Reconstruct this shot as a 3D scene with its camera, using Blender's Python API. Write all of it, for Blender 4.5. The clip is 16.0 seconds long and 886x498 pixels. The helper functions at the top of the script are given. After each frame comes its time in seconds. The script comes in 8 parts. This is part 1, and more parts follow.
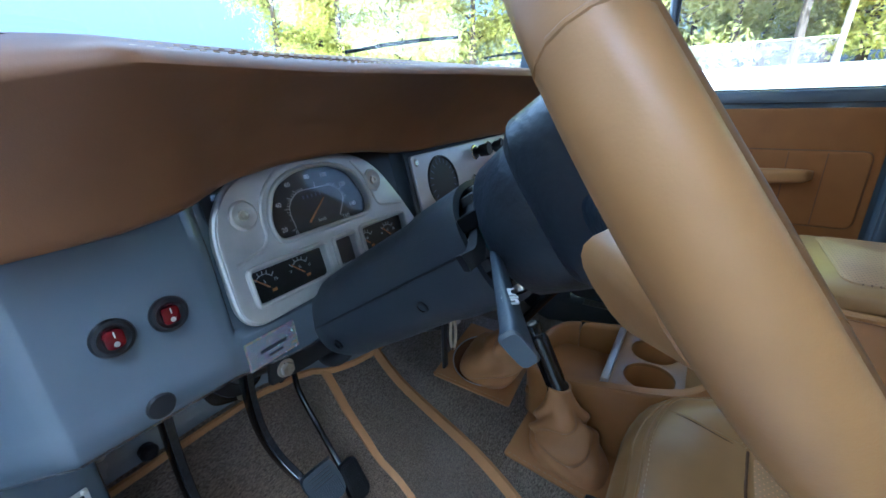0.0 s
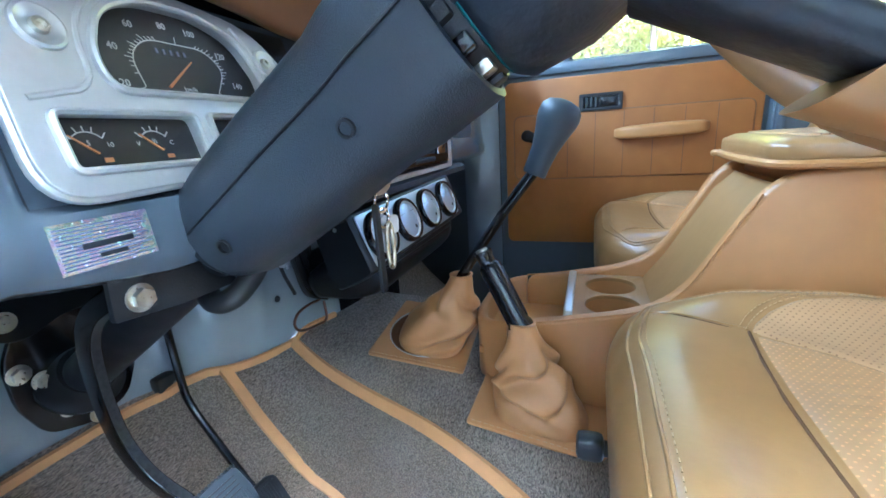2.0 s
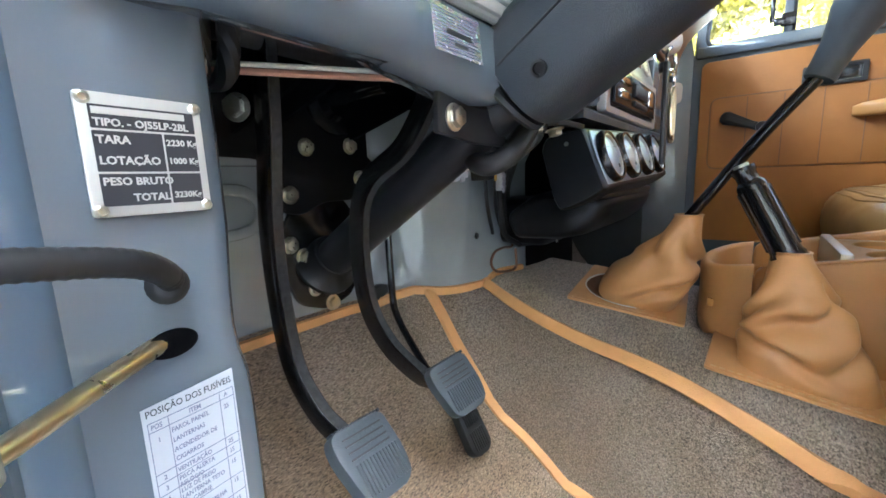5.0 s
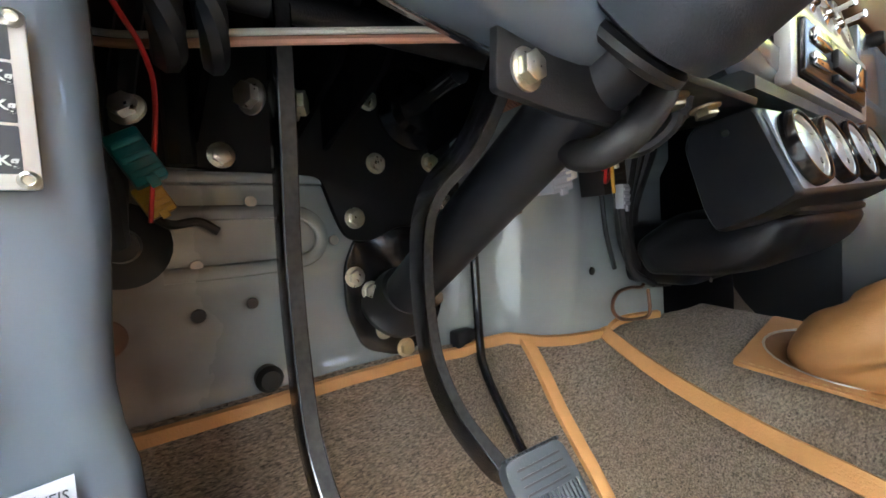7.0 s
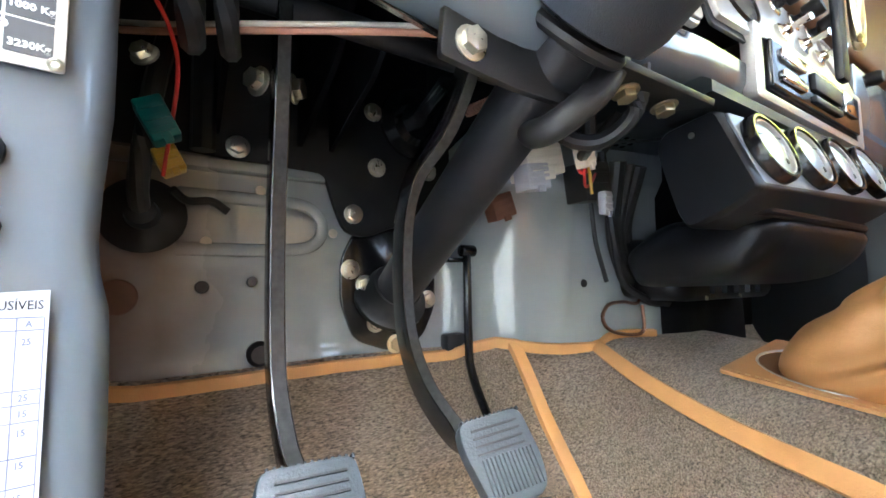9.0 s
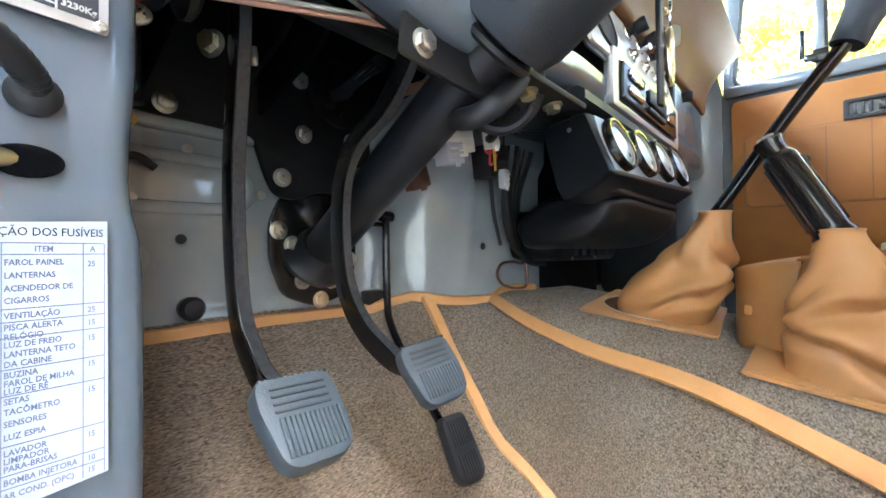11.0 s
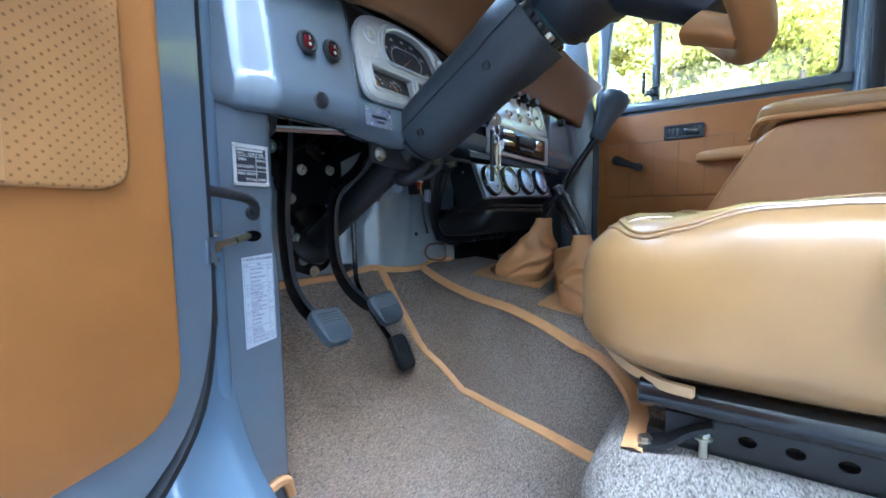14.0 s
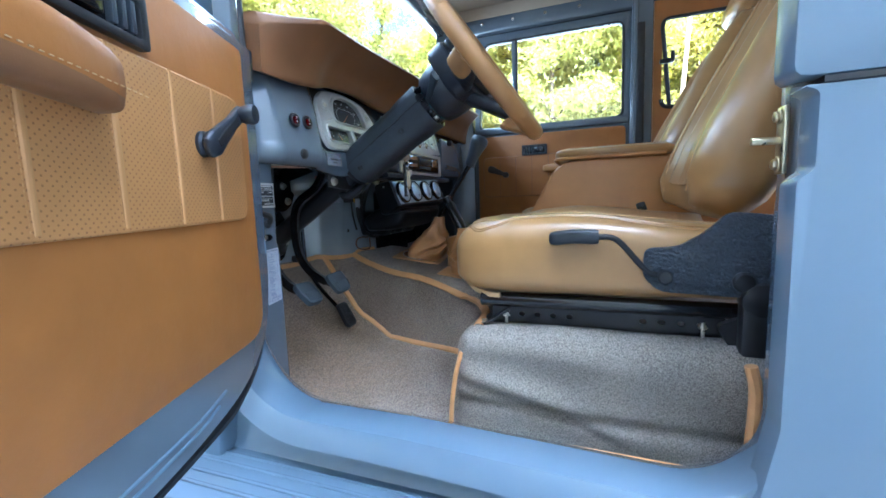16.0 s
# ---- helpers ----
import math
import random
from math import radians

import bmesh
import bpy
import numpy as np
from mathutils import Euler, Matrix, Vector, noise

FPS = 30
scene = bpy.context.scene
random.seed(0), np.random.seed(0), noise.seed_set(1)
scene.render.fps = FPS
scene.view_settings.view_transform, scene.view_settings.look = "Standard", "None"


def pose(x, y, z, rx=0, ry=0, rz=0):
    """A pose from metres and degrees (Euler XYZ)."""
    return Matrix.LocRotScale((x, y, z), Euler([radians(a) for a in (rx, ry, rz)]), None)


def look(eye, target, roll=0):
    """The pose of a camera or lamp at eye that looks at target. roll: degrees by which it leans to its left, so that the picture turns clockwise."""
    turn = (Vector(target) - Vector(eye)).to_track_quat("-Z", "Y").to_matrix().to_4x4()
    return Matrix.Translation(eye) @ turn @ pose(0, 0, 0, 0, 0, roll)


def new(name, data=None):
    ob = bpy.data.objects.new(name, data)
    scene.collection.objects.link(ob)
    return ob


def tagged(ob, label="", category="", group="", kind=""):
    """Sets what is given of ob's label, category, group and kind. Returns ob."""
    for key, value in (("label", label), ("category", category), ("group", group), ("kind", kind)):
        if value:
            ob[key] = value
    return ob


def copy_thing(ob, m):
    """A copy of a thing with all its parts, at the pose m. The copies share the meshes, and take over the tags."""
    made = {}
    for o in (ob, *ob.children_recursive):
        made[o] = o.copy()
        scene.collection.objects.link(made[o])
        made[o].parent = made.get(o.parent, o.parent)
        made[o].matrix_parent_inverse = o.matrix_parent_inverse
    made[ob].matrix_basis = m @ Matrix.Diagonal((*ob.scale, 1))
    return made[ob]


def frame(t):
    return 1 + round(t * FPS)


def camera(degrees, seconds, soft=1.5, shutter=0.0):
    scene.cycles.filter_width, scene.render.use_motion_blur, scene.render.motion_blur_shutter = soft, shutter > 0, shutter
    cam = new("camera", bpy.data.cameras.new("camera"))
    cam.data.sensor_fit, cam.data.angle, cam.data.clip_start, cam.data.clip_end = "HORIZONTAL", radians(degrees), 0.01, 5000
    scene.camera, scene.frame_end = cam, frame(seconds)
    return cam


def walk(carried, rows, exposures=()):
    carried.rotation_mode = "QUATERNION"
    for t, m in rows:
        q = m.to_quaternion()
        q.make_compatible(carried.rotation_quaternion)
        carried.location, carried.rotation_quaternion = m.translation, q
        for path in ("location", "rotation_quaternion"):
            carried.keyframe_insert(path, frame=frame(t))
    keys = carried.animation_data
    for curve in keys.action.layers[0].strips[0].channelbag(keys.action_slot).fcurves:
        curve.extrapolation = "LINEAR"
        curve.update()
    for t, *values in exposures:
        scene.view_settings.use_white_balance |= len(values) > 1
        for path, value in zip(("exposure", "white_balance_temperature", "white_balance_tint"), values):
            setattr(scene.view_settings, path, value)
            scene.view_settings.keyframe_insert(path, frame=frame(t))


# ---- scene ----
# Cabin of an off-road car: +x to the rear, +y to the passenger side, z up; the driver's door stands open.
cam = camera(94.6, 16.0, soft=1.6)
PATH = [
    (0, (0.043, 0.04, 0.688), (-0.969, 1.621, -0.003), -1.8),
    (0.5, (0.042, 0.041, 0.644), (-0.912, 1.664, -0.033), -2.7),
    (1, (0.03, 0.053, 0.585), (-0.839, 1.725, -0.083), -3.5),
    (1.5, (0.015, 0.072, 0.542), (-0.756, 1.806, -0.088), -3.9),
    (2, (-0.009, 0.081, 0.509), (-0.685, 1.887, -0.023), -4.1),
    (2.5, (-0.015, 0.057, 0.485), (-0.692, 1.884, 0.033), -4.0),
    (3, (0.007, 0.003, 0.466), (-0.795, 1.787, 0.046), -3.6),
    (3.5, (0.006, -0.039, 0.431), (-0.943, 1.672, 0.015), -3.2),
    (4, (-0.033, -0.039, 0.388), (-1.064, 1.631, 0.002), -3.1),
    (4.5, (-0.086, -0.016, 0.367), (-1.176, 1.621, 0.006), -2.8),
    (5, (-0.128, -0.003, 0.364), (-1.314, 1.571, 0.029), -2.2),
    (7.5, (-0.179, 0.13, 0.317), (-1.865, 1.206, 0.29), -3.8),
    (8, (-0.158, 0.136, 0.293), (-1.88, 1.152, 0.369), -3.0),
    (8.5, (-0.141, 0.138, 0.28), (-1.862, 1.147, 0.425), -1.4),
    (11, (-0.107, 0.054, 0.256), (-1.445, 1.541, 0.282), -0.6),
    (11.5, (-0.086, 0.041, 0.249), (-1.369, 1.575, 0.224), -1.1),
    (12, (-0.044, -0.003, 0.257), (-1.331, 1.527, 0.209), -1.1),
    (12.5, (0.011, -0.054, 0.269), (-1.275, 1.475, 0.184), -0.8),
    (13, (0.066, -0.103, 0.274), (-1.205, 1.437, 0.159), -0.8),
    (13.5, (0.103, -0.144, 0.3), (-1.113, 1.437, 0.151), -0.6),
    (14, (0.131, -0.21, 0.319), (-1.003, 1.429, 0.143), -0.8),
    (14.5, (0.176, -0.295, 0.33), (-0.856, 1.407, 0.135), -1.2),
    (15, (0.213, -0.38, 0.333), (-0.701, 1.387, 0.129), -1.5),
    (15.5, (0.244, -0.471, 0.335), (-0.56, 1.346, 0.11), -2.0),
    (16, (0.283, -0.575, 0.355), (-0.429, 1.28, 0.121), -2.1),
]
EXPOSURES = [(0, 2.84, 4150, 2), (0.5, 3.3, 4320, 2), (1, 3.97, 4320, 1), (1.5, 4.33, 4350, 1), (2, 4.52, 4200, 0), (2.5, 4.56, 4100, -1), (3, 4.46, 4060, 0), (3.5, 4.24, 4150, 1), (4.5, 4.42, 4980, 3), (5, 4.66, 5200, 3), (7.5, 5.06, 5600, 4), (8, 5.36, 5500, 4), (8.5, 5.46, 5450, 4), (11, 5.06, 5250, 3), (12, 4.78, 5200, 2), (13, 4.25, 4580, 1), (13.5, 4.07, 4260, 2), (14.5, 3.7, 4320, 3), (15.5, 3.54, 4420, 3), (16, 3.32, 4400, 2)]
walk(cam, [(t, look(eye, target, roll)) for t, eye, target, roll in PATH], EXPOSURES)

# ---- world, sun ----
world = bpy.data.worlds.new("sky")
scene.world = world
world.use_nodes = True
wn = world.node_tree
sky = wn.nodes.new("ShaderNodeTexSky")
sky.sky_type, sky.sun_disc = "NISHITA", False
sky.sun_elevation, sky.sun_rotation = radians(57), radians(151)
sky.air_density, sky.dust_density, sky.ozone_density = 0.6, 7.0, 0.3
haze = wn.nodes.new("ShaderNodeHueSaturation")      # a hazy, whitish sky
haze.inputs["Saturation"].default_value, haze.inputs["Value"].default_value = 0.6, 1.12
wn.links.new(sky.outputs[0], haze.inputs["Color"])
wn.links.new(haze.outputs[0], wn.nodes["Background"].inputs[0])
wn.nodes["Background"].inputs[1].default_value = 0.09

sun_data = bpy.data.lights.new("sun", "SUN")
sun_data.energy, sun_data.angle, sun_data.color = 5.0, radians(0.6), (1.0, 0.95, 0.86)
sun = new("sun", sun_data)
sun.matrix_world = look((2.2, -4, 7), (0, 0, 0))


# added fill lamp in the windscreen's upper half, standing in for daylight
fill_lamp_data = bpy.data.lights.new("windscreen_fill", "AREA")
fill_lamp_data.shape, fill_lamp_data.size, fill_lamp_data.size_y, fill_lamp_data.energy, fill_lamp_data.color = "RECTANGLE", 1.15, 0.12, 0.58, (0.95, 0.98, 1.0)
fill_lamp = new("windscreen_fill", fill_lamp_data)
fill_lamp.matrix_world = look((-0.43, 0.68, 1.03), (0.25, 0.68, 0.25))

# ---- materials ----
def material(name, rgb, rough=0.5, metal=0.0, vary=0.12, scale=40.0, bump=0.0, bump_scale=300.0, coat=0.0, spec=0.5, big=4.0, sheen=0.0, rvar=0.12, relief=0.002):
    """A principled surface with two scales of colour variation and a fine relief."""
    m = bpy.data.materials.new(name)
    m.use_nodes = True
    nt = m.node_tree
    b = nt.nodes["Principled BSDF"]
    b.inputs["Roughness"].default_value = rough
    b.inputs["Metallic"].default_value = metal
    b.inputs["Coat Weight"].default_value = coat
    b.inputs["Coat Roughness"].default_value = 0.06
    b.inputs["Specular IOR Level"].default_value = spec
    b.inputs["Sheen Weight"].default_value = sheen
    co = nt.nodes.new("ShaderNodeTexCoord")
    n1, n2 = nt.nodes.new("ShaderNodeTexNoise"), nt.nodes.new("ShaderNodeTexNoise")
    for n, sc in ((n1, big), (n2, scale)):
        n.inputs["Scale"].default_value, n.inputs["Detail"].default_value = sc, 5
        nt.links.new(co.outputs["Object"], n.inputs["Vector"])
    add = nt.nodes.new("ShaderNodeMath")
    add.operation = "ADD"
    nt.links.new(n1.outputs[0], add.inputs[0])
    nt.links.new(n2.outputs[0], add.inputs[1])
    ramp = nt.nodes.new("ShaderNodeMapRange")
    ramp.inputs[1].default_value, ramp.inputs[2].default_value = 0.6, 1.4
    ramp.inputs[3].default_value, ramp.inputs[4].default_value = 1 - vary, 1 + vary
    nt.links.new(add.outputs[0], ramp.inputs[0])
    mix = nt.nodes.new("ShaderNodeVectorMath")
    mix.operation = "SCALE"
    mix.inputs[0].default_value = rgb
    nt.links.new(ramp.outputs[0], mix.inputs["Scale"])
    nt.links.new(mix.outputs[0], b.inputs["Base Color"])
    rr = nt.nodes.new("ShaderNodeMapRange")
    rr.inputs[1].default_value, rr.inputs[2].default_value = 0.3, 0.7
    rr.inputs[3].default_value, rr.inputs[4].default_value = max(0.02, rough * (1 - rvar)), min(1, rough * (1 + rvar))
    nt.links.new(n2.outputs[0], rr.inputs[0])
    nt.links.new(rr.outputs[0], b.inputs["Roughness"])
    if bump:
        n3 = nt.nodes.new("ShaderNodeTexNoise")
        n3.inputs["Scale"].default_value, n3.inputs["Detail"].default_value = bump_scale, 3
        nt.links.new(co.outputs["Object"], n3.inputs["Vector"])
        bp = nt.nodes.new("ShaderNodeBump")
        bp.inputs["Strength"].default_value, bp.inputs["Distance"].default_value = bump, relief
        nt.links.new(n3.outputs[0], bp.inputs["Height"])
        nt.links.new(bp.outputs[0], b.inputs["Normal"])
    return m


def leather(name, rgb, rough=0.42, perforated=False, axes="yz", pitch=0.0075, grain=0.18, cells=650, relief=0.0008, swell=0.2, hole_tone=0.5):
    """Leather with a pebbled grain, and if wanted a grid of punched holes across two axes."""
    m = material(name, rgb, rough, 0, 0.13, 18, 0, 1, 0, 0.5, 3.0, rvar=0.0)
    nt = m.node_tree
    b = nt.nodes["Principled BSDF"]
    co = nt.nodes.new("ShaderNodeTexCoord")
    v = nt.nodes.new("ShaderNodeTexVoronoi")
    v.feature = "DISTANCE_TO_EDGE"
    v.inputs["Scale"].default_value = cells
    nt.links.new(co.outputs["Object"], v.inputs["Vector"])
    w = nt.nodes.new("ShaderNodeTexNoise")
    w.inputs["Scale"].default_value, w.inputs["Detail"].default_value = 28, 4
    nt.links.new(co.outputs["Object"], w.inputs["Vector"])
    b1, b2 = nt.nodes.new("ShaderNodeBump"), nt.nodes.new("ShaderNodeBump")
    b1.inputs["Strength"].default_value, b1.inputs["Distance"].default_value = grain, relief
    b2.inputs["Strength"].default_value, b2.inputs["Distance"].default_value = swell, 0.006
    nt.links.new(v.outputs[0], b1.inputs["Height"])
    nt.links.new(w.outputs[0], b2.inputs["Height"])
    nt.links.new(b2.outputs[0], b1.inputs["Normal"])
    nt.links.new(b1.outputs[0], b.inputs["Normal"])
    if perforated:
        sep = nt.nodes.new("ShaderNodeSeparateXYZ")
        nt.links.new(co.outputs["Object"], sep.inputs[0])

        def node(op, a, c=None):
            n = nt.nodes.new("ShaderNodeMath")
            n.operation = op
            for i, s in enumerate((a, c)):
                if s is None:
                    continue
                if isinstance(s, (int, float)):
                    n.inputs[i].default_value = s
                else:
                    nt.links.new(s, n.inputs[i])
            return n.outputs[0]
        p = sep.outputs["XYZ".index(axes[0].upper())]
        q = sep.outputs["XYZ".index(axes[1].upper())]
        row = node("DIVIDE", q, pitch * 0.5)
        half = node("MULTIPLY", node("MODULO", node("FLOOR", node("ADD", row, 4000)), 2.0), 0.5)
        fu = node("SUBTRACT", node("FRACT", node("ADD", node("ADD", node("DIVIDE", p, pitch), half), 4000)), 0.5)
        fv = node("MULTIPLY", node("SUBTRACT", node("FRACT", node("ADD", row, 4000)), 0.5), 0.5)
        d = node("SQRT", node("ADD", node("MULTIPLY", fu, fu), node("MULTIPLY", fv, fv)))
        hole = node("LESS_THAN", d, 0.125)
        mixc = nt.nodes.new("ShaderNodeMix")
        mixc.data_type = "RGBA"
        src = b.inputs["Base Color"].links[0].from_socket
        nt.links.new(hole, mixc.inputs[0])
        nt.links.new(src, mixc.inputs[6])
        mixc.inputs[7].default_value = (rgb[0] * hole_tone, rgb[1] * hole_tone * 0.92, rgb[2] * hole_tone * 0.84, 1)
        nt.links.new(mixc.outputs[2], b.inputs["Base Color"])
    return m


def carpet_material(name, dark, light):
    m = bpy.data.materials.new(name)
    m.use_nodes = True
    nt = m.node_tree
    b = nt.nodes["Principled BSDF"]
    b.inputs["Roughness"].default_value, b.inputs["Specular IOR Level"].default_value = 0.95, 0.15
    b.inputs["Sheen Weight"].default_value, b.inputs["Sheen Roughness"].default_value = 0.12, 0.6
    co = nt.nodes.new("ShaderNodeTexCoord")
    fib = nt.nodes.new("ShaderNodeTexNoise")
    fib.inputs["Scale"].default_value, fib.inputs["Detail"].default_value, fib.inputs["Roughness"].default_value = 640, 3, 0.7
    loops = nt.nodes.new("ShaderNodeTexVoronoi")
    loops.inputs["Scale"].default_value = 850
    mid = nt.nodes.new("ShaderNodeTexNoise")
    mid.inputs["Scale"].default_value, mid.inputs["Detail"].default_value = 9, 4
    stretch = nt.nodes.new("ShaderNodeMapping")
    stretch.inputs["Scale"].default_value = (1.0, 0.30, 1.0)
    stretch.inputs["Rotation"].default_value = (0.3, 0.2, 0.5)
    nt.links.new(co.outputs["Object"], stretch.inputs[0])
    nt.links.new(stretch.outputs[0], fib.inputs["Vector"])
    nt.links.new(stretch.outputs[0], loops.inputs["Vector"])
    nt.links.new(co.outputs["Object"], mid.inputs["Vector"])
    sep = nt.nodes.new("ShaderNodeSeparateColor")
    nt.links.new(loops.outputs["Color"], sep.inputs[0])
    tuft = nt.nodes.new("ShaderNodeMath")
    tuft.operation = "MULTIPLY_ADD"
    tuft.inputs[1].default_value = 0.34
    nt.links.new(sep.outputs[0], tuft.inputs[0])
    nt.links.new(fib.outputs[0], tuft.inputs[2])
    add = nt.nodes.new("ShaderNodeMath")
    add.operation = "MULTIPLY_ADD"
    add.inputs[1].default_value = 0.14
    nt.links.new(mid.outputs[0], add.inputs[0])
    nt.links.new(tuft.outputs[0], add.inputs[2])
    cr = nt.nodes.new("ShaderNodeValToRGB")
    cr.color_ramp.elements[0].position, cr.color_ramp.elements[0].color = 0.46, (*dark, 1)
    cr.color_ramp.elements[1].position, cr.color_ramp.elements[1].color = 1.0, (*light, 1)
    nt.links.new(add.outputs[0], cr.inputs[0])
    nt.links.new(cr.outputs[0], b.inputs["Base Color"])
    # brown dirt trodden in where the driver's heels rest
    geo = nt.nodes.new("ShaderNodeNewGeometry")
    dist = nt.nodes.new("ShaderNodeVectorMath")
    dist.operation = "DISTANCE"
    dist.inputs[1].default_value = (-0.36, 0.24, -0.02)
    nt.links.new(geo.outputs["Position"], dist.inputs[0])
    edge = nt.nodes.new("ShaderNodeMath")
    edge.operation = "MULTIPLY_ADD"
    edge.inputs[1].default_value = 0.30
    nt.links.new(mid.outputs[0], edge.inputs[0])
    nt.links.new(dist.outputs["Value"], edge.inputs[2])
    dirt = nt.nodes.new("ShaderNodeMapRange")
    dirt.inputs[1].default_value, dirt.inputs[2].default_value = 0.28, 0.70
    dirt.inputs[3].default_value, dirt.inputs[4].default_value = 1.0, 0.0
    nt.links.new(edge.outputs[0], dirt.inputs[0])
    soil = nt.nodes.new("ShaderNodeMix")
    soil.data_type, soil.blend_type = "RGBA", "MULTIPLY"
    soil.inputs[7].default_value = (0.80, 0.62, 0.44, 1)
    nt.links.new(dirt.outputs[0], soil.inputs[0])
    nt.links.new(cr.outputs[0], soil.inputs[6])
    nt.links.new(soil.outputs[2], b.inputs["Base Color"])
    bp = nt.nodes.new("ShaderNodeBump")
    bp.inputs["Strength"].default_value, bp.inputs["Distance"].default_value = 0.8, 0.004
    nt.links.new(tuft.outputs[0], bp.inputs["Height"])
    nt.links.new(bp.outputs[0], b.inputs["Normal"])
    return m


def glass_material(name, tint=(1, 1, 1), gloss=0.05):
    m = bpy.data.materials.new(name)
    m.use_nodes = True
    nt = m.node_tree
    nt.nodes.clear()
    out = nt.nodes.new("ShaderNodeOutputMaterial")
    tr, gl, mx = (nt.nodes.new("ShaderNode" + k) for k in ("BsdfTransparent", "BsdfGlossy", "MixShader"))
    tr.inputs[0].default_value = (*tint, 1)
    gl.inputs["Roughness"].default_value = 0.01
    mx.inputs[0].default_value = gloss
    nt.links.new(tr.outputs[0], mx.inputs[1])
    nt.links.new(gl.outputs[0], mx.inputs[2])
    nt.links.new(mx.outputs[0], out.inputs[0])
    return m


TAN = leather("tan_leather", (0.44, 0.225, 0.072), 0.38, grain=0.06, swell=0.1)
RIM = leather("rim_leather", (0.32, 0.172, 0.058), 0.40, grain=0.06, swell=0.1)
TAN_DOOR = leather("door_leather", (0.315, 0.128, 0.024), 0.5, grain=0.1)
TAN_PERF_DOOR = leather("perforated_door_leather", (0.41, 0.205, 0.062), 0.5, True, "yz", 0.0075, grain=0.08, hole_tone=0.56)
ROLL = leather("door_seam_leather", (0.44, 0.235, 0.080), 0.48, grain=0.05)
SEAT = leather("seat_leather", (0.320, 0.184, 0.062), 0.29, grain=0.03, swell=0.09)
SEAT_PERF = leather("perforated_seat_leather", (0.42, 0.255, 0.112), 0.33, True, "xy", 0.0070, grain=0.03, swell=0.06)
SEAT_RIB = leather("fluted_seat_leather", (0.38, 0.225, 0.092), 0.33, True, "xy", 0.0070, grain=0.03, swell=0.06, hole_tone=1.5)
for lm in (SEAT, SEAT_PERF, SEAT_RIB):
    lm.node_tree.nodes["Principled BSDF"].inputs["Coat Weight"].default_value = 0.25
    lm.node_tree.nodes["Principled BSDF"].inputs["Coat Roughness"].default_value = 0.25
PAD = leather("dash_leather", (0.19, 0.088, 0.032), 0.46, grain=0.1, swell=0.1)
# dark brown for sewn seams, with the shadow of their crease painted in
SEAM = material("seam_shadow", (0.10, 0.05, 0.018), 0.8)
PIPING = material("piping", (0.55, 0.36, 0.17), 0.5, vary=0.1)
THREAD = material("thread", (0.50, 0.34, 0.17), 0.7)
BOOT = leather("boot_leather", (0.50, 0.265, 0.100), 0.45, swell=0.3)
BIND = material("binding", (0.60, 0.32, 0.12), 0.55, vary=0.12, bump=0.3, bump_scale=500)
CARPET = carpet_material("carpet", (0.080, 0.069, 0.057), (0.455, 0.41, 0.352))
PAINT = material("blue_grey_paint", (0.112, 0.134, 0.160), 0.26, vary=0.05, scale=12, coat=0.7, rvar=0.0, bump=0.04, bump_scale=9)
PAINT_OUT = material("body_paint", (0.132, 0.182, 0.246), 0.26, vary=0.03, scale=8, coat=1.0, rvar=0.0)
FIREWALL = material("firewall_paint", (0.31, 0.345, 0.355), 0.18, vary=0.14, scale=14, coat=1.0, bump=0.08, bump_scale=30, rvar=0.0)
fn = FIREWALL.node_tree
fg, fs, fw, fa, fr_, fx_ = (fn.nodes.new("ShaderNode" + k) for k in ("NewGeometry", "SeparateXYZ", "TexNoise", "Math", "MapRange", "Mix"))
fw.inputs["Scale"].default_value, fw.inputs["Detail"].default_value = 16, 5
fn.links.new(fg.outputs["Position"], fs.inputs[0])
fn.links.new(fg.outputs["Position"], fw.inputs["Vector"])
fa.operation = "MULTIPLY_ADD"
fa.inputs[1].default_value = 0.09
fn.links.new(fw.outputs[0], fa.inputs[0])
fn.links.new(fs.outputs[1], fa.inputs[2])
fr_.inputs[1].default_value, fr_.inputs[2].default_value, fr_.inputs[3].default_value, fr_.inputs[4].default_value = 0.115, 0.215, 0.9, 0.0
fn.links.new(fa.outputs[0], fr_.inputs[0])
fx_.data_type = "RGBA"
fb = fn.nodes["Principled BSDF"]
fn.links.new(fr_.outputs[0], fx_.inputs[0])
fn.links.new(fb.inputs["Base Color"].links[0].from_socket, fx_.inputs[6])
fx_.inputs[7].default_value = (0.15, 0.085, 0.055, 1)
fn.links.new(fx_.outputs[2], fb.inputs["Base Color"])
fc, fo = fn.nodes.new("ShaderNodeMath"), fn.nodes.new("ShaderNodeMath")      # the primer is matt
fc.operation, fo.operation = "SUBTRACT", "MULTIPLY_ADD"
fc.inputs[0].default_value = 1.0
fo.inputs[1].default_value, fo.inputs[2].default_value = 0.55, 0.18
fn.links.new(fr_.outputs[0], fc.inputs[1])
fn.links.new(fr_.outputs[0], fo.inputs[0])
fn.links.new(fc.outputs[0], fb.inputs["Coat Weight"])
fn.links.new(fo.outputs[0], fb.inputs["Roughness"])
BLACK = material("black_plastic", (0.012, 0.012, 0.013), 0.45, bump=0.15, bump_scale=700)
BLACK_GLOSS = material("black_enamel", (0.008, 0.008, 0.009), 0.2, vary=0.2, coat=0.3)
# darker than any paint: holds the shade under the dash and in holes
DARK = material("painted_deep_shade", (0.003, 0.003, 0.0035), 0.9, spec=0.05)
SOOT = material("sooty_black_paint", (0.006, 0.006, 0.0065), 0.55, spec=0.2, vary=0.3)
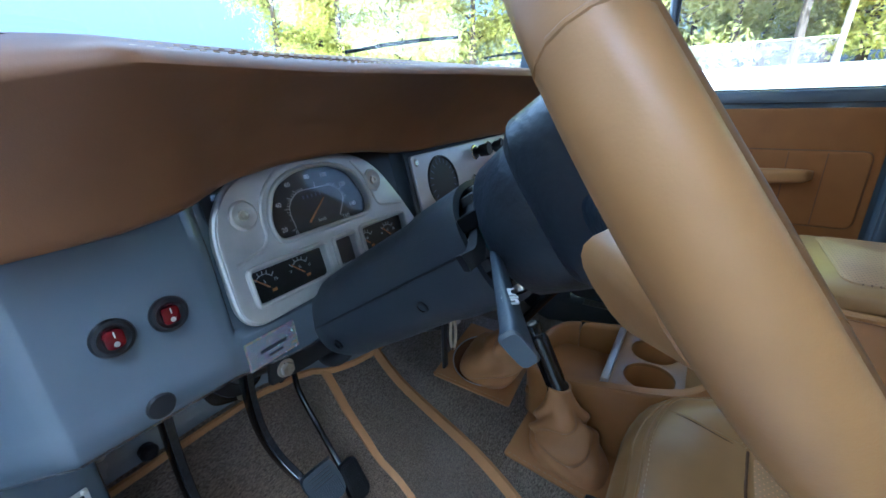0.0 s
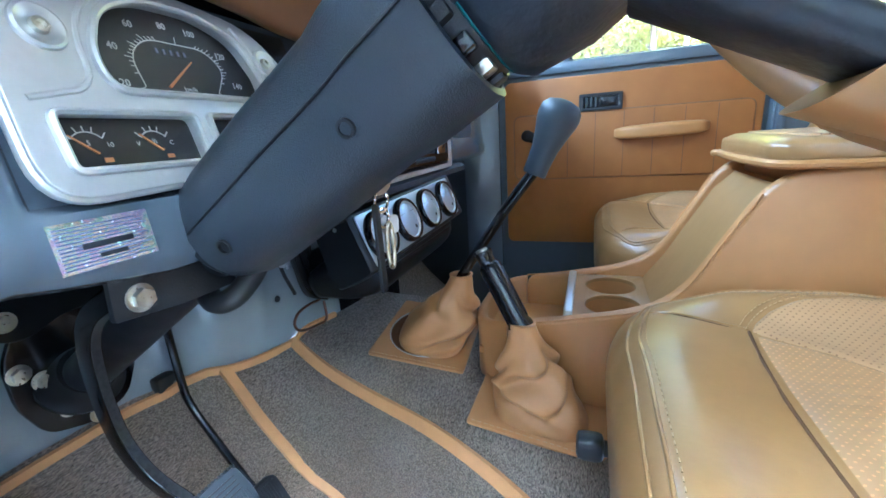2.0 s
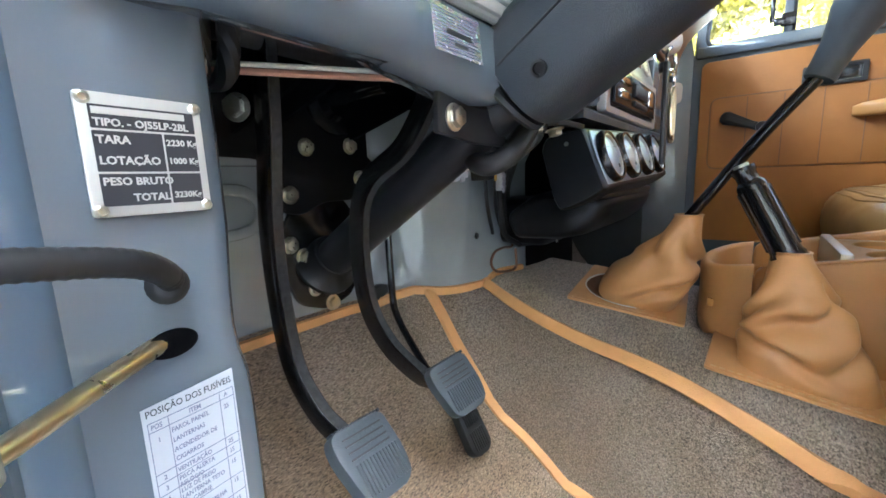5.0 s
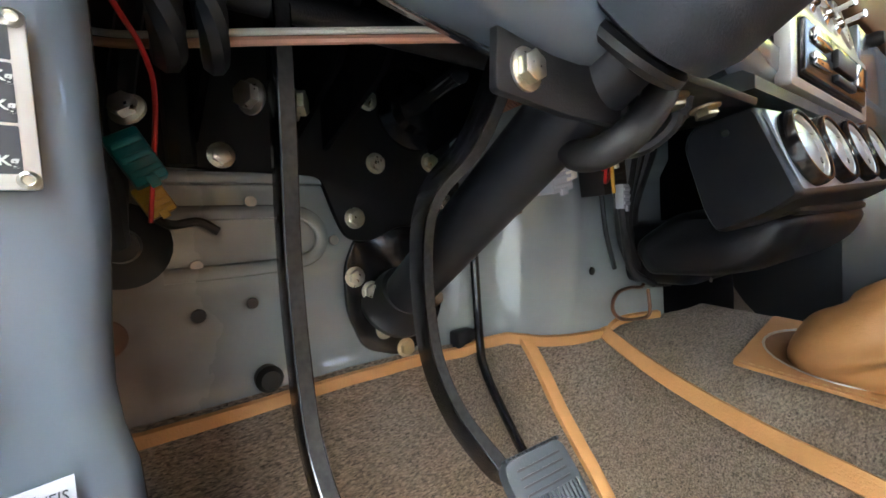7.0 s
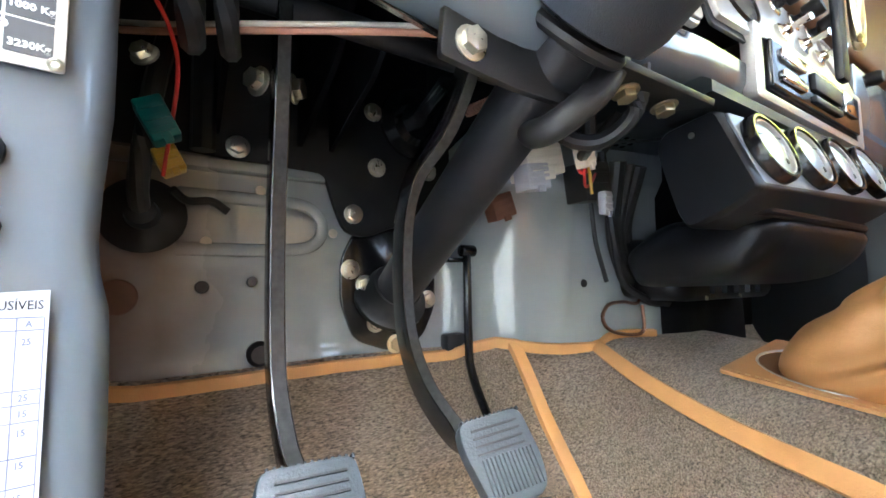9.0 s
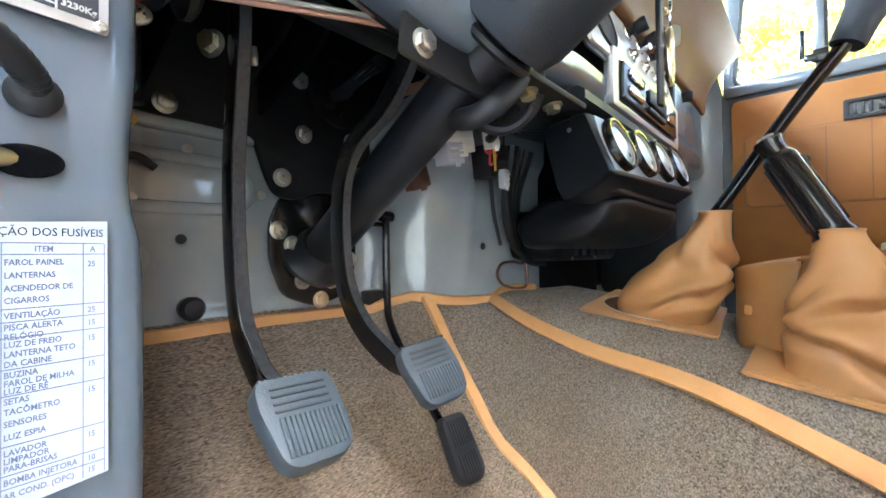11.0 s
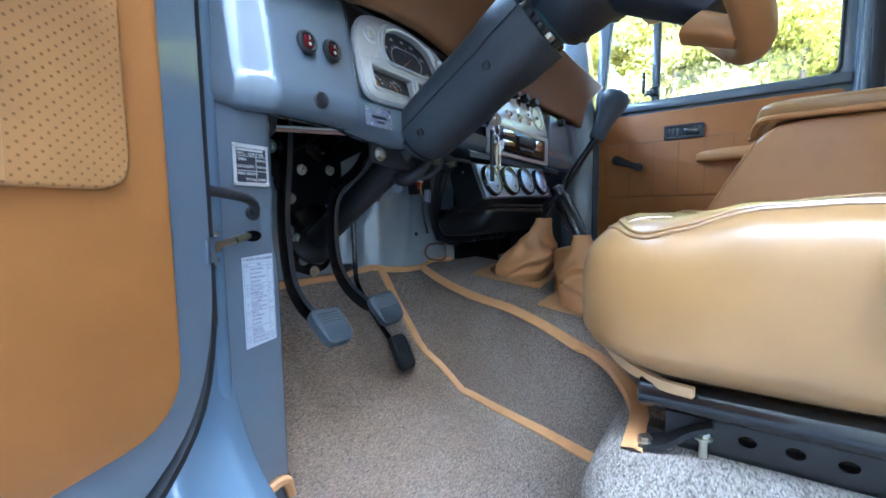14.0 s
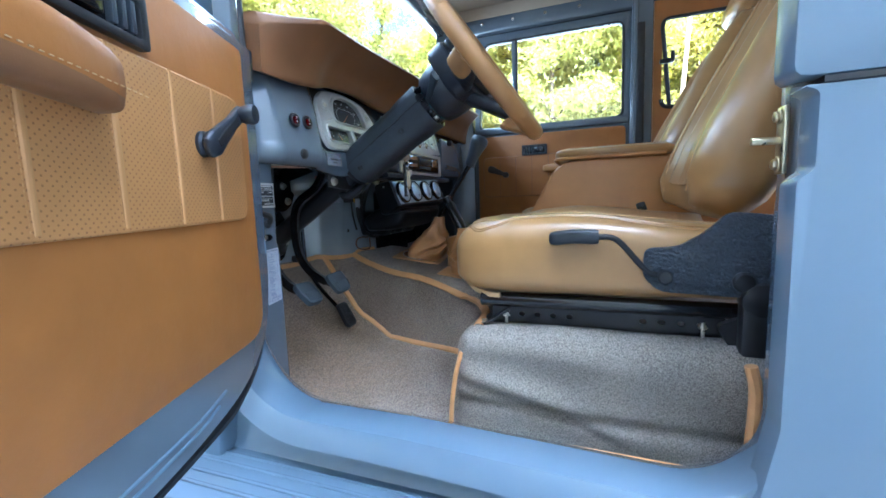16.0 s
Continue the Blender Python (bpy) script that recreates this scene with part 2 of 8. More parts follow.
CHARCOAL = material("charcoal_plastic", (0.027, 0.033, 0.042), 0.42, bump=0.25, bump_scale=900)
VINYL = material("black_vinyl", (0.016, 0.021, 0.029), 0.40, vary=0.10, bump=0.35, bump_scale=110, relief=0.003)
CRACKLE = material("crackle_paint", (0.020, 0.026, 0.036), 0.34, vary=0.75, scale=260, bump=1.0, bump_scale=260, relief=0.005)
KNOB = material("slate_rubber", (0.040, 0.051, 0.064), 0.45, bump=0.1)
PEDAL_RUBBER = material("pedal_rubber", (0.034, 0.041, 0.048), 0.6, bump=0.2, bump_scale=600)
GRIP = material("dark_slate_plastic", (0.016, 0.021, 0.028), 0.36, bump=0.15, bump_scale=700)
SILVER = material("brushed_silver", (0.56, 0.555, 0.54), 0.32, 0.5, vary=0.06, scale=120, bump=0.05)
VENT = material("vent_silver", (0.46, 0.53, 0.62), 0.34, 0.6, vary=0.05)
CHROME = material("chrome", (0.82, 0.82, 0.82), 0.08, 1.0, vary=0.03)
STEEL = material("worn_steel", (0.45, 0.42, 0.38), 0.35, 1.0, vary=0.2, scale=90)
ZINC = material("zinc_bolt", (0.62, 0.60, 0.52), 0.3, 1.0, vary=0.2, scale=200)
BRASS = material("yellow_zinc", (0.64, 0.57, 0.39), 0.30, 1.0, vary=0.10, scale=60)
AC_CASE = material("glossy_black_casing", (0.008, 0.009, 0.011), 0.36, vary=0.15, spec=0.35, bump=0.1, rvar=0.0)
SATIN = material("satin_black_steel", (0.010, 0.011, 0.014), 0.42, vary=0.2, rvar=0.2)
WORN = material("worn_black_edge", (0.050, 0.049, 0.048), 0.38, 0.5, vary=0.55, scale=220)
BLACK_SHEET = material("matt_black_sheet", (0.006, 0.006, 0.007), 0.95, spec=0.05, vary=0.3, bump=0.4, bump_scale=400)
PIPE = material("tarnished_copper", (0.16, 0.085, 0.055), 0.35, 0.7, vary=0.25, scale=120)
FACE = material("gauge_face", (0.012, 0.011, 0.010), 0.4)
MARK = material("gauge_marking", (0.58, 0.57, 0.54), 0.5)
NEEDLE = material("gauge_needle", (0.55, 0.22, 0.06), 0.4)
RED = material("red_lens", (0.085, 0.002, 0.005), 0.2, coat=0.4)
PAPER = material("white_paper", (0.37, 0.385, 0.43), 0.6, vary=0.05)
INK = material("ink", (0.02, 0.02, 0.025), 0.6)
INK_SOFT = material("grey_ink", (0.13, 0.14, 0.21), 0.6)
ALU = material("aluminium_plate", (0.62, 0.62, 0.60), 0.4, 0.6, vary=0.1)
RUBBER = material("black_rubber", (0.013, 0.013, 0.014), 0.5)
HEADLINER = material("headliner", (0.36, 0.30, 0.22), 0.9, vary=0.08, bump=0.3)
GLASS = glass_material("window_glass", (0.93, 0.95, 0.94), gloss=0.05)
CLEAR = glass_material("clear_lens", gloss=0.025)
HOLO = material("foil_sticker", (0.70, 0.76, 0.74), 0.25, 0.75, vary=0.5, scale=260, bump=0.3, bump_scale=500)
hn = HOLO.node_tree
hb = hn.nodes["Principled BSDF"]
hv, hr_, hc = (hn.nodes.new("ShaderNode" + k) for k in ("TexNoise", "ValToRGB", "TexCoord"))
hv.inputs["Scale"].default_value, hv.inputs["Detail"].default_value = 90, 2
hn.links.new(hc.outputs["Object"], hv.inputs["Vector"])
hn.links.new(hv.outputs[0], hr_.inputs[0])
for pos, rgb in ((0.36, (0.72, 0.74, 0.76)), (0.44, (0.55, 0.42, 0.72)), (0.50, (0.78, 0.80, 0.80)), (0.56, (0.38, 0.66, 0.55)), (0.64, (0.80, 0.72, 0.60))):
    el = hr_.color_ramp.elements.new(pos)
    el.color = (*rgb, 1)
hr_.color_ramp.elements[0].color = hr_.color_ramp.elements[-1].color = (0.75, 0.76, 0.77, 1)
hn.links.new(hr_.outputs[0], hb.inputs["Base Color"])
WHITE_PLASTIC = material("white_connector", (0.62, 0.60, 0.52), 0.5)
RUST = material("brown_primer", (0.13, 0.06, 0.035), 0.6, vary=0.3)
BLUE_CONN = material("teal_connector", (0.0, 0.12, 0.13), 0.4)
YELLOW_CONN = material("yellow_connector", (0.45, 0.27, 0.02), 0.4)
RED_WIRE = material("red_wire", (0.5, 0.02, 0.02), 0.4)
COPPER = material("orange_harness", (0.52, 0.27, 0.18), 0.5)
RUSTY = material("rusted_mesh", (0.24, 0.19, 0.16), 0.8)
CONCRETE = material("concrete", (0.44, 0.42, 0.385), 0.9, vary=0.12, scale=3, bump=0.3, bump_scale=60, big=0.3)
BARK = material("bark", (0.11, 0.075, 0.05), 0.9, vary=0.3, bump=0.8, bump_scale=40)
GALV = material("galvanised", (0.5, 0.5, 0.48), 0.5, 0.5)
TIMBER = material("weathered_timber", (0.3, 0.22, 0.15), 0.85, vary=0.25)


def leaf_material(name, rgb):
    m = material(name, rgb, 0.55, vary=0.5, scale=2.0, big=0.7)
    nt = m.node_tree
    b = nt.nodes["Principled BSDF"]
    t = nt.nodes.new("ShaderNodeBsdfTranslucent")
    t.inputs[0].default_value = (min(0.7, rgb[0] * 3.6), min(0.7, rgb[1] * 3.2), rgb[2] * 2, 1)
    mx = nt.nodes.new("ShaderNodeMixShader")
    mx.inputs[0].default_value = 0.6
    out = nt.nodes["Material Output"]
    nt.links.new(b.outputs[0], mx.inputs[1])
    nt.links.new(t.outputs[0], mx.inputs[2])
    nt.links.new(mx.outputs[0], out.inputs[0])
    return m


PLASTER = material("white_render", (0.62, 0.60, 0.57), 0.9, vary=0.08, scale=2, bump=0.2, bump_scale=40, big=0.4)
LEAF_PINE = leaf_material("pine_leaf", (0.30, 0.235, 0.065))
LEAF_GREEN = leaf_material("broad_leaf", (0.18, 0.17, 0.042))
LEAF_GOLD = leaf_material("autumn_leaf", (0.34, 0.28, 0.10))


# ---- mesh helpers ----
def root_place(ob):
    p = Vector((0, 0, 0))
    while ob:
        p += ob.location
        ob = ob.parent
    return p


def thing(name, at, label, category, group="", kind=""):
    ob = new(name)
    ob.empty_display_size = 0.05
    ob.location = at
    return tagged(ob, label, category, group, kind)


def part(name, bm, mat, parent=None, label="", smooth=35, category="", kind="", group=""):
    """Links a bmesh, given in world metres, as one mesh under a thing or a part."""
    me = bpy.data.meshes.new(name)
    if parent:
        bmesh.ops.translate(bm, verts=bm.verts, vec=-root_place(parent))
    bmesh.ops.recalc_face_normals(bm, faces=bm.faces)
    bm.to_mesh(me)
    bm.free()
    for m in mat if isinstance(mat, (list, tuple)) else (mat,):
        me.materials.append(m)
    if smooth:
        me.polygons.foreach_set("use_smooth", [True] * len(me.polygons))
        me.set_sharp_from_angle(angle=radians(smooth))
    ob = new(name, me)
    if parent:
        ob.parent = parent
    return tagged(ob, label, category, group, kind)


def join(*bms):
    """Pieces of one part, moulded or pressed together."""
    out = bmesh.new()
    for b in bms:
        me = bpy.data.meshes.new("t")
        b.to_mesh(me)
        b.free()
        out.from_mesh(me)
        bpy.data.meshes.remove(me)
    return out


def frame_of(z, up=(0, 0, 1)):
    """A turn whose z axis lies along z."""
    return Vector(z).normalized().to_track_quat("Z", "Y").to_matrix().to_4x4()


def box(at, size, r=0.0, turn=None, seg=2):
    bm = bmesh.new()
    bmesh.ops.create_cube(bm, size=1, matrix=Matrix.Diagonal((*size, 1)))
    if r:
        bmesh.ops.bevel(bm, geom=bm.edges[:], offset=r, segments=seg, profile=0.5, affect="EDGES", clamp_overlap=True)
    bm.transform(Matrix.Translation(at) @ (turn or Matrix()))
    return bm


def cyl(a, b, r, r2=None, seg=20, bevel=0.0):
    a, b = Vector(a), Vector(b)
    bm = bmesh.new()
    bmesh.ops.create_cone(bm, cap_ends=True, segments=seg, radius1=r, radius2=r if r2 is None else r2, depth=(b - a).length)
    if bevel:
        ed = [e for e in bm.edges if any(len(f.verts) > 4 for f in e.link_faces)]
        bmesh.ops.bevel(bm, geom=ed, offset=bevel, segments=2, profile=0.5, affect="EDGES")
    bm.transform(Matrix.Translation((a + b) / 2) @ frame_of(b - a))
    return bm


def smooth_path(pts, n=6):
    """Catmull-Rom through the points."""
    p = [Vector(q) for q in pts]
    p = [2 * p[0] - p[1]] + p + [2 * p[-1] - p[-2]]
    out = []
    for i in range(1, len(p) - 2):
        for k in range(n):
            t = k / n
            a, b, c, d = p[i - 1:i + 3]
            out.append(0.5 * (2 * b + (c - a) * t + (2 * a - 5 * b + 4 * c - d) * t * t + (3 * b - a - 3 * c + d) * t ** 3))
    return out + [p[-2]]


def loft(rings, caps=True, closed=True):
    """Skins rings of equally many points."""
    bm = bmesh.new()
    vs = [[bm.verts.new(q) for q in r] for r in rings]
    n = len(rings[0])
    for a, b in zip(vs, vs[1:]):
        for i in range(n if closed else n - 1):
            j = (i + 1) % n
            try:
                bm.faces.new((a[i], a[j], b[j], b[i]))
            except ValueError:
                pass
    if caps and closed:
        bm.faces.new(vs[0])
        bm.faces.new(vs[-1])
    return bm


def sweep(pts, section, n=6, up=(0, 0, 1), smooth=True, scale=None, caps=True):
    """Carries a closed section (pairs: across, up) along a path."""
    path = smooth_path(pts, n) if smooth else [Vector(p) for p in pts]
    rings = []
    for i, p in enumerate(path):
        t = (path[min(i + 1, len(path) - 1)] - path[max(i - 1, 0)]).normalized()
        side = t.cross(Vector(up))
        side = side.normalized() if side.length > 1e-5 else Vector((0, 1, 0))
        u = side.cross(t)
        k = scale(i / (len(path) - 1)) if scale else 1
        rings.append([p + side * (x * k) + u * (y * k) for x, y in section])
    return loft(rings, caps)


def tube(pts, r, n=6, seg=10, up=(0.3, 0.2, 1), smooth=True, scale=None):
    return sweep(pts, [(r * math.cos(2 * math.pi * i / seg), r * math.sin(2 * math.pi * i / seg)) for i in range(seg)], n, up, smooth, scale)


def round_poly(pts, r, seg=5):
    """Rounds the corners of a 2D outline; r: one radius or one for each corner."""
    out = []
    n = len(pts)
    for i in range(n):
        a, b, c = Vector(pts[i - 1]), Vector(pts[i]), Vector(pts[(i + 1) % n])
        rr = r[i] if isinstance(r, (list, tuple)) else r
        u, v = (a - b), (c - b)
        k = min(rr, 0.49 * u.length, 0.49 * v.length)
        if k <= 1e-5:
            out.append(tuple(b))
            continue
        s, e = b + u.normalized() * k, b + v.normalized() * k
        for q in range(seg + 1):
            t = q / seg
            out.append(tuple((1 - t) ** 2 * s + 2 * t * (1 - t) * b + t * t * e))
    return out


def slab(outline, depth, m=None, bevel=0.0, holes=(), seg=2):
    """A plate: 2D outline in x, y, from z=0 to z=depth, then laid by m. Holes are outlines too."""
    bm = bmesh.new()
    es = []
    for o in (outline, *holes):
        vs = [bm.verts.new((x, y, 0)) for x, y in o]
        es += [bm.edges.new((vs[i - 1], vs[i])) for i in range(len(vs))]
    if holes:
        bmesh.ops.triangle_fill(bm, use_beauty=True, use_dissolve=False, edges=es)
    else:
        bm.faces.new(list(bm.verts))
    got = bmesh.ops.extrude_face_region(bm, geom=bm.faces[:])
    top = [g for g in got["geom"] if isinstance(g, bmesh.types.BMVert)]
    bmesh.ops.translate(bm, verts=top, vec=(0, 0, depth))
    if bevel:
        ts = set(top)
        ed = [e for e in bm.edges if e.verts[0] in ts and e.verts[1] in ts and len(e.link_faces) == 2 and abs(e.calc_face_angle(0)) > 0.6]
        bmesh.ops.bevel(bm, geom=ed, offset=bevel, segments=seg, profile=0.5, affect="EDGES", clamp_overlap=True)
    if m:
        bm.transform(m)
    return bm


def rect(x0, y0, x1, y1, r=0.0, seg=4):
    return round_poly([(x0, y0), (x1, y0), (x1, y1), (x0, y1)], r, seg) if r else [(x0, y0), (x1, y0), (x1, y1), (x0, y1)]


def ellipse(cx, cy, rx, ry=None, n=28, a0=0.0):
    ry = rx if ry is None else ry
    return [(cx + rx * math.cos(a0 + 2 * math.pi * i / n), cy + ry * math.sin(a0 + 2 * math.pi * i / n)) for i in range(n)]


def superring(n, e, w, h):
    """A rounded-box outline: n points, exponent e, half-width w, half-height h."""
    out = []
    for i in range(n):
        a = 2 * math.pi * (i + 0.5) / n
        c, s = math.cos(a), math.sin(a)
        out.append((w * math.copysign(abs(c) ** (2 / e), c), h * math.copysign(abs(s) ** (2 / e), s)))
    return out


def lathe(profile, m, seg=28):
    """Turns (radius, height) pairs round z, then lays them by m."""
    bm = loft([[(r * math.cos(2 * math.pi * i / seg), r * math.sin(2 * math.pi * i / seg), z) for i in range(seg)] for r, z in profile])
    bm.transform(m)
    return bm


def rows_mesh(rows):
    return loft(rows, False, False)


def wobble(bm, amount, scale, seed=0.0):
    bm.normal_update()
    for v in bm.verts:
        v.co += v.normal * (amount * noise.noise(v.co * scale + Vector((seed, seed * 2, 0))))
    return bm


def lettering(text, size, m, depth=0.0004, align="LEFT", bold=0.0):
    """Raised letters in the built-in font, laid by m."""
    cu = bpy.data.curves.new("t", "FONT")
    cu.body, cu.size, cu.align_x, cu.align_y, cu.extrude, cu.resolution_u, cu.offset = text, size, align, "CENTER", depth, 2, bold * size
    ob = bpy.data.objects.new("t", cu)
    scene.collection.objects.link(ob)
    bpy.context.view_layer.update()
    me = bpy.data.meshes.new_from_object(ob.evaluated_get(bpy.context.evaluated_depsgraph_get()))
    bm = bmesh.new()
    bm.from_mesh(me)
    bpy.data.objects.remove(ob)
    bpy.data.curves.remove(cu)
    bpy.data.meshes.remove(me)
    bm.transform(m)
    return bm


def axes_at(o, x, y):
    """A frame at o whose x and y axes lie along x and y."""
    x, y = Vector(x).normalized(), Vector(y).normalized()
    z = x.cross(y).normalized()
    y = z.cross(x)
    m = Matrix((x, y, z)).transposed().to_4x4()
    m.translation = Vector(o)
    return m


def facing_rear(x, y, z):
    """A frame on a panel that faces the rear: local x to the driver's right, local y up, local z towards the seats."""
    return axes_at((x, y, z), (0, 1, 0), (0, 0, 1))


def bolt(name, at, axis, parent, r=0.008, h=0.006, mat=None):
    axis = Vector(axis).normalized()
    at = Vector(at)
    washer = cyl(at, at + axis * 0.0018, r * 1.35, seg=20, bevel=0.0005)
    head = cyl(at + axis * 0.0018, at + axis * (h + 0.0018), r, seg=6, bevel=0.0008)
    return part(name, join(washer, head), mat or ZINC, parent)


def stitches(pts, parent, name="stitching", r=0.00062, length=0.0038, gap=0.0026, mat=None):
    """A row of thread stitches along a path."""
    path = smooth_path(pts, 8)
    bms, carry, run = [], 0.0, []
    dense = []
    for a, b in zip(path, path[1:]):
        k = max(1, int((b - a).length / 0.0012))
        dense += [a.lerp(b, i / k) for i in range(k)]
    step, last = 0.0, dense[0]
    start = dense[0]
    on = True
    for p in dense[1:]:
        step += (p - last).length
        last = p
        if on and step >= length:
            bms.append(cyl(start, p, r, seg=5))
            on, step = False, 0.0
        elif not on and step >= gap:
            start, on, step = p, True, 0.0
    return part(name, join(*bms), mat or THREAD, parent)


# ---- ground and distance ----
GROUND = -0.82


def ground_at(y):
    """The yard lies level round the car and climbs gently to the trees."""
    return GROUND + 2.6 * min(1, max(0, (y - 3) / 26)) ** 1.0 + 0.02 * max(0, y - 29)


ys_ = [-400, -60, -6, 0, 2, 3, 4, 6, 9, 13, 18, 24, 29, 40, 70, 150, 400]
part("ground", rows_mesh([[(x, y, ground_at(y)) for x in (-400, -120, -40, -15, -5, 0, 5, 15, 40, 120, 400)] for y in ys_]), CONCRETE, label="pale concrete yard and road climbing to the trees", category="ground", kind="structure", smooth=0)
# out of view; added to block direct sun on the open door side
part("unseen_shade_wall", box((1.0, -3.2, GROUND + 3.66), (44, 0.4, 7.32), 0.02), PLASTER, label="plain off-white wall out of view, added to shade the driver's side", category="wall", kind="structure", smooth=0)


def tree(at, height, spread, leaf, count, rng, label, low=0.06, size=0.15):
    """A tapered trunk with limbs and a crown of many small leaves."""
    t = thing("tree", at, label, "tree", "trees behind the yard")
    x, y, z = at
    wood = [tube([(x, y, z), (x + 0.1, y, z + height * 0.35), (x - 0.08, y + 0.1, z + height * 0.95)], 0.28, 5, 9, (1, 0, 0.1), True, lambda k: 1 - 0.85 * k)]
    tips = []
    for i in range(34):
        h = rng.uniform(low, 0.97)
        a = rng.uniform(0, 2 * math.pi)
        ln = spread * (1.12 - 0.75 * h) * rng.uniform(0.6, 1.1)
        p0 = Vector((x, y, z + height * h * 0.9))
        p2 = p0 + Vector((math.cos(a) * ln, math.sin(a) * ln, ln * rng.uniform(-0.05, 0.45)))
        p1 = p0.lerp(p2, 0.5) + Vector((0, 0, ln * 0.12))
        wood.append(tube([p0, p1, p2], 0.08, 3, 5, (0.2, 0.3, 1), True, lambda k: 1 - 0.8 * k))
        tips += [(p0.lerp(p1, k), 0.35) for k in (0.6, 1.0)] + [(p1.lerp(p2, k), 0.5) for k in (0.35, 0.7, 1.0)]
    part("trunk", join(*wood), BARK, t)
    verts, faces = [], []
    for _ in range(count):
        c, s = rng.choice(tips)
        q = c + Vector((rng.gauss(0, s), rng.gauss(0, s), rng.gauss(0, s * 0.8))) * (0.3 * spread)
        d = Vector((rng.gauss(0, 1), rng.gauss(0, 1), rng.gauss(0.3, 0.8))).normalized()
        e = d.orthogonal().normalized()
        e.rotate(Matrix.Rotation(rng.uniform(0, 6.28), 3, d))
        f = d.cross(e)
        a, b = size * rng.uniform(0.6, 1.5), size * rng.uniform(0.25, 0.5)
        k = len(verts)
        verts += [q - e * a, q + f * b, q + e * a + d * a * 0.3, q - f * b]
        faces.append((k, k + 1, k + 2, k + 3))
    me = bpy.data.meshes.new("crown")
    me.from_pydata([tuple(v - Vector(at)) for v in verts], [], faces)
    me.materials.append(leaf)
    crown = new("crown", me)
    crown.parent = t
    return t


rng = random.Random(7)
KINDS = ((LEAF_GOLD, "sunlit tree with yellowing leaves behind the fence"), (LEAF_PINE, "sunlit pine with light green needles"), (LEAF_PINE, "sunlit pine with light green needles"), (LEAF_GREEN, "dense green leafy tree"))
spots = [(-17 + 3.5 * k, 33 + 2.2 * (k % 2)) for k in range(10)] + [(-15 + 4.2 * k, 39.5 + (k % 3)) for k in range(7)] + [(-36, 33), (-29, 34), (-23, 36)] + [(-33, 26.5), (-31, 29), (-27.5, 27), (-24, 30), (-21, 28.5)]
for k, (px, py) in enumerate(spots):
    px, py = px + rng.uniform(-0.8, 0.8), py + rng.uniform(-0.8, 0.8)
    leaf, label = KINDS[k % 4]
    tree((px, py, ground_at(py)), rng.uniform(17, 21) + (3 if px < -20 else 0), rng.uniform(4.4, 5.6), leaf, 15000, rng, label, 0.03, 0.2)

FZ = ground_at(28.0)
fence = thing("fence", (0, 28.0, FZ), "chain-link fence on galvanised posts beside the road", "fence")
for k in range(12):
    fx = -14 + 1.7 * k
    part("post", cyl((fx, 28.0, FZ), (fx, 28.0, FZ + 1.25), 0.035, seg=8), GALV, fence)
part("rail", cyl((-14, 28.0, FZ + 1.22), (4.7, 28.0, FZ + 1.22), 0.025, seg=8), GALV, fence)
mesh = bmesh.new()
for s in (-1, 1):
    for k in range(170):
        x0 = -15 + 0.12 * k
        x1 = x0 + s * 1.15
        if -14 <= min(x0, x1) and max(x0, x1) <= 4.7:
            w = 0.013
            mesh.faces.new([mesh.verts.new((p, 28.0, FZ + q)) for p, q in ((x0 - w, 0.05), (x0 + w, 0.05), (x1 + w, 1.2), (x1 - w, 1.2))])
part("wire_mesh", mesh, RUSTY, fence, "dull rusted wire mesh", smooth=0)
PZ = ground_at(29)
pole = thing("utility_pole", (4.9, 29, PZ), "weathered grey timber utility pole", "pole")
part("shaft", cyl((4.7, 29, PZ), (5.4, 29, PZ + 11), 0.15, 0.11, 14), TIMBER, pole)

for k, (za, zb) in enumerate(((6.1, 8.6), (5.2, 8.2), (6.6, 9.6))):
    wr = thing("overhead_wire", (-25, 5 + k, za), "thin dark overhead cable sagging across the sky", "cable", "overhead cables")
    part("cable", tube([(-30, -6 - k, za), (-26, 4, za - 0.1 + 0.2 * k), (-22, 16, zb)], 0.012, 8, 6), GALV, wr)

# ---- the body of the car ----
body = thing("off_road_vehicle", (0.0, 0.7, GROUND), "blue-grey steel body of an old off-road car", "car")


def ring_sweep(path, sect):
    """Carries (out, y) pairs round the door opening: out is measured away from the opening, in its plane."""
    rings = []
    for i, (x, z) in enumerate(path):
        a, b = path[max(i - 1, 0)], path[min(i + 1, len(path) - 1)]
        t = Vector((b[0] - a[0], b[1] - a[1])).normalized()
        nx, nz = -t.y, t.x
        rings.append([(x - nx * o, y, z - nz * o) for o, y in sect])
    return loft(rings, False, False)


def arc(cx, cz, r, a0, a1, n=10):
    return [(cx + r * math.cos(radians(a0 + (a1 - a0) * i / n)), cz + r * math.sin(radians(a0 + (a1 - a0) * i / n))) for i in range(n + 1)]


SILL_Z = 0.004
opening = [(-0.322, 1.12), (-0.322, 0.6), (-0.322, 0.2)] + arc(-0.182, SILL_Z + 0.14, 0.14, 180, 270, 12) + [(0.0, SILL_Z), (0.2, SILL_Z - 0.006)] + arc(0.372, 0.09, 0.098, 270, 360, 10) + [(0.470, 0.34)]
frame_sect = [(0.05, 0.036), (0.019, 0.034), (0.0145, 0.030), (0.0075, 0.014), (0.0015, 0.002), (0.002, -0.028), (0.0, -0.048), (0.004, -0.060), (0.016, -0.068), (0.045, -0.072)]
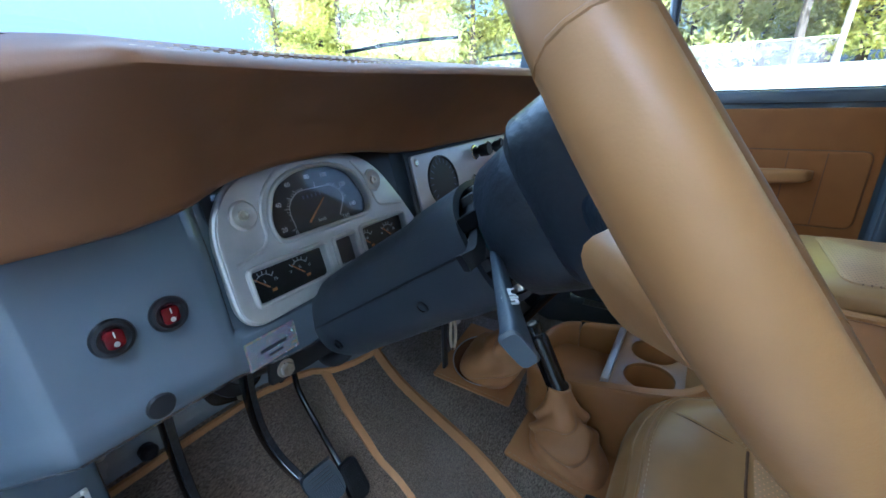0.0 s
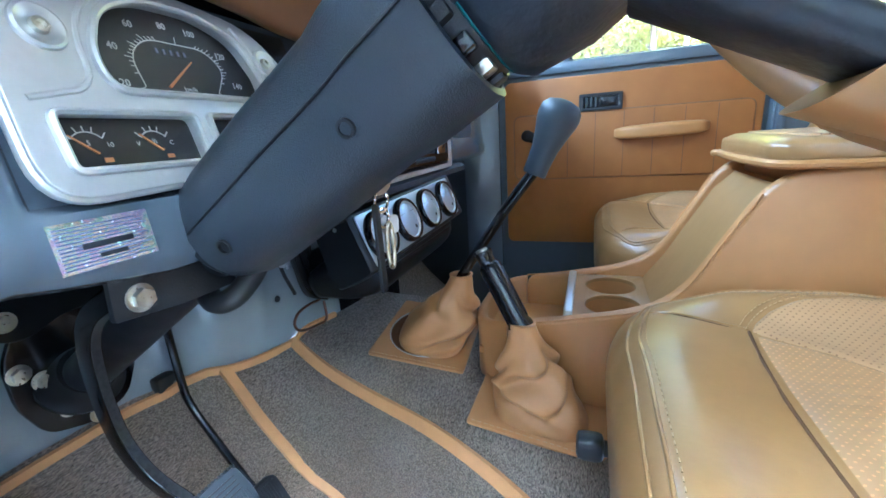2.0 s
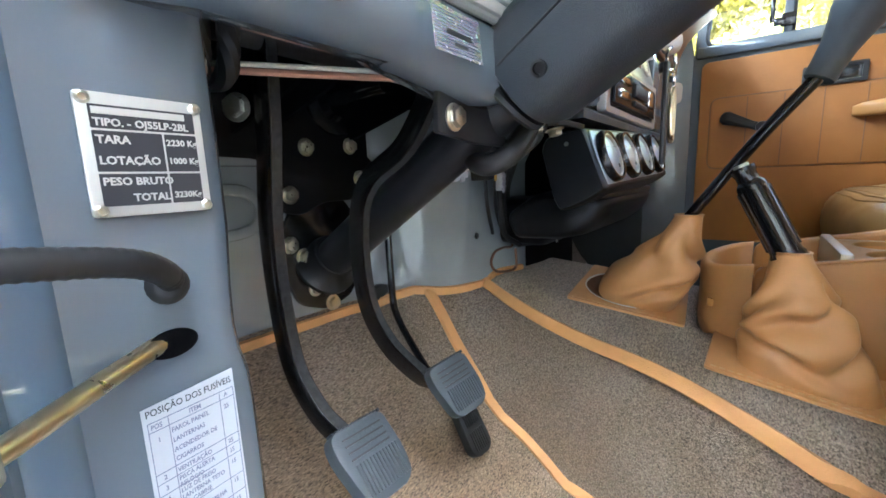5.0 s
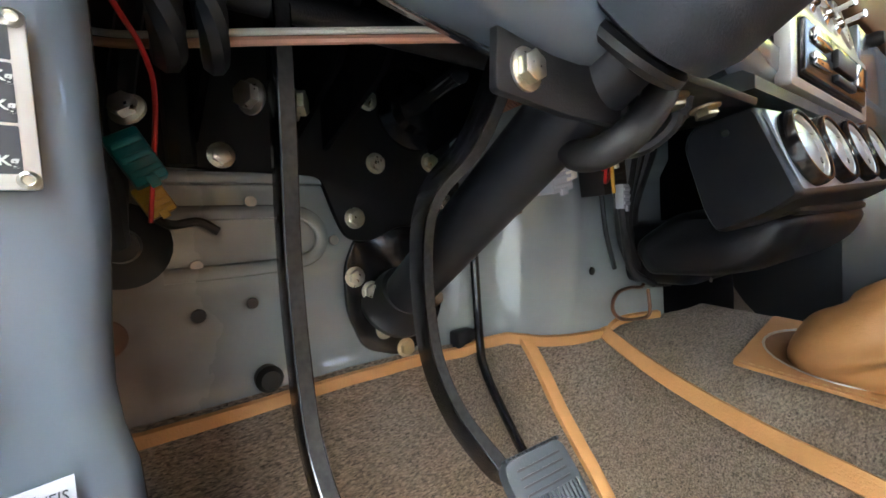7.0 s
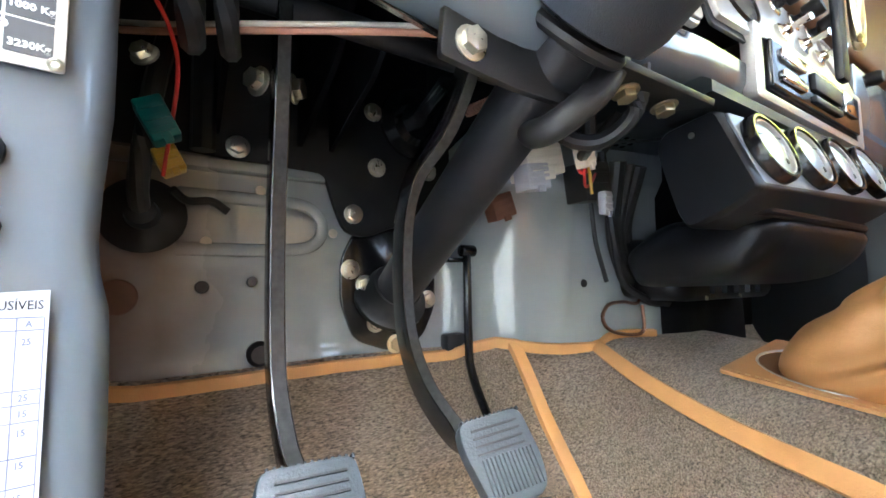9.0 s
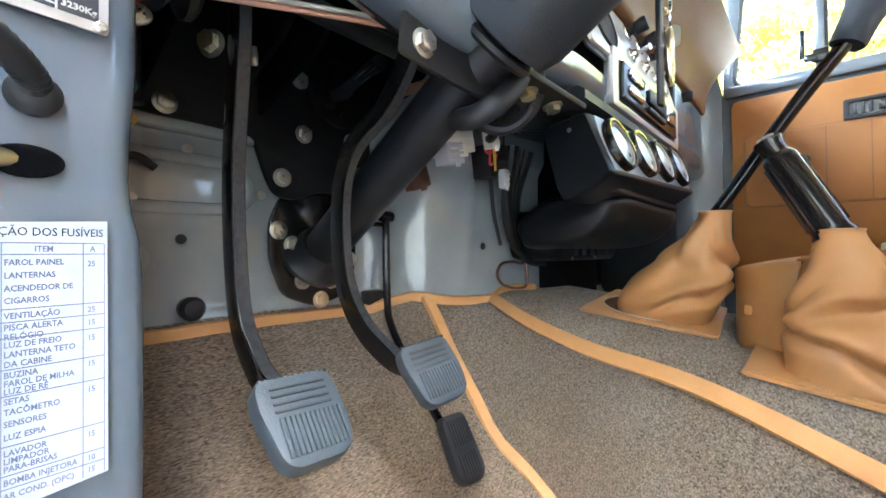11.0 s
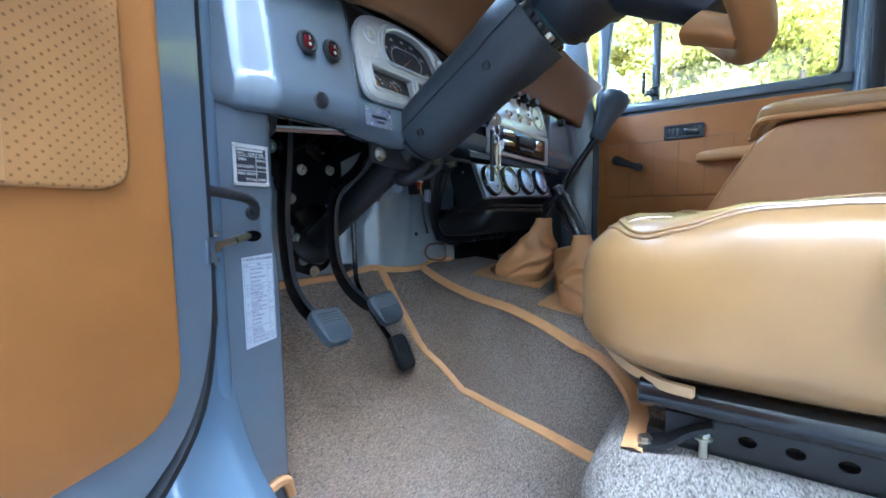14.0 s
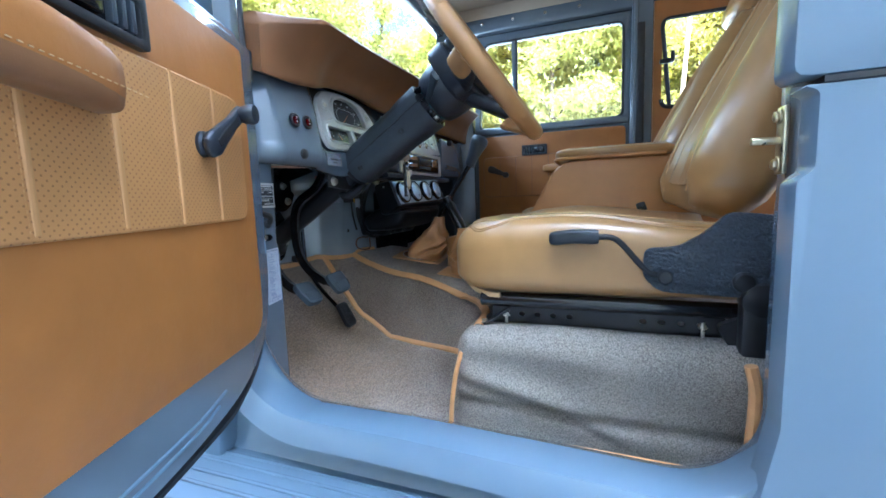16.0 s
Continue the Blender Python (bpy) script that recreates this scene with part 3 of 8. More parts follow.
part("door_aperture", ring_sweep(opening, frame_sect), PAINT_OUT, body, "light blue painted door aperture and sill")
# rocker below the sill, with a rolled edge and a lower step
rock = [(0.036, -0.09), (0.036, SILL_Z - 0.046), (-0.024, SILL_Z - 0.030), (-0.030, SILL_Z - 0.05), (-0.034, SILL_Z - 0.085), (-0.040, SILL_Z - 0.098), (-0.16, SILL_Z - 0.102), (-0.168, SILL_Z - 0.108), (-0.17, SILL_Z - 0.24), (0.036, SILL_Z - 0.25)]
for ry in (-0.056, -0.080, -0.108, -0.135):
    part("tread_rib", sweep([(-0.40, ry - 0.003, SILL_Z - 0.0985), (-0.1, ry + 0.001, SILL_Z - 0.0985), (0.5, ry + 0.003, SILL_Z - 0.0985)], ellipse(0, 0, 0.0032, 0.0030, 10), 3), PAINT_OUT, body)
part("rocker_panel", loft([[(x, y, z) for y, z in rock] for x in (-0.42, -0.1, 0.3, 1.3)]), PAINT_OUT, body)
# outer skins before and behind the opening
fr = round_poly([(-0.36, -0.08), (-0.36, 1.0), (-0.95, 0.7), (-0.95, -0.25), (-0.38, -0.25)], 0.02)
part("front_wing", slab(fr, 0.06, axes_at((0, -0.012, 0), (1, 0, 0), (0, 0, 1)) @ Matrix.Translation((0, 0, 0)), 0.01), PAINT_OUT, body)
rear_low = [(0.464, 0.452), (0.478, 0.446), (0.478, 0.372), (0.464, 0.362), (0.464, 0.1), (0.45, 0.02), (0.41, -0.04), (0.41, -0.25), (1.5, -0.25), (1.5, 0.452)]
part("rear_side_panel", slab(round_poly(rear_low, 0.006, 3), 0.04, axes_at((0, -0.032, 0), (1, 0, 0), (0, 0, 1)), 0.006), PAINT_OUT, body, "sky-blue painted rear side panel")
part("rear_upper_panel", slab(round_poly([(0.456, 0.460), (1.5, 0.460), (1.5, 1.25), (0.456, 1.25)], 0.012, 3), 0.05, axes_at((0, -0.024, 0), (1, 0, 0), (0, 0, 1)), 0.012, [rect(0.85, 0.62, 1.42, 1.08, 0.04)]), PAINT_OUT, body, "sky-blue painted upper panel with a rear side window")
part("pressed_rib", loft([[(x, -0.0725 - d, z) for x, d in ((0.565, 0.0), (0.571, 0.004), (0.60, 0.004), (0.606, 0.0))] for z in (-0.2, 0.42)], True, True), PAINT_OUT, body)
part("body_seam", box((1.0, -0.058, 0.456), (1.04, 0.03, 0.006)), RUBBER, body)
part("b_pillar", box((0.515, 0.0, 0.5), (0.07, 0.075, 1.24), 0.012), PAINT, body)

part("side_liner", loft([[(-0.362, 0.066, z), (-0.60, 0.047, z), (-0.60, 0.043, z), (-0.362, 0.062, z)] for z in (-0.09, 0.365)]), RUST, body, "bare brown-primed inner side panel", smooth=0)
# added sheet that turns the side panel near-black above the brown primer
part("side_dark_sheet", loft([[(-0.359, 0.074, z), (-0.60, 0.056, z), (-0.60, 0.046, z), (-0.359, 0.064, z)] for z in (0.352, 0.70)]), BLACK_SHEET, body, "near-black sheet added over the upper inner side panel", smooth=0)
# A-pillar box and kick panel on the driver's side
kick = [(-0.335, 0.018), (-0.337, 0.05), (-0.341, 0.090), (-0.3445, 0.0975), (-0.349, 0.1015), (-0.354, 0.1025), (-0.357, 0.100), (-0.358, 0.062), (-0.60, 0.043), (-0.60, 0.02)]
part("kick_panel", loft([[(x, y + (swell if y > 0.07 else 0.0), z) for x, y in kick] for z, swell in ((-0.09, 0.0032), (0.218, 0.0030), (0.247, 0.0024), (0.264, 0.0014), (0.278, -0.0018), (0.292, -0.0030), (0.312, -0.0024), (0.345, 0.0), (0.47, 0.0))]), PAINT, body, "blue-grey steel kick panel beside the pedals")
JAMB = ((-0.338, 0.030), (-0.331, 0.025), (-0.327, 0.018), (-0.3255, 0.010), (-0.327, 0.002), (-0.332, -0.006), (-0.342, -0.012), (-0.42, -0.012), (-0.42, 0.04))
part("a_pillar", loft([[(x - k, y, z) for x, y in JAMB] for z, k in ((-0.09, 0), (0.62, 0.0), (1.2, 0.045))]), PAINT_OUT, body, smooth=60)
part("hinge_leaf", join(box((-0.334, 0.012, 0.178), (0.020, 0.0035, 0.094), 0.0012, Matrix.Rotation(radians(-38), 4, "Z")), cyl((-0.342, 0.020, 0.222), (-0.342, 0.020, 0.230), 0.004, seg=12)), PAINT, body, "blue-grey hinge leaf on the pillar")
part("jamb_rib", tube([(-0.322, 0.004, 0.6), (-0.322, 0.003, 0.3), (-0.320, 0.003, 0.2)], 0.006, 4, 8), PAINT_OUT, body)

# firewall with pressings: a stepped upper part, a sunken field before the clutch and the bulge over the gearbox
def smoothstep(a, b, x):
    k = min(1.0, max(0.0, (x - a) / (b - a)))
    return k * k * (3 - 2 * k)


def fire_x(y):
    """Where the firewall stands: it bulges towards the seats over the gearbox."""
    return sum(float(np.interp(y + d, (0.0, 0.425, 0.455, 0.482, 0.53, 0.57, 0.65, 0.76, 0.95, 1.02, 1.10), (-0.605, -0.605, -0.572, -0.535, -0.512, -0.500, -0.480, -0.465, -0.470, -0.52, -0.605))) for d in (-0.012, 0.0, 0.012)) / 3


def fire_at(y, z):
    x = fire_x(y) + 0.012 * smoothstep(0.390, 0.400, z)
    field = min(smoothstep(0.092, 0.104, y), smoothstep(0.300, 0.286, y), smoothstep(0.190, 0.202, z), smoothstep(0.303, 0.291, z))
    rib = math.exp(-((y - 0.545 - 0.10 * (z - 0.2)) / 0.010) ** 2) * smoothstep(0.2, 0.24, z)
    dent = 0.0022 * noise.noise(Vector((y * 7, z * 7, 1.7)))
    return Vector((x - 0.005 * field + 0.004 * rib + dent, y, z))


part("firewall", rows_mesh([[fire_at(0.045 + 1.325 * i / 190, 0.74 * j / 120) for j in range(121)] for i in range(191)]), FIREWALL, body, "grey painted steel firewall with pressed beads", smooth=60)
# added sheet that makes the firewall near-black from y 0.70 on
part("firewall_dark_sheet", rows_mesh([[fire_at(0.70 + 0.66 * i / 60, 0.02 + 0.46 * j / 20) + Vector((0.012 + 0.002 * noise.noise(Vector((i * 0.2, j * 0.3, 2))), 0, 0)) for j in range(21)] for i in range(61)]), BLACK_SHEET, body, "near-black sheet added over the passenger side of the firewall", smooth=60)
part("pressed_bead", sweep([(-0.603, 0.122, 0.362), (-0.603, 0.19, 0.362), (-0.603, 0.240, 0.360), (-0.603, 0.258, 0.348), (-0.603, 0.262, 0.335), (-0.603, 0.258, 0.321), (-0.603, 0.240, 0.311), (-0.603, 0.19, 0.308), (-0.603, 0.122, 0.308)], ellipse(0, 0, 0.007, 0.005, 10), 5, (1, 0, 0)), FIREWALL, body)
part("pressed_edge", box((-0.598, 0.19, 0.393), (0.02, 0.26, 0.012), 0.004), FIREWALL, body)
part("cowl", box((-0.56, 0.7, 0.68), (0.2, 1.36, 0.06), 0.02), PAINT, body)

# passenger side: sill, pillars, wall and rear
PY = 1.345
part("passenger_sill", box((0.06, 1.37, -0.02), (0.9, 0.1, 0.09), 0.012), PAINT, body)
part("scuff_plate", join(*[box((0.05, 1.318 + 0.012 * k, 0.028 + 0.002 * k), (0.55, 0.006, 0.006), 0.002) for k in range(3)]), STEEL, body)
part("passenger_front_pillar", loft([[(-0.275 + k, PY - 0.005, z), (-0.275 + k, PY + 0.06, z), (-0.38 + k, PY + 0.06, z), (-0.38 + k, PY - 0.03, z), (-0.33 + k, PY - 0.03, z)] for z, k in ((-0.09, 0), (0.66, 0), (1.16, -0.06))]), PAINT, body)
part("passenger_kick_panel", box((-0.45, PY + 0.0, 0.2), (0.3, 0.04, 0.6), 0.01), CHARCOAL, body)
part("passenger_rear_pillar", join(box((0.44, PY + 0.015, 0.55), (0.085, 0.05, 1.25), 0.012), box((0.415, PY - 0.012, 0.55), (0.02, 0.03, 1.2), 0.006)), PAINT, body)
part("seat_belt_guide", box((0.435, PY - 0.03, 0.78), (0.03, 0.014, 0.5), 0.005), RUBBER, body)
part("rear_trim_panel", slab([(0.485, -0.1), (1.5, -0.1), (1.5, 1.2), (0.485, 1.2)], 0.02, axes_at((0, PY + 0.03, 0), (1, 0, 0), (0, 0, 1)), 0.0, [rect(0.515, 0.70, 1.25, 1.04, 0.03)]), TAN_DOOR, body, "tan leather trim round the rear side window")
part("rear_window_seal", sweep([(p, PY + 0.008, q) for p, q in rect(0.515, 0.70, 1.25, 1.04, 0.03, 4) + [(0.545, 0.70)]], ellipse(0, 0, 0.008, 0.008, 8), 1, (0, 1, 0), False), RUBBER, body)
part("window_latch", join(box((0.53, PY - 0.006, 0.875), (0.05, 0.02, 0.018), 0.004), box((0.55, PY - 0.012, 0.89), (0.014, 0.014, 0.04), 0.004)), BLACK, body)
part("rear_wall", slab([(-0.07, -0.2), (1.43, -0.2), (1.43, 1.2), (-0.07, 1.2)], 0.04, axes_at((1.54, 0, 0), (0, 1, 0), (0, 0, 1)) @ Matrix.Rotation(math.pi, 4, "Y") @ Matrix.Scale(-1, 4, (1, 0, 0)), 0.0, [rect(0.16, 0.66, 1.20, 1.08, 0.05)]), TAN_DOOR, body, "tan trimmed rear wall with a back window")
part("rear_floor", box((1.0, 0.68, -0.05), (1.05, 1.36, 0.05), 0.0), CARPET, body)

# roof and windscreen frame
part("roof", box((0.5, 0.67, 1.255), (2.0, 1.52, 0.03), 0.012), PAINT_OUT, body)
part("headlining", box((0.52, 0.67, 1.228), (1.9, 1.44, 0.02), 0.008), HEADLINER, body, "beige cloth headlining")
part("passenger_roof_rail", join(box((0.07, PY + 0.012, 1.135), (0.8, 0.045, 0.07), 0.012), box((0.9, PY + 0.012, 1.17), (1.0, 0.045, 0.11), 0.012)), PAINT, body)
for k in range(5):
    bolt("rail_screw", (-0.22 + 0.14 * k, PY - 0.011, 1.142), (0, -1, 0), body, 0.005, 0.003, CHROME)
part("cant_rail_trim", box((0.52, PY + 0.016, 1.196), (1.86, 0.05, 0.062), 0.008), HEADLINER, body, "beige cloth trim above the passenger door")
part("driver_roof_rail", box((0.5, 0.01, 1.21), (1.9, 0.06, 0.08), 0.012), PAINT, body)
part("windscreen_header", box((-0.425, 0.68, 1.16), (0.05, 1.4, 0.09), 0.014), PAINT, body)
part("windscreen_base", box((-0.485, 0.68, 0.695), (0.06, 1.4, 0.05), 0.014), PAINT, body)
for yy in (0.03, 1.35):
    part("windscreen_pillar", loft([[(-0.455 + k, yy - 0.022, z), (-0.415 + k, yy - 0.022, z), (-0.415 + k, yy + 0.022, z), (-0.455 + k, yy + 0.022, z)] for z, k in ((0.72, -0.03), (1.17, 0.02))]), PAINT, body)
ws = part("windscreen", loft([[(-0.488, 0.05, 0.725), (-0.488, 1.33, 0.725), (-0.484, 1.33, 0.726), (-0.484, 0.05, 0.726)], [(-0.433, 0.05, 1.12), (-0.433, 1.33, 1.12), (-0.429, 1.33, 1.121), (-0.429, 0.05, 1.121)]]), GLASS, body, "clear flat windscreen", smooth=0)
ws.visible_shadow = False
part("dash_top_shelf", box((-0.45, 0.69, 0.66), (0.14, 1.3, 0.14), 0.02), BLACK, body)

for wa, wb in (((-0.50, 0.615, 0.772), (-0.497, 0.975, 0.822)), ((-0.505, 1.16, 0.793), (-0.500, 1.46, 0.82))):
    wa, wb = Vector(wa), Vector(wb)
    wp = thing("windscreen_wiper", wa, "slim black windscreen wiper resting outside the glass", "wiper", "wipers")
    part("arm", tube([wa + Vector((-0.012, 0, -0.004)), wa.lerp(wb, 0.3) + Vector((-0.012, 0, 0.0)), wa.lerp(wb, 0.6) + Vector((-0.008, 0, 0.001))], 0.0034, 4, 8), BLACK, wp)
    part("blade", sweep([wa.lerp(wb, 0.2), wa.lerp(wb, 0.6) + Vector((0, 0, 0.002)), wb], [(-0.004, -0.003), (0.004, -0.003), (0.002, 0.004), (-0.002, 0.004)], 5), RUBBER, wp)

# ---- carpet ----
def lerp_table(x, xs, ys):
    return float(np.interp(x, xs, ys))


def eased(x, xs, ys):
    """A table smoothed over some centimetres."""
    return sum(lerp_table(x + d, xs, ys) * w for d, w in ((-0.05, 0.12), (-0.025, 0.23), (0.0, 0.3), (0.025, 0.23), (0.05, 0.12)))


def toe(x):
    return lerp_table(x, (-0.605, -0.59, -0.565, -0.525, -0.46, -0.40, -0.34, 0.05), (0.19, 0.145, 0.105, 0.058, 0.0, -0.04, -0.062, -0.07))


def seam_a(x):
    return eased(x, (-0.605, -0.55, -0.50, -0.45, -0.41, -0.36, -0.30, -0.20, -0.10, 0.0, 0.05), (0.482, 0.481, 0.475, 0.477, 0.491, 0.487, 0.480, 0.437, 0.390, 0.343, 0.32))


def seam_a_z(x):
    return lerp_table(x, (-0.605, -0.53, -0.522, -0.50, -0.47, -0.44, -0.42, -0.40, -0.36, -0.30, -0.20, -0.10, 0.05), (0.206, 0.196, 0.192, 0.163, 0.113, 0.068, 0.034, 0.014, -0.008, -0.045, -0.041, -0.030, -0.02))


def seam_b(x):
    return eased(x, (-0.605, -0.50, -0.40, -0.30, -0.20, -0.10, 0.0, 0.05), (0.664, 0.592, 0.557, 0.537, 0.504, 0.468, 0.409, 0.37))


def seam_b_z(x):
    return eased(x, (-0.605, -0.50, -0.40, -0.30, -0.20, -0.10, 0.0, 0.05), (0.199, 0.190, 0.160, 0.137, 0.133, 0.110, 0.088, 0.08))


def tunnel_z(x):
    return lerp_table(x, (-0.605, -0.48, -0.37, -0.26, -0.185, -0.09, -0.04, 0.04), (0.205, 0.197, 0.180, 0.158, 0.145, 0.132, 0.126, 0.120))


MID = 0.71


def front_x(v):
    """The carpet's front edge, which follows the firewall."""
    return lerp_table(v, (0.0, 0.80, 0.92, 1.0, 1.5, 2.0, 3.0), (-0.603, -0.603, -0.570, -0.526, -0.505, -0.490, -0.460))


def carpet_at(x, v):
    """A place on the carpet: v 0 to 1 floor, 1 to 2 tunnel side, 2 to 3 tunnel top up to its middle."""
    za, zb = seam_a_z(x), seam_b_z(x)
    ya, yb = seam_a(x), seam_b(x)
    if v <= 1:
        y = 0.034 + (ya - 0.034) * v
        f = front_x(v)
        z = toe(x - (f + 0.604) * min(1, max(0, (-0.42 - x) / (-0.42 - f)))) + 0.02 * math.exp(-((y - 0.034) / 0.03) ** 2)
        z += (za - z) * math.exp(-((ya - y) / 0.045) ** 2)
    elif v <= 2:
        k = v - 1
        y, z = ya + (yb - ya) * (k * k * (3 - 2 * k) * 0.3 + k * 0.7), za + (zb - za) * k + 0.008 * math.sin(math.pi * k)
    else:
        k = v - 2
        y = yb + (MID - yb) * k
        z = zb + (max(0.012, tunnel_z(x) - zb) + 0.001) * (1 - math.exp(-(y - yb) / 0.013))
    n = noise.noise(Vector((x * 9, y * 9, z * 9))) * 0.004 + noise.noise(Vector((x * 30, y * 30, 3))) * 0.0012
    n *= min(1, abs(v - 1) * 6, abs(v - 2) * 6)
    return Vector((x, y, z + (n if v < 1 else 0))) + (Vector((0, -n, 0)) if v >= 1 else Vector())


carpet = thing("floor_carpet", (-0.28, 0.7, -0.07), "grey-brown loop carpet with tan leather edge binding over floor and tunnel", "carpet", kind="structure")
rows = []
for i in range(68):
    vs = [k / 26 for k in range(27)] + [1 + k / 12 for k in range(1, 13)] + [2 + k / 12 for k in range(1, 13)]
    left = [carpet_at(front_x(v) + (0.056 - front_x(v)) * i / 67, v) for v in vs]
    rows.append(left + [Vector((p.x, 2 * MID - p.y - 0.0, p.z)) for p in reversed(left[:-1])])
# the pile swells a little under the boot flanges
for row in rows:
    for p in row:
        for (fx, fy, fz), sx, sy, hx, hy in (((-0.263, 0.69, 0.1705), -0.137, 0.05, 0.076, 0.092), ((-0.056, 0.566, 0.1310), -0.143, 0.07, 0.100, 0.054)):
            out = math.hypot(max(0, abs(p.x - fx) - hx), max(0, abs(p.y - fy) - hy))
            w = max(0, 1 - out / 0.020)
            w = w * w * (3 - 2 * w)
            p.z += w * max(0, fz + sx * (p.x - fx) + sy * (p.y - fy) - p.z)
part("pile", rows_mesh(rows), CARPET, carpet, "worn grey-brown loop pile", smooth=60)


def ribbon(place, n, width, name="edge_binding", parent=carpet, mat=BIND, lift=0.004):
    """A flat strip; place(t) gives its middle and the direction across."""
    rows = []
    for i in range(n + 1):
        p, across, up = place(i / n)
        rows.append([p + across * (width * k) + up * h for k, h in ((-0.5, -0.001), (-0.44, lift), (0, lift * 1.25), (0.44, lift), (0.5, -0.001))])
    return part(name, rows_mesh(rows), mat, parent)


def along(v, stop=0.043):
    def at(t):
        x = front_x(v) + 0.002 + (stop - 0.002 - front_x(v)) * t
        e = 0.02
        p = carpet_at(x, v)
        a, b = carpet_at(x, v - e), carpet_at(x, v + e)
        across = (b - a).normalized()
        fwd = (carpet_at(x + 0.01, v) - carpet_at(x - 0.01, v)).normalized()
        across = (across - fwd * across.dot(fwd)).normalized()
        up = fwd.cross(across).normalized()
        return p, across, up
    return at


ribbon(along(1.0), 60, 0.016, lift=0.006)
start = [along(2.0, -0.06)(k / 30) for k in range(31)]
turn = [Vector(p) for p in ((-0.042, 0.4330, 0.0975), (-0.026, 0.4215, 0.0970), (-0.010, 0.400, 0.0985), (0.010, 0.368, 0.1020), (0.034, 0.31, 0.1115), (0.058, 0.25, 0.1170), (0.070, 0.205, 0.1185), (0.074, 0.14, 0.1165))]
SEAM_P = smooth_path([p for p, _, _ in start] + turn, 4)
SEAM_U = smooth_path([u for _, _, u in start] + [Vector((0, 0, 1))] * len(turn), 4)


def tunnel_seam(t):
    i = min(len(SEAM_P) - 1, int(round(t * (len(SEAM_P) - 1))))
    fwd = (SEAM_P[min(i + 1, len(SEAM_P) - 1)] - SEAM_P[max(i - 1, 0)]).normalized()
    across = SEAM_U[i].cross(fwd).normalized()
    return SEAM_P[i], across, fwd.cross(across).normalized()


ribbon(tunnel_seam, len(SEAM_P) - 1, 0.018, lift=0.007)


def front_edge(t):
    v = 2.75 * t
    p = carpet_at(front_x(v) + 0.004, v) + Vector((0.003, 0, 0.002))
    return p, Vector((0.15, 0, 1)).normalized(), Vector((1, 0, -0.15))


ribbon(front_edge, 60, 0.014)


def sill_edge(t):
    x = -0.34 + 0.37 * t
    return Vector((x, 0.046, toe(x) + 0.022)), Vector((0, 1, -0.3)).normalized(), Vector((0, 0.3, 1)).normalized()


ribbon(sill_edge, 20, 0.014)
part("corner_binding", tube([(-0.345, 0.105, -0.065), (-0.335, 0.09, -0.03), (-0.338, 0.065, -0.035), (-0.34, 0.05, -0.06)], 0.007, 5, 8), BIND, carpet)

# carpeted riser that carries the driver's seat
riser = bmesh.new()
bmesh.ops.create_cube(riser, size=1, matrix=Matrix.Diagonal((0.52, 0.40, 0.215, 1)))
bmesh.ops.bevel(riser, geom=riser.edges[:], offset=0.035, segments=5, profile=0.5, affect="EDGES")
bmesh.ops.subdivide_edges(riser, edges=[e for e in riser.edges if e.calc_length() > 0.05], cuts=26, use_grid_fill=True)
bmesh.ops.translate(riser, verts=riser.verts, vec=(0.295, 0.295, 0.0135))
wobble(riser, 0.006, 7)
for v in riser.verts:
    fold = math.exp(-((v.co.z - (-0.008 - 0.03 * (v.co.x - 0.1))) / 0.012) ** 2) * math.exp(-((v.co.y - 0.103) / 0.04) ** 2)
    dx = v.co.x - 0.16
    lap = 0.003 - 0.22 * dx - 0.9 * max(0, dx) ** 2 - v.co.z
    fold2 = math.exp(-(lap / 0.009) ** 2) * math.exp(-(dx / 0.16) ** 2) - 0.9 * math.exp(-((lap + 0.022) / 0.014) ** 2) * math.exp(-(dx / 0.14) ** 2)
    v.co.y += 0.011 * fold2 * math.exp(-((v.co.y - 0.103) / 0.03) ** 2)
    v.co.y += 0.012 * fold - 0.004 * math.sin(v.co.z * 60 + v.co.x * 9) * math.exp(-((v.co.y - 0.103) / 0.03) ** 2)
    if v.co.x < 0.06:
        v.co.x += 0.12 * max(0, v.co.z) ** 1.0 * 0.4
seat_box = thing("seat_riser", (0.285, 0.27, -0.085), "grey loop-carpeted riser under the driver's seat, wrinkled at its side", "seat base", kind="structure")
part("pile", riser, CARPET, seat_box, smooth=70)
part("edge_binding", tube([(0.027, 0.101, -0.07), (0.031, 0.099, -0.02), (0.038, 0.101, 0.03), (0.05, 0.107, 0.08)], 0.0045, 5, 8), BIND, seat_box)
part("edge_binding", tube([(0.205, 0.062, -0.044), (0.235, 0.058, -0.041), (0.334, 0.056, -0.041), (0.425, 0.057, -0.043)], 0.0055, 5, 8), BIND, seat_box)
part("edge_binding", tube([(0.475, 0.06, 0.12), (0.482, 0.06, 0.08), (0.478, 0.055, 0.0)], 0.008, 5, 8), BIND, seat_box)

# ---- dashboard ----
dash = thing("dashboard", (-0.33, 0.7, 0.44), "blue-grey painted steel dashboard under a tan leather pad", "dashboard")


def dash_x(y):
    return lerp_table(y, (0.02, 0.045, 0.085, 0.2, 0.212, 1.2, 1.3, 1.36), (-0.336, -0.333, -0.306, -0.304, -0.307, -0.309, -0.318, -0.34))


def dash_low(y):
    return lerp_table(y, (0.02, 0.1, 0.2, 0.215, 0.30, 0.5, 1.36), (0.441, 0.439, 0.438, 0.434, 0.420, 0.445, 0.445))


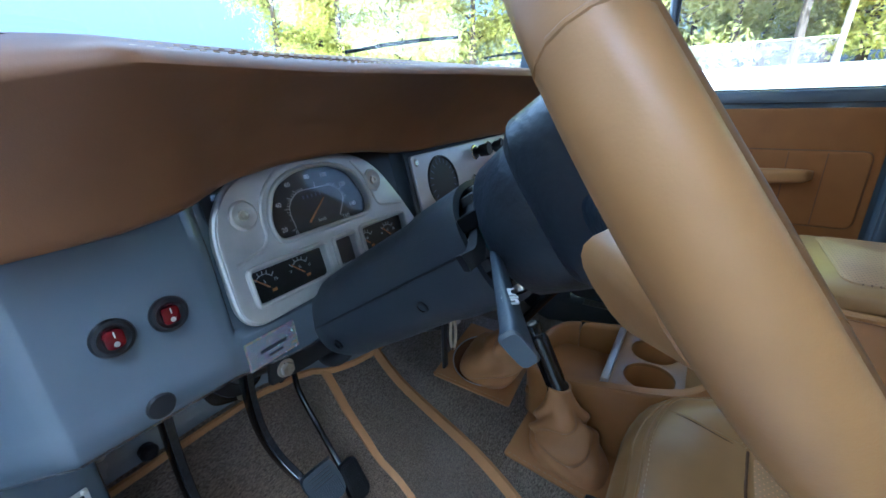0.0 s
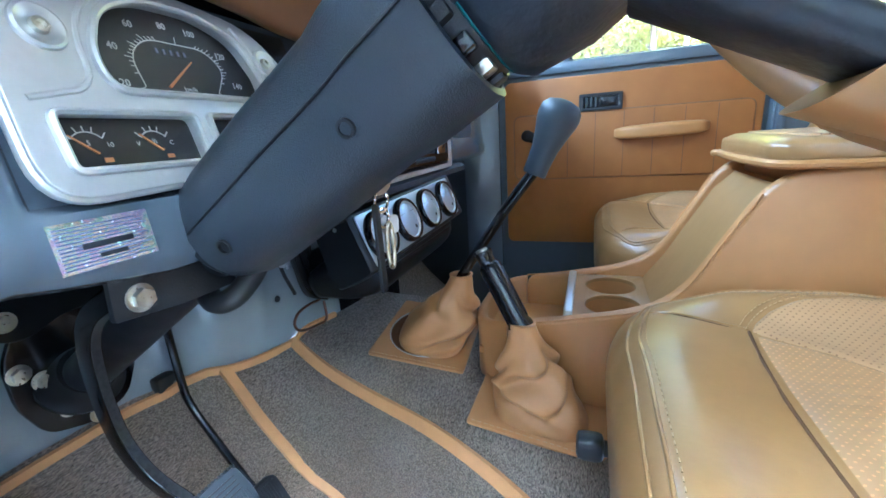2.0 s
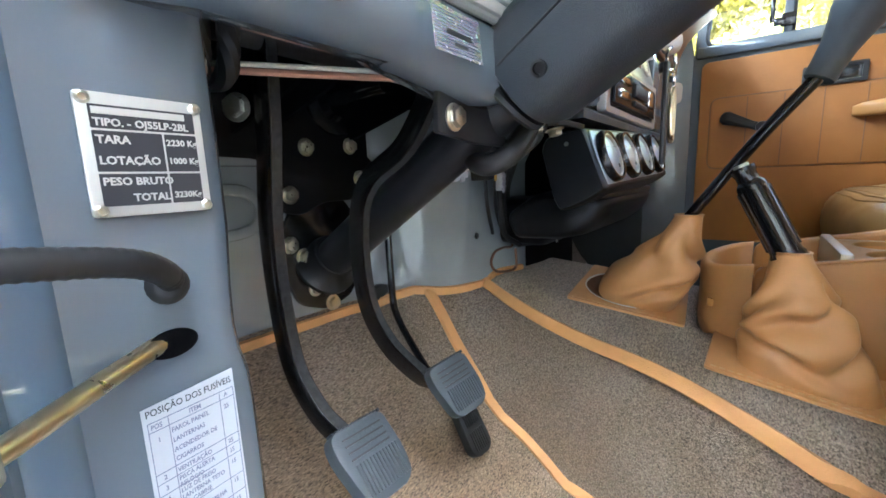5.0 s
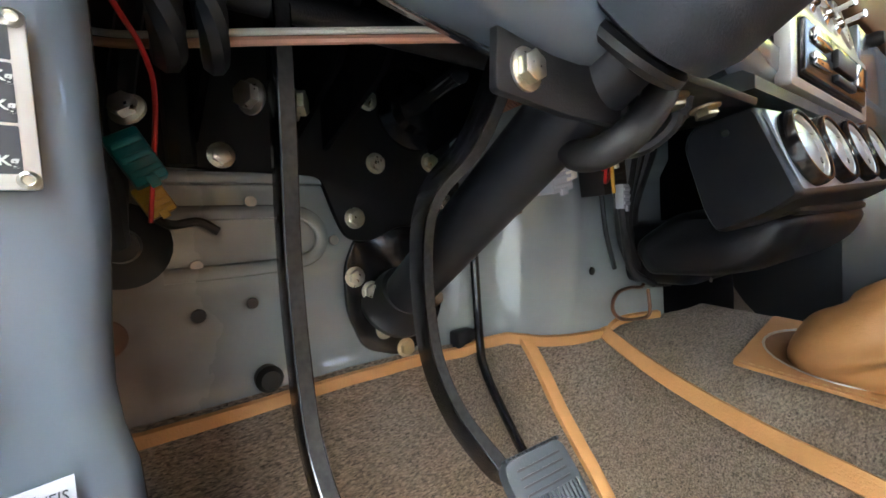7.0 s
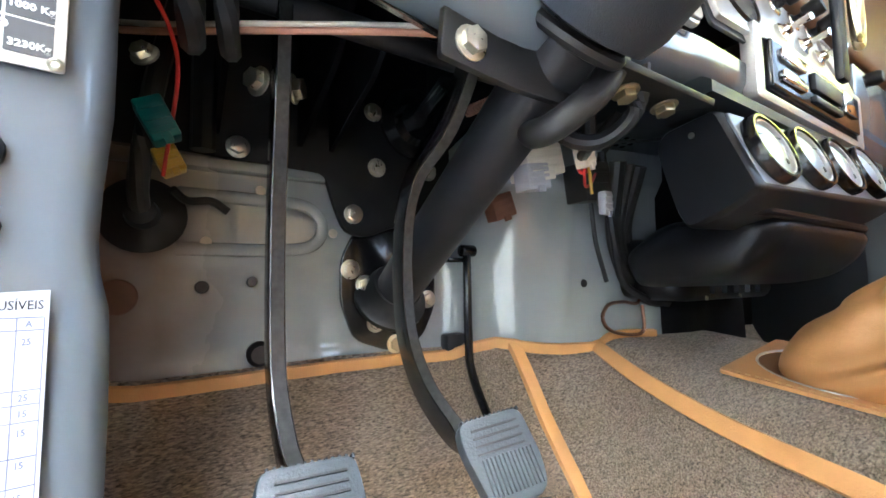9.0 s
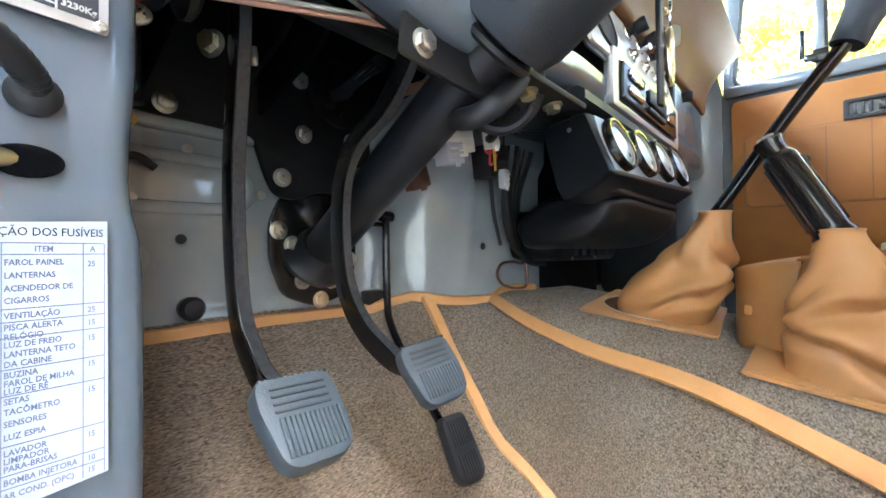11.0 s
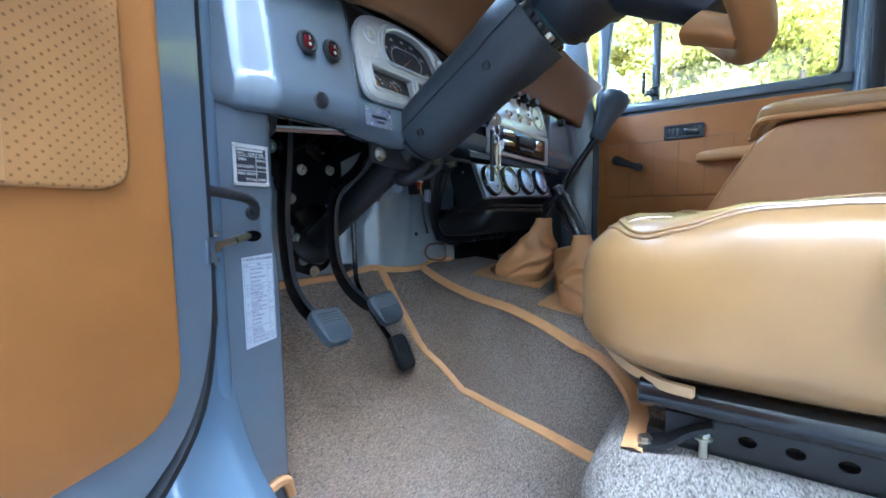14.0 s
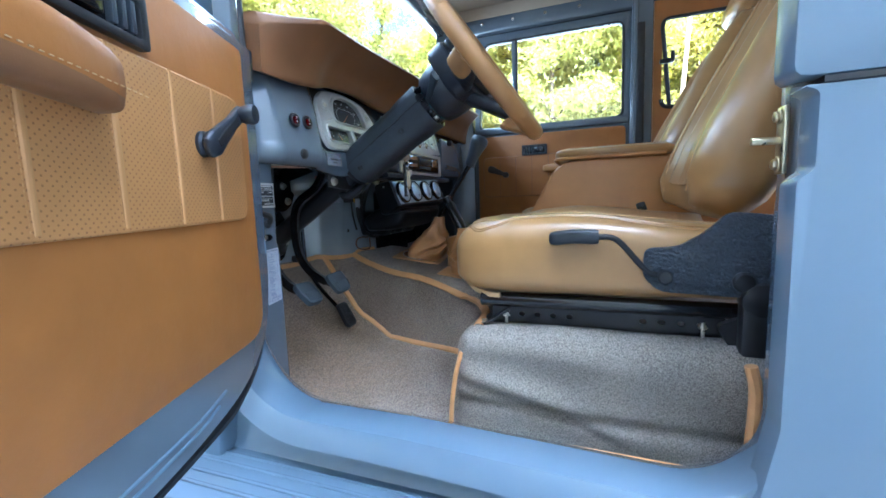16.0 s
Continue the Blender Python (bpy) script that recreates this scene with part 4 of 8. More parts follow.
rows = []
ys = sorted([0.02 + 1.34 * i / 60 for i in range(61)] + [0.045, 0.06, 0.075, 0.085, 0.095, 0.2, 0.204, 0.208, 0.212])
for y in ys:
    x, zl = dash_x(y), dash_low(y)
    sunk = 0.013 if 0.214 < y < 0.955 else 0.0
    rows.append([(x - 0.05, y, 0.70), (x - 0.022 - sunk, y, 0.62), (x - 0.006 - sunk, y, 0.56), (x + 0.004 - sunk, y, 0.492), (x + 0.006 - sunk, y, 0.484), (x + 0.007, y, 0.480), (x + 0.010, y, zl + 0.035), (x + 0.009, y, zl + 0.016), (x + 0.003, y, zl + 0.005), (x - 0.008, y, zl), (x - 0.03, y, zl + 0.002), (x - 0.05, y, zl + 0.012), (x - 0.055, y, zl + 0.022)])
part("fascia", rows_mesh(rows), PAINT, dash, "blue-grey painted steel fascia", smooth=50)
# near-black block behind the fascia; the cavity's shade is put into its colour
part("cavity_shade", loft([[(-0.60, y, 0.735), (-0.345, y, 0.735), (-0.345, y, 0.60), (-0.60, y, 0.60)] for y in (0.1, 1.3)]), DARK, dash)

# the padded leather top, chamfered towards the doors
FRONT = ((0.0, 0.0), (0.05, 0.03), (0.08, 0.10), (0.13, 0.22), (0.24, 0.42), (0.42, 0.62), (0.62, 0.775), (0.80, 0.885), (0.92, 0.95), (0.98, 0.98), (1.0, 1.0))
TOP = ((-0.226, 0.718), (-0.24, 0.723), (-0.28, 0.729), (-0.36, 0.738), (-0.44, 0.746), (-0.47, 0.742), (-0.47, 0.70), (-0.36, 0.66))


def pad_edge(y):
    """The pad's lower edge: higher above the gauges."""
    return (lerp_table(y, (0.0, 0.195, 0.235, 0.47, 0.53, 1.4), (-0.300, -0.300, -0.3125, -0.3125, -0.3125, -0.3125)),
            lerp_table(y, (0.0, 0.15, 0.20, 0.25, 0.30, 0.38, 0.43, 0.48, 0.53, 1.4), (0.602, 0.604, 0.611, 0.625, 0.631, 0.632, 0.628, 0.621, 0.618, 0.618)))


rows = []
for i in range(91):
    y = 0.045 + 1.31 * i / 90
    k = min(1.0, min(y - 0.045, 1.355 - y) / 0.105)
    up = 0.018 * max(0.0, (y - 0.3) / 1.05)
    xb, zb = pad_edge(y)
    ring = [(xb - 0.02, zb + 0.006)]
    for a, b in FRONT:
        ring.append((xb + (-0.221 - xb) * a * (0.04 + 0.96 * k), zb + (0.711 - 0.020 * (1 - k) + up - zb) * b))
    for x, z in TOP:
        xx = -0.303 + (x + 0.303) * (0.04 + 0.96 * k) if x > -0.303 else x
        ring.append((xx, z - 0.020 * (1 - k) * min(1, max(0, (z - 0.64) / 0.06)) + up * (1 if z > 0.69 else 0.2)))
    rows.append([(x + 0.0024 * noise.noise(Vector((x * 8, y * 5, z * 8))), y, z + 0.002 * noise.noise(Vector((x * 8, y * 5, z * 8)))) for x, z in ring])
dpad = part("dash_pad", loft(rows), PAD, dash, "tan-brown stitched leather dash pad", smooth=60)
for dx in (-0.004, -0.014):
    stitches([(-0.229 + dx, 0.16 + 1.08 * k / 12, 0.7190 - dx * 0.32 + 0.018 * max(0, (0.16 + 1.08 * k / 12 - 0.3) / 1.05)) for k in range(13)], dpad, r=0.0006, length=0.003, gap=0.005)
part("pad_seam", tube([(-0.238, 0.16 + 1.08 * k / 12, 0.7212 + 0.018 * max(0, (0.16 + 1.08 * k / 12 - 0.3) / 1.05)) for k in range(13)], 0.0012, 4, 6), PAD, dpad)

# ---- instrument cluster ----
cluster = thing("instrument_cluster", (-0.316, 0.365, 0.55), "brushed silver instrument cluster with round-shouldered speedometer and small gauges", "gauge cluster")
CM = axes_at((-0.316, 0, 0.53), (0, 1, 0), (-0.27, 0, 1)) @ Matrix.Translation((0, -0.53, 0))
outline = round_poly([(0.222, 0.482), (0.505, 0.492), (0.513, 0.512), (0.488, 0.560), (0.445, 0.622), (0.345, 0.636), (0.255, 0.622), (0.226, 0.585)], [0.03, 0.012, 0.012, 0.05, 0.05, 0.12, 0.05, 0.03], 6)
w1 = round_poly([(0.284, 0.5515), (0.423, 0.5515), (0.429, 0.572), (0.412, 0.608), (0.377, 0.622), (0.328, 0.622), (0.295, 0.608), (0.280, 0.576)], 0.014, 4)
w2, w3, w4 = rect(0.241, 0.499, 0.337, 0.536, 0.006), rect(0.350, 0.501, 0.385, 0.536, 0.004), rect(0.396, 0.503, 0.485, 0.538, 0.006)
part("bezel", slab(outline, 0.010, CM, 0.004, [w1, w2, w3, w4], 3), SILVER, cluster, "brushed silver bezel")
for contour in (((0.2345, 0.5440), (0.252, 0.5480), (0.266, 0.5520), (0.2735, 0.562), (0.275, 0.580), (0.2805, 0.598), (0.292, 0.6125), (0.306, 0.6235)), ((0.4135, 0.6195), (0.426, 0.6035), (0.4335, 0.588), (0.4375, 0.568), (0.445, 0.5575), (0.462, 0.5535), (0.486, 0.5510))):
    part("pressed_step", tube([CM @ Vector((x, y, 0.0096)) for x, y in contour], 0.0022, 5, 8), SILVER, cluster)


def lip(o, r=0.0028, z=0.0105):
    pts = [(x, y, z) for x, y in o] + [(o[0][0], o[0][1], z), (o[1][0], o[1][1], z)]
    bm = sweep(pts, ellipse(0, 0, r, r * 1.3, 8), 1, (0, 0, 1), False, None, False)
    bm.transform(CM)
    return bm


for o in (w1, w2, w3, w4):
    part("window_lip", lip(o), SILVER, cluster)
part("outer_lip", lip(round_poly([(x, y) for x, y in outline], 0.0), 0.003, 0.003), SILVER, cluster)
for sy, sz in ((0.257, 0.588), (0.443, 0.590)):
    part("screw_dish", lathe([(0.0005, 0.0103), (0.0070, 0.0104), (0.0105, 0.0122), (0.0122, 0.0128), (0.0140, 0.0120), (0.0150, 0.0095)], CM @ Matrix.Translation((sy, sz, 0))), SILVER, cluster)
    part("screw", lathe([(0.0005, 0.0112), (0.0024, 0.0112), (0.0026, 0.0138), (0.0046, 0.0136), (0.0052, 0.0104)], CM @ Matrix.Translation((sy, sz, 0)), 16), ZINC, cluster)
face = part("dial_face", slab(rect(0.228, 0.49, 0.5, 0.63), 0.001, CM @ Matrix.Translation((0, 0, -0.0006))), FACE, cluster, "black dial face with white markings")
lens = part("lens", slab(rect(0.235, 0.495, 0.492, 0.626), 0.0006, CM @ Matrix.Translation((0, 0, 0.0062))), CLEAR, cluster, "clear reflecting lens", smooth=0)
lens.visible_shadow = False


def on_dial(bm):
    bm.transform(CM @ Matrix.Translation((0, 0, 0.0006)))
    return bm


ticks = []
trace = round_poly([(0.316, 0.5605), (0.3135, 0.584), (0.330, 0.5985), (0.383, 0.5975), (0.3965, 0.581), (0.3815, 0.5600)], [0, 0.012, 0.012, 0.012, 0.012, 0], 5)
pts = [Vector((*p, 0)) for p in trace]
ticks.append(sweep(pts, [(-0.0004, 0), (0.0004, 0), (0.0004, 0.0003), (-0.0004, 0.0003)], 1, (0, 0, 1), False))
cen = Vector((0.353, 0.576, 0))
for i in range(33):
    s = i / 32 * (len(pts) - 1)
    p = pts[int(s)].lerp(pts[min(int(s) + 1, len(pts) - 1)], s - int(s))
    d = (p - cen).normalized()
    ln = 0.0062 if i % 4 == 0 else 0.0036
    ticks.append(sweep([p, p + d * ln], [(-0.0003, 0), (0.0003, 0), (0.0003, 0.0003), (-0.0003, 0.0003)], 1, (0, 0, 1), False))
part("scale_marks", on_dial(join(*ticks)), MARK, face)
for i, s in enumerate(("0", "20", "40", "60", "80", "100", "120", "140", "160")):
    q = [(0.3155, 0.5550), (0.3015, 0.5620), (0.3035, 0.5885), (0.322, 0.6075), (0.350, 0.6115), (0.374, 0.6100), (0.3985, 0.5945), (0.4060, 0.5680), (0.3905, 0.5560)][i]
    part("numeral", on_dial(lettering(s, 0.0074, Matrix.Translation((*q, 0)), 0.0002, "CENTER", 0.012)), MARK, face)
part("unit_text", on_dial(lettering("km/h", 0.0058, Matrix.Translation((0.354, 0.5610, 0)), 0.0002, "CENTER")), MARK, face)
part("needle", on_dial(join(slab([(0.3345, 0.5622), (0.3362, 0.5608), (0.3652, 0.5846), (0.3646, 0.5852)], 0.0012))), NEEDLE, face)
for k in range(5):
    part("odometer_digit", on_dial(slab(rect(0.3345 + 0.0060 * k, 0.5870, 0.3395 + 0.0060 * k, 0.5935), 0.0003)), BLACK, face)
    part("digit_bar", on_dial(slab(rect(0.3360 + 0.0060 * k, 0.5882, 0.3380 + 0.0060 * k, 0.5923), 0.0004)), INK_SOFT, face)
for gy, tx in ((0.2605, ("0", "5", "10")), (0.3045, ("V", "½", "C")), (0.4125, ("0", "130", "")), (0.4545, ("8", "12", "16"))):
    arcp = [(gy + 0.011 * math.cos(radians(a)), 0.5165 + 0.0105 * math.sin(radians(a)), 0) for a in range(35, 146, 11)]
    line = [(-0.0004, 0), (0.0004, 0), (0.0004, 0.0003), (-0.0004, 0.0003)]
    part("gauge_arc", on_dial(join(sweep(arcp, line, 3, (0, 0, 1)), *[sweep([arcp[i], (arcp[i][0] + 0.35 * (arcp[i][0] - gy), arcp[i][1] + 0.0038, 0)], line, 1, (0, 0, 1), False) for i in (0, 3, 5, 7, 10)])), MARK, face)
    for k, s in enumerate(tx):
        if s:
            part("gauge_text", on_dial(lettering(s, 0.0048, Matrix.Translation((gy - 0.0125 + 0.0125 * k, 0.5195 - 0.0015 * (k != 1), 0)), 0.0002, "CENTER")), MARK, face)
    part("gauge_needle", on_dial(slab([(gy + 0.0030, 0.5118), (gy + 0.0040, 0.5128), (gy - 0.0098, 0.5252), (gy - 0.0104, 0.5246)], 0.001)), NEEDLE, face)
    part("fuel_mark", on_dial(slab(rect(gy + 0.005, 0.5065, gy + 0.0105, 0.5095), 0.0003)), NEEDLE, face)

# red rocker switches, plug and foil sticker on the fascia
for sy, sz in ((0.128, 0.531), (0.167, 0.532)):
    sw = thing("rocker_switch", (-0.303, sy, sz), "round black rocker switch with a red lens on the fascia", "switch", "red rocker switches")
    M = axes_at((-0.3022, sy, sz), (0, 1, 0), (-0.12, 0, 1))
    part("bezel", lathe([(0.0005, -0.001), (0.0145, -0.001), (0.0148, 0.001), (0.0135, 0.0035), (0.011, 0.0042), (0.0095, 0.002), (0.0005, 0.0012)], M), BLACK, sw)
    part("red_rocker", slab(round_poly([(-0.0066, -0.0076), (0.0066, -0.0076), (0.0066, 0.0076), (-0.0066, 0.0076)], 0.005), 0.006, M @ Matrix.Rotation(radians(7), 4, "X") @ Matrix.Translation((0, 0, -0.001)), 0.0012), RED, sw, "translucent red rocker")
    part("on_mark", box((0, 0, 0), (0.0007, 0.0045, 0.0006), 0, M @ Matrix.Translation((0, 0.0035, 0.006))), MARK, sw)
    part("off_mark", lathe([(0.0014, 0.0003), (0.0014, 0.0006), (0.002, 0.0006), (0.002, 0.0003), (0.0014, 0.0003)], M @ Matrix.Translation((0, -0.004, 0.0052)), 12), MARK, sw)
plug = thing("blanking_plug", (-0.303, 0.141, 0.461), "dark round rubber blanking plug in the fascia", "plug")
part("plug", lathe([(0.011, -0.002), (0.011, 0.0005), (0.0098, 0.002), (0.001, 0.0028)], facing_rear(-0.2945, 0.141, 0.463)), RUBBER, plug)
foil = thing("foil_sticker", (-0.315, 0.24, 0.462), "shiny holographic foil sticker below the gauges", "sticker")
FM = axes_at((-0.2932, 0.216, 0.4455), (0.0, 1, 0.0), (-0.10, 0.0, 1)) @ Matrix.Diagonal((1.10, 1.0, 1.0, 1.0))
part("foil", slab(rect(0, 0, 0.052, 0.030), 0.0004, FM), HOLO, foil)
for k in range(12):
    part("print_line", slab(rect(0.002, 0.002 + 0.0022 * k, 0.050 - 0.003 * (k % 3), 0.0028 + 0.0022 * k), 0.0002, FM @ Matrix.Translation((0, 0, 0.0004))), INK_SOFT, foil)
part("print_bar", join(slab(rect(0.013, 0.0125, 0.040, 0.0160), 0.0003, FM @ Matrix.Translation((0, 0, 0.0005))), slab(rect(0.020, 0.0060, 0.035, 0.0085), 0.0003, FM @ Matrix.Translation((0, 0, 0.0005)))), INK, foil)

# ---- centre panel ----
centre = thing("switch_panel", (-0.31, 0.72, 0.55), "silver centre panel with round gauge, pull knobs and toggles", "control panel")
CP = axes_at((-0.310, 0, 0.56), (0, 1, 0), (-0.25, 0, 1)) @ Matrix.Translation((0, -0.56, 0))
part("plate", slab(round_poly([(0.522, 0.502), (0.945, 0.530), (0.938, 0.617), (0.522, 0.611)], 0.006), 0.005, CP, 0.002), SILVER, centre, "brushed silver plate")
part("recess_edge", slab(round_poly([(0.515, 0.495), (0.952, 0.523), (0.945, 0.623), (0.515, 0.617)], 0.006), 0.003, CP @ Matrix.Translation((0, 0, -0.004)), 0.001), CHARCOAL, centre)
for gy, gz, gr, nm in ((0.593, 0.562, 0.041, "clock"), (0.885, 0.573, 0.034, "round_gauge")):
    gd = part(nm, lathe([(0.001, 0.004), (gr - 0.003, 0.004), (gr - 0.002, 0.006), (gr, 0.006), (gr + 0.0015, 0.003)], CP @ Matrix.Translation((gy, gz, 0.002)), 36), FACE if nm == "clock" else SILVER, centre, "dark dial" if nm == "clock" else "pale dial in a silver ring")
    for k in range(20):
        a = 2 * math.pi * k / 20
        part("tick", slab(rect(-0.0006, gr * 0.72, 0.0006, gr * 0.9), 0.0004, CP @ Matrix.Translation((gy, gz, 0.0062)) @ Matrix.Rotation(a, 4, "Z")), INK_SOFT if nm == "clock" else INK, gd)
for kx, ky in ((0.714, 0.594), (0.773, 0.595), (0.830, 0.596)):
    kb = part("pull_knob", lathe([(0.012, 0.0), (0.012, 0.004), (0.006, 0.006), (0.005, 0.012), (0.0105, 0.015), (0.0115, 0.03), (0.010, 0.033), (0.0005, 0.0335)], CP @ Matrix.Translation((kx, ky, 0.003)), 18), BLACK, centre, "black pull knob")
    part("chrome_collar", lathe([(0.0136, 0), (0.0136, 0.003), (0.012, 0.0045)], CP @ Matrix.Translation((kx, ky, 0.003)), 18), CHROME, kb)
for kx, ky in ((0.69, 0.545), (0.752, 0.548), (0.812, 0.551)):
    tg = part("toggle_base", lathe([(0.012, 0.0), (0.012, 0.005), (0.007, 0.008), (0.006, 0.012), (0.0005, 0.012)], CP @ Matrix.Translation((kx, ky, 0.003)), 12), CHROME, centre, "chrome toggle switch")
    part("toggle_lever", cyl(CP @ Vector((kx, ky, 0.012)), CP @ Vector((kx - 0.006, ky - 0.004, 0.034)), 0.003, 0.0045, 10), CHROME, tg)
part("screw", lathe([(0.0005, 0.002), (0.004, 0.002), (0.006, 0)], CP @ Matrix.Translation((0.533, 0.6, 0.005)), 12), ZINC, centre)

glove = thing("glove_box", (-0.31, 1.14, 0.53), "sky-reflecting painted glove box door with a black knob", "glove box")
GM = facing_rear(-0.316, 0, 0)
part("door", slab(round_poly([(0.985, 0.462), (1.262, 0.462), (1.24, 0.602), (0.985, 0.602)], 0.01), 0.010, GM, 0.004), PAINT, glove, "glossy blue-grey door")
part("knob", lathe([(0.011, 0.0), (0.012, 0.012), (0.009, 0.018), (0.0005, 0.019)], GM @ Matrix.Translation((1.06, 0.59, 0.01)), 16), BLACK, glove, "black knob")

radio = thing("car_radio", (-0.30, 0.75, 0.475), "black car radio with silver buttons under the switch panel", "radio")
part("case", box((-0.34, 0.75, 0.482), (0.1, 0.30, 0.062), 0.004), BLACK, radio)
part("surround", slab(rect(0.585, 0.446, 0.925, 0.522, 0.006), 0.012, facing_rear(-0.302, 0, 0), 0.003, [rect(0.612, 0.46, 0.895, 0.512, 0.003)]), SILVER, radio, "silver surround")
part("front", slab(rect(0.614, 0.461, 0.893, 0.511, 0.003), 0.016, facing_rear(-0.302, 0, 0), 0.003), BLACK_GLOSS, radio, "gloss black front")
for by, bz, bw, bh in ((0.66, 0.497, 0.06, 0.013), (0.66, 0.475, 0.06, 0.012), (0.76, 0.49, 0.09, 0.02), (0.845, 0.49, 0.05, 0.026), (0.76, 0.47, 0.09, 0.008)):
    part("button", box((-0.284, by, bz), (0.006, bw, bh), 0.002), CHROME if bw < 0.07 else BLACK, radio)
part("lower_tray", loft([[(-0.30, y, 0.446), (-0.292, y, 0.44), (-0.292, y, 0.43), (-0.33, y, 0.428), (-0.34, y, 0.446)] for y in (0.5, 1.02)]), CHARCOAL, radio, "charcoal lower trim")

# ---- air conditioner under the dash ----
ac = thing("air_conditioner", (-0.42, 0.7, 0.21), "black under-dash air conditioner with a row of round silver-faced vents", "air conditioner")
AM = axes_at((-0.285, 0.527, 0.382), (0.037, 1, 0.037), (-0.34, 0.0, 1))


def ac_ring(pts, y):
    return [(x + 0.037 * (y - 0.527), y, z + 0.037 * (y - 0.527)) for x, z in pts]


UPPER = round_poly([(-0.298, 0.422), (-0.346, 0.414), (-0.353, 0.398), (-0.346, 0.372), (-0.336, 0.334), (-0.326, 0.316), (-0.290, 0.330), (-0.268, 0.345)], [0.006, 0.008, 0.012, 0.02, 0.01, 0.008, 0.012, 0.004], 4)
part("case", loft([ac_ring([(-0.31 + (x + 0.31) * q, 0.372 + (z - 0.372) * q) for x, z in UPPER], y) for y, q in ((0.515, 0.93), (0.519, 0.985), (0.526, 1.0), (0.86, 1.0), (0.868, 0.985), (0.872, 0.93))]), AC_CASE, ac, "gloss black vent casing", smooth=40)
LOWER = round_poly([(-0.300, 0.336), (-0.288, 0.331), (-0.284, 0.322), (-0.292, 0.300), (-0.318, 0.275), (-0.36, 0.264), (-0.44, 0.262), (-0.46, 0.30), (-0.40, 0.34)], [0.006, 0.006, 0.008, 0.03, 0.03, 0.02, 0.01, 0.02, 0.02], 4)
part("lower_case", loft([[(-0.36 + (x + 0.36) * q, y, 0.305 + (z - 0.305) * q) for x, z in LOWER] for y, q in ((0.590, 0.70), (0.597, 0.86), (0.612, 0.96), (0.635, 1.0), (0.86, 1.0), (0.885, 0.97), (0.90, 0.85))]), AC_CASE, ac, "rounded gloss black evaporator casing", smooth=50)
part("blower_case", loft([[(-0.455 + (x + 0.455) * q, y, 0.285 + (z - 0.285) * q) for x, z in round_poly([(-0.405, 0.325), (-0.402, 0.252), (-0.41, 0.243), (-0.50, 0.243), (-0.50, 0.33)], 0.012, 4)] for y, q in ((0.640, 0.62), (0.646, 0.84), (0.660, 0.96), (0.68, 1.0), (0.90, 1.0), (0.91, 0.95))]), AC_CASE, ac, "black blower casing with ribs", smooth=50)
for k in range(5):
    part("casing_rib", box((-0.402, 0.715 + 0.034 * k, 0.284), (0.012, 0.005, 0.064), 0.002), AC_CASE, ac)
for y, z in ((0.705, 0.247), (0.80, 0.248)):
    part("casing_screw", lathe([(0.0032, 0), (0.003, 0.0016), (0.0005, 0.002)], facing_rear(-0.4035, y, z), 10), ZINC, ac)
part("shelf_lip", tube([(-0.300, 0.560, 0.3355), (-0.291, 0.572, 0.3345), (-0.2865, 0.61, 0.3335), (-0.2865, 0.85, 0.3335), (-0.296, 0.88, 0.3345)], 0.0052, 5, 10), AC_CASE, ac)
part("case_screw", lathe([(0.0035, 0), (0.003, 0.0018), (0.0005, 0.002)], Matrix.Translation((-0.318, 0.5165, 0.402)) @ frame_of((0, -1, 0)), 10), ZINC, ac)
for q, r_ in ((0.0, 0.010), (0.024, 0.007), (0.046, 0.009)):
    part("hose", tube([(-0.44, 0.585 + q, 0.42), (-0.462 - q * 0.3, 0.60 + q, 0.34), (-0.470 - q * 0.2, 0.63 + q, 0.285), (-0.468, 0.67 + q, 0.25), (-0.466, 0.72 + q, 0.24)], r_, 6, 10), RUBBER, ac)
part("face_plate", slab(rect(0.0, -0.0365, 0.324, 0.0365, 0.004), 0.004, AM, 0.0015), VENT, ac, "brushed silver vent panel")
for k in range(4):
    VM = AM @ Matrix.Translation((0.036 + 0.0815 * k, 0.0, 0.004))
    vent = part("vent", lathe([(0.0345, 0.0), (0.0345, 0.006), (0.0325, 0.010), (0.030, 0.010), (0.0285, 0.006), (0.0285, 0.0)], VM, 36), BLACK_GLOSS, ac, "round vent with black rim")
    part("bezel_ring", lathe([(0.0288, 0.004), (0.0288, 0.0082), (0.0276, 0.0088), (0.0266, 0.0082), (0.0266, 0.004)], VM, 36), SILVER, vent, "bright inner ring")
    part("vent_flap", lathe([(0.0005, 0.0088), (0.010, 0.0084), (0.018, 0.0072), (0.0266, 0.0048)], VM, 32), VENT, vent, "silvery domed vent disc")
    part("flap_groove", box((0, 0, 0), (0.044, 0.0006, 0.0012), 0, VM @ Matrix.Translation((0, 0.011, 0.0072))), CHARCOAL, vent)
    part("flap_pin", lathe([(0.003, 0), (0.003, 0.0016), (0.0005, 0.0016)], VM @ Matrix.Translation((0.010, -0.014, 0.0062)), 10), BLACK, vent)
chassis = thing("radio_chassis", (-0.40, 0.62, 0.47), "grey perforated metal underside of the radio", "radio")
part("tray", box((-0.405, 0.63, 0.474), (0.15, 0.20, 0.045), 0.003), CHARCOAL, chassis)
# vent holes are solid near-black discs, their inner shade given by colour
for i in range(6):
    for j in range(3):
        part("vent_hole", lathe([(0.0035, 0), (0.0035, 0.0008), (0.0005, 0.0008)], Matrix.Translation((-0.46 + 0.012 * j, 0.56 + 0.013 * i, 0.4513)) @ frame_of((0, 0, -1)), 8), DARK, chassis)
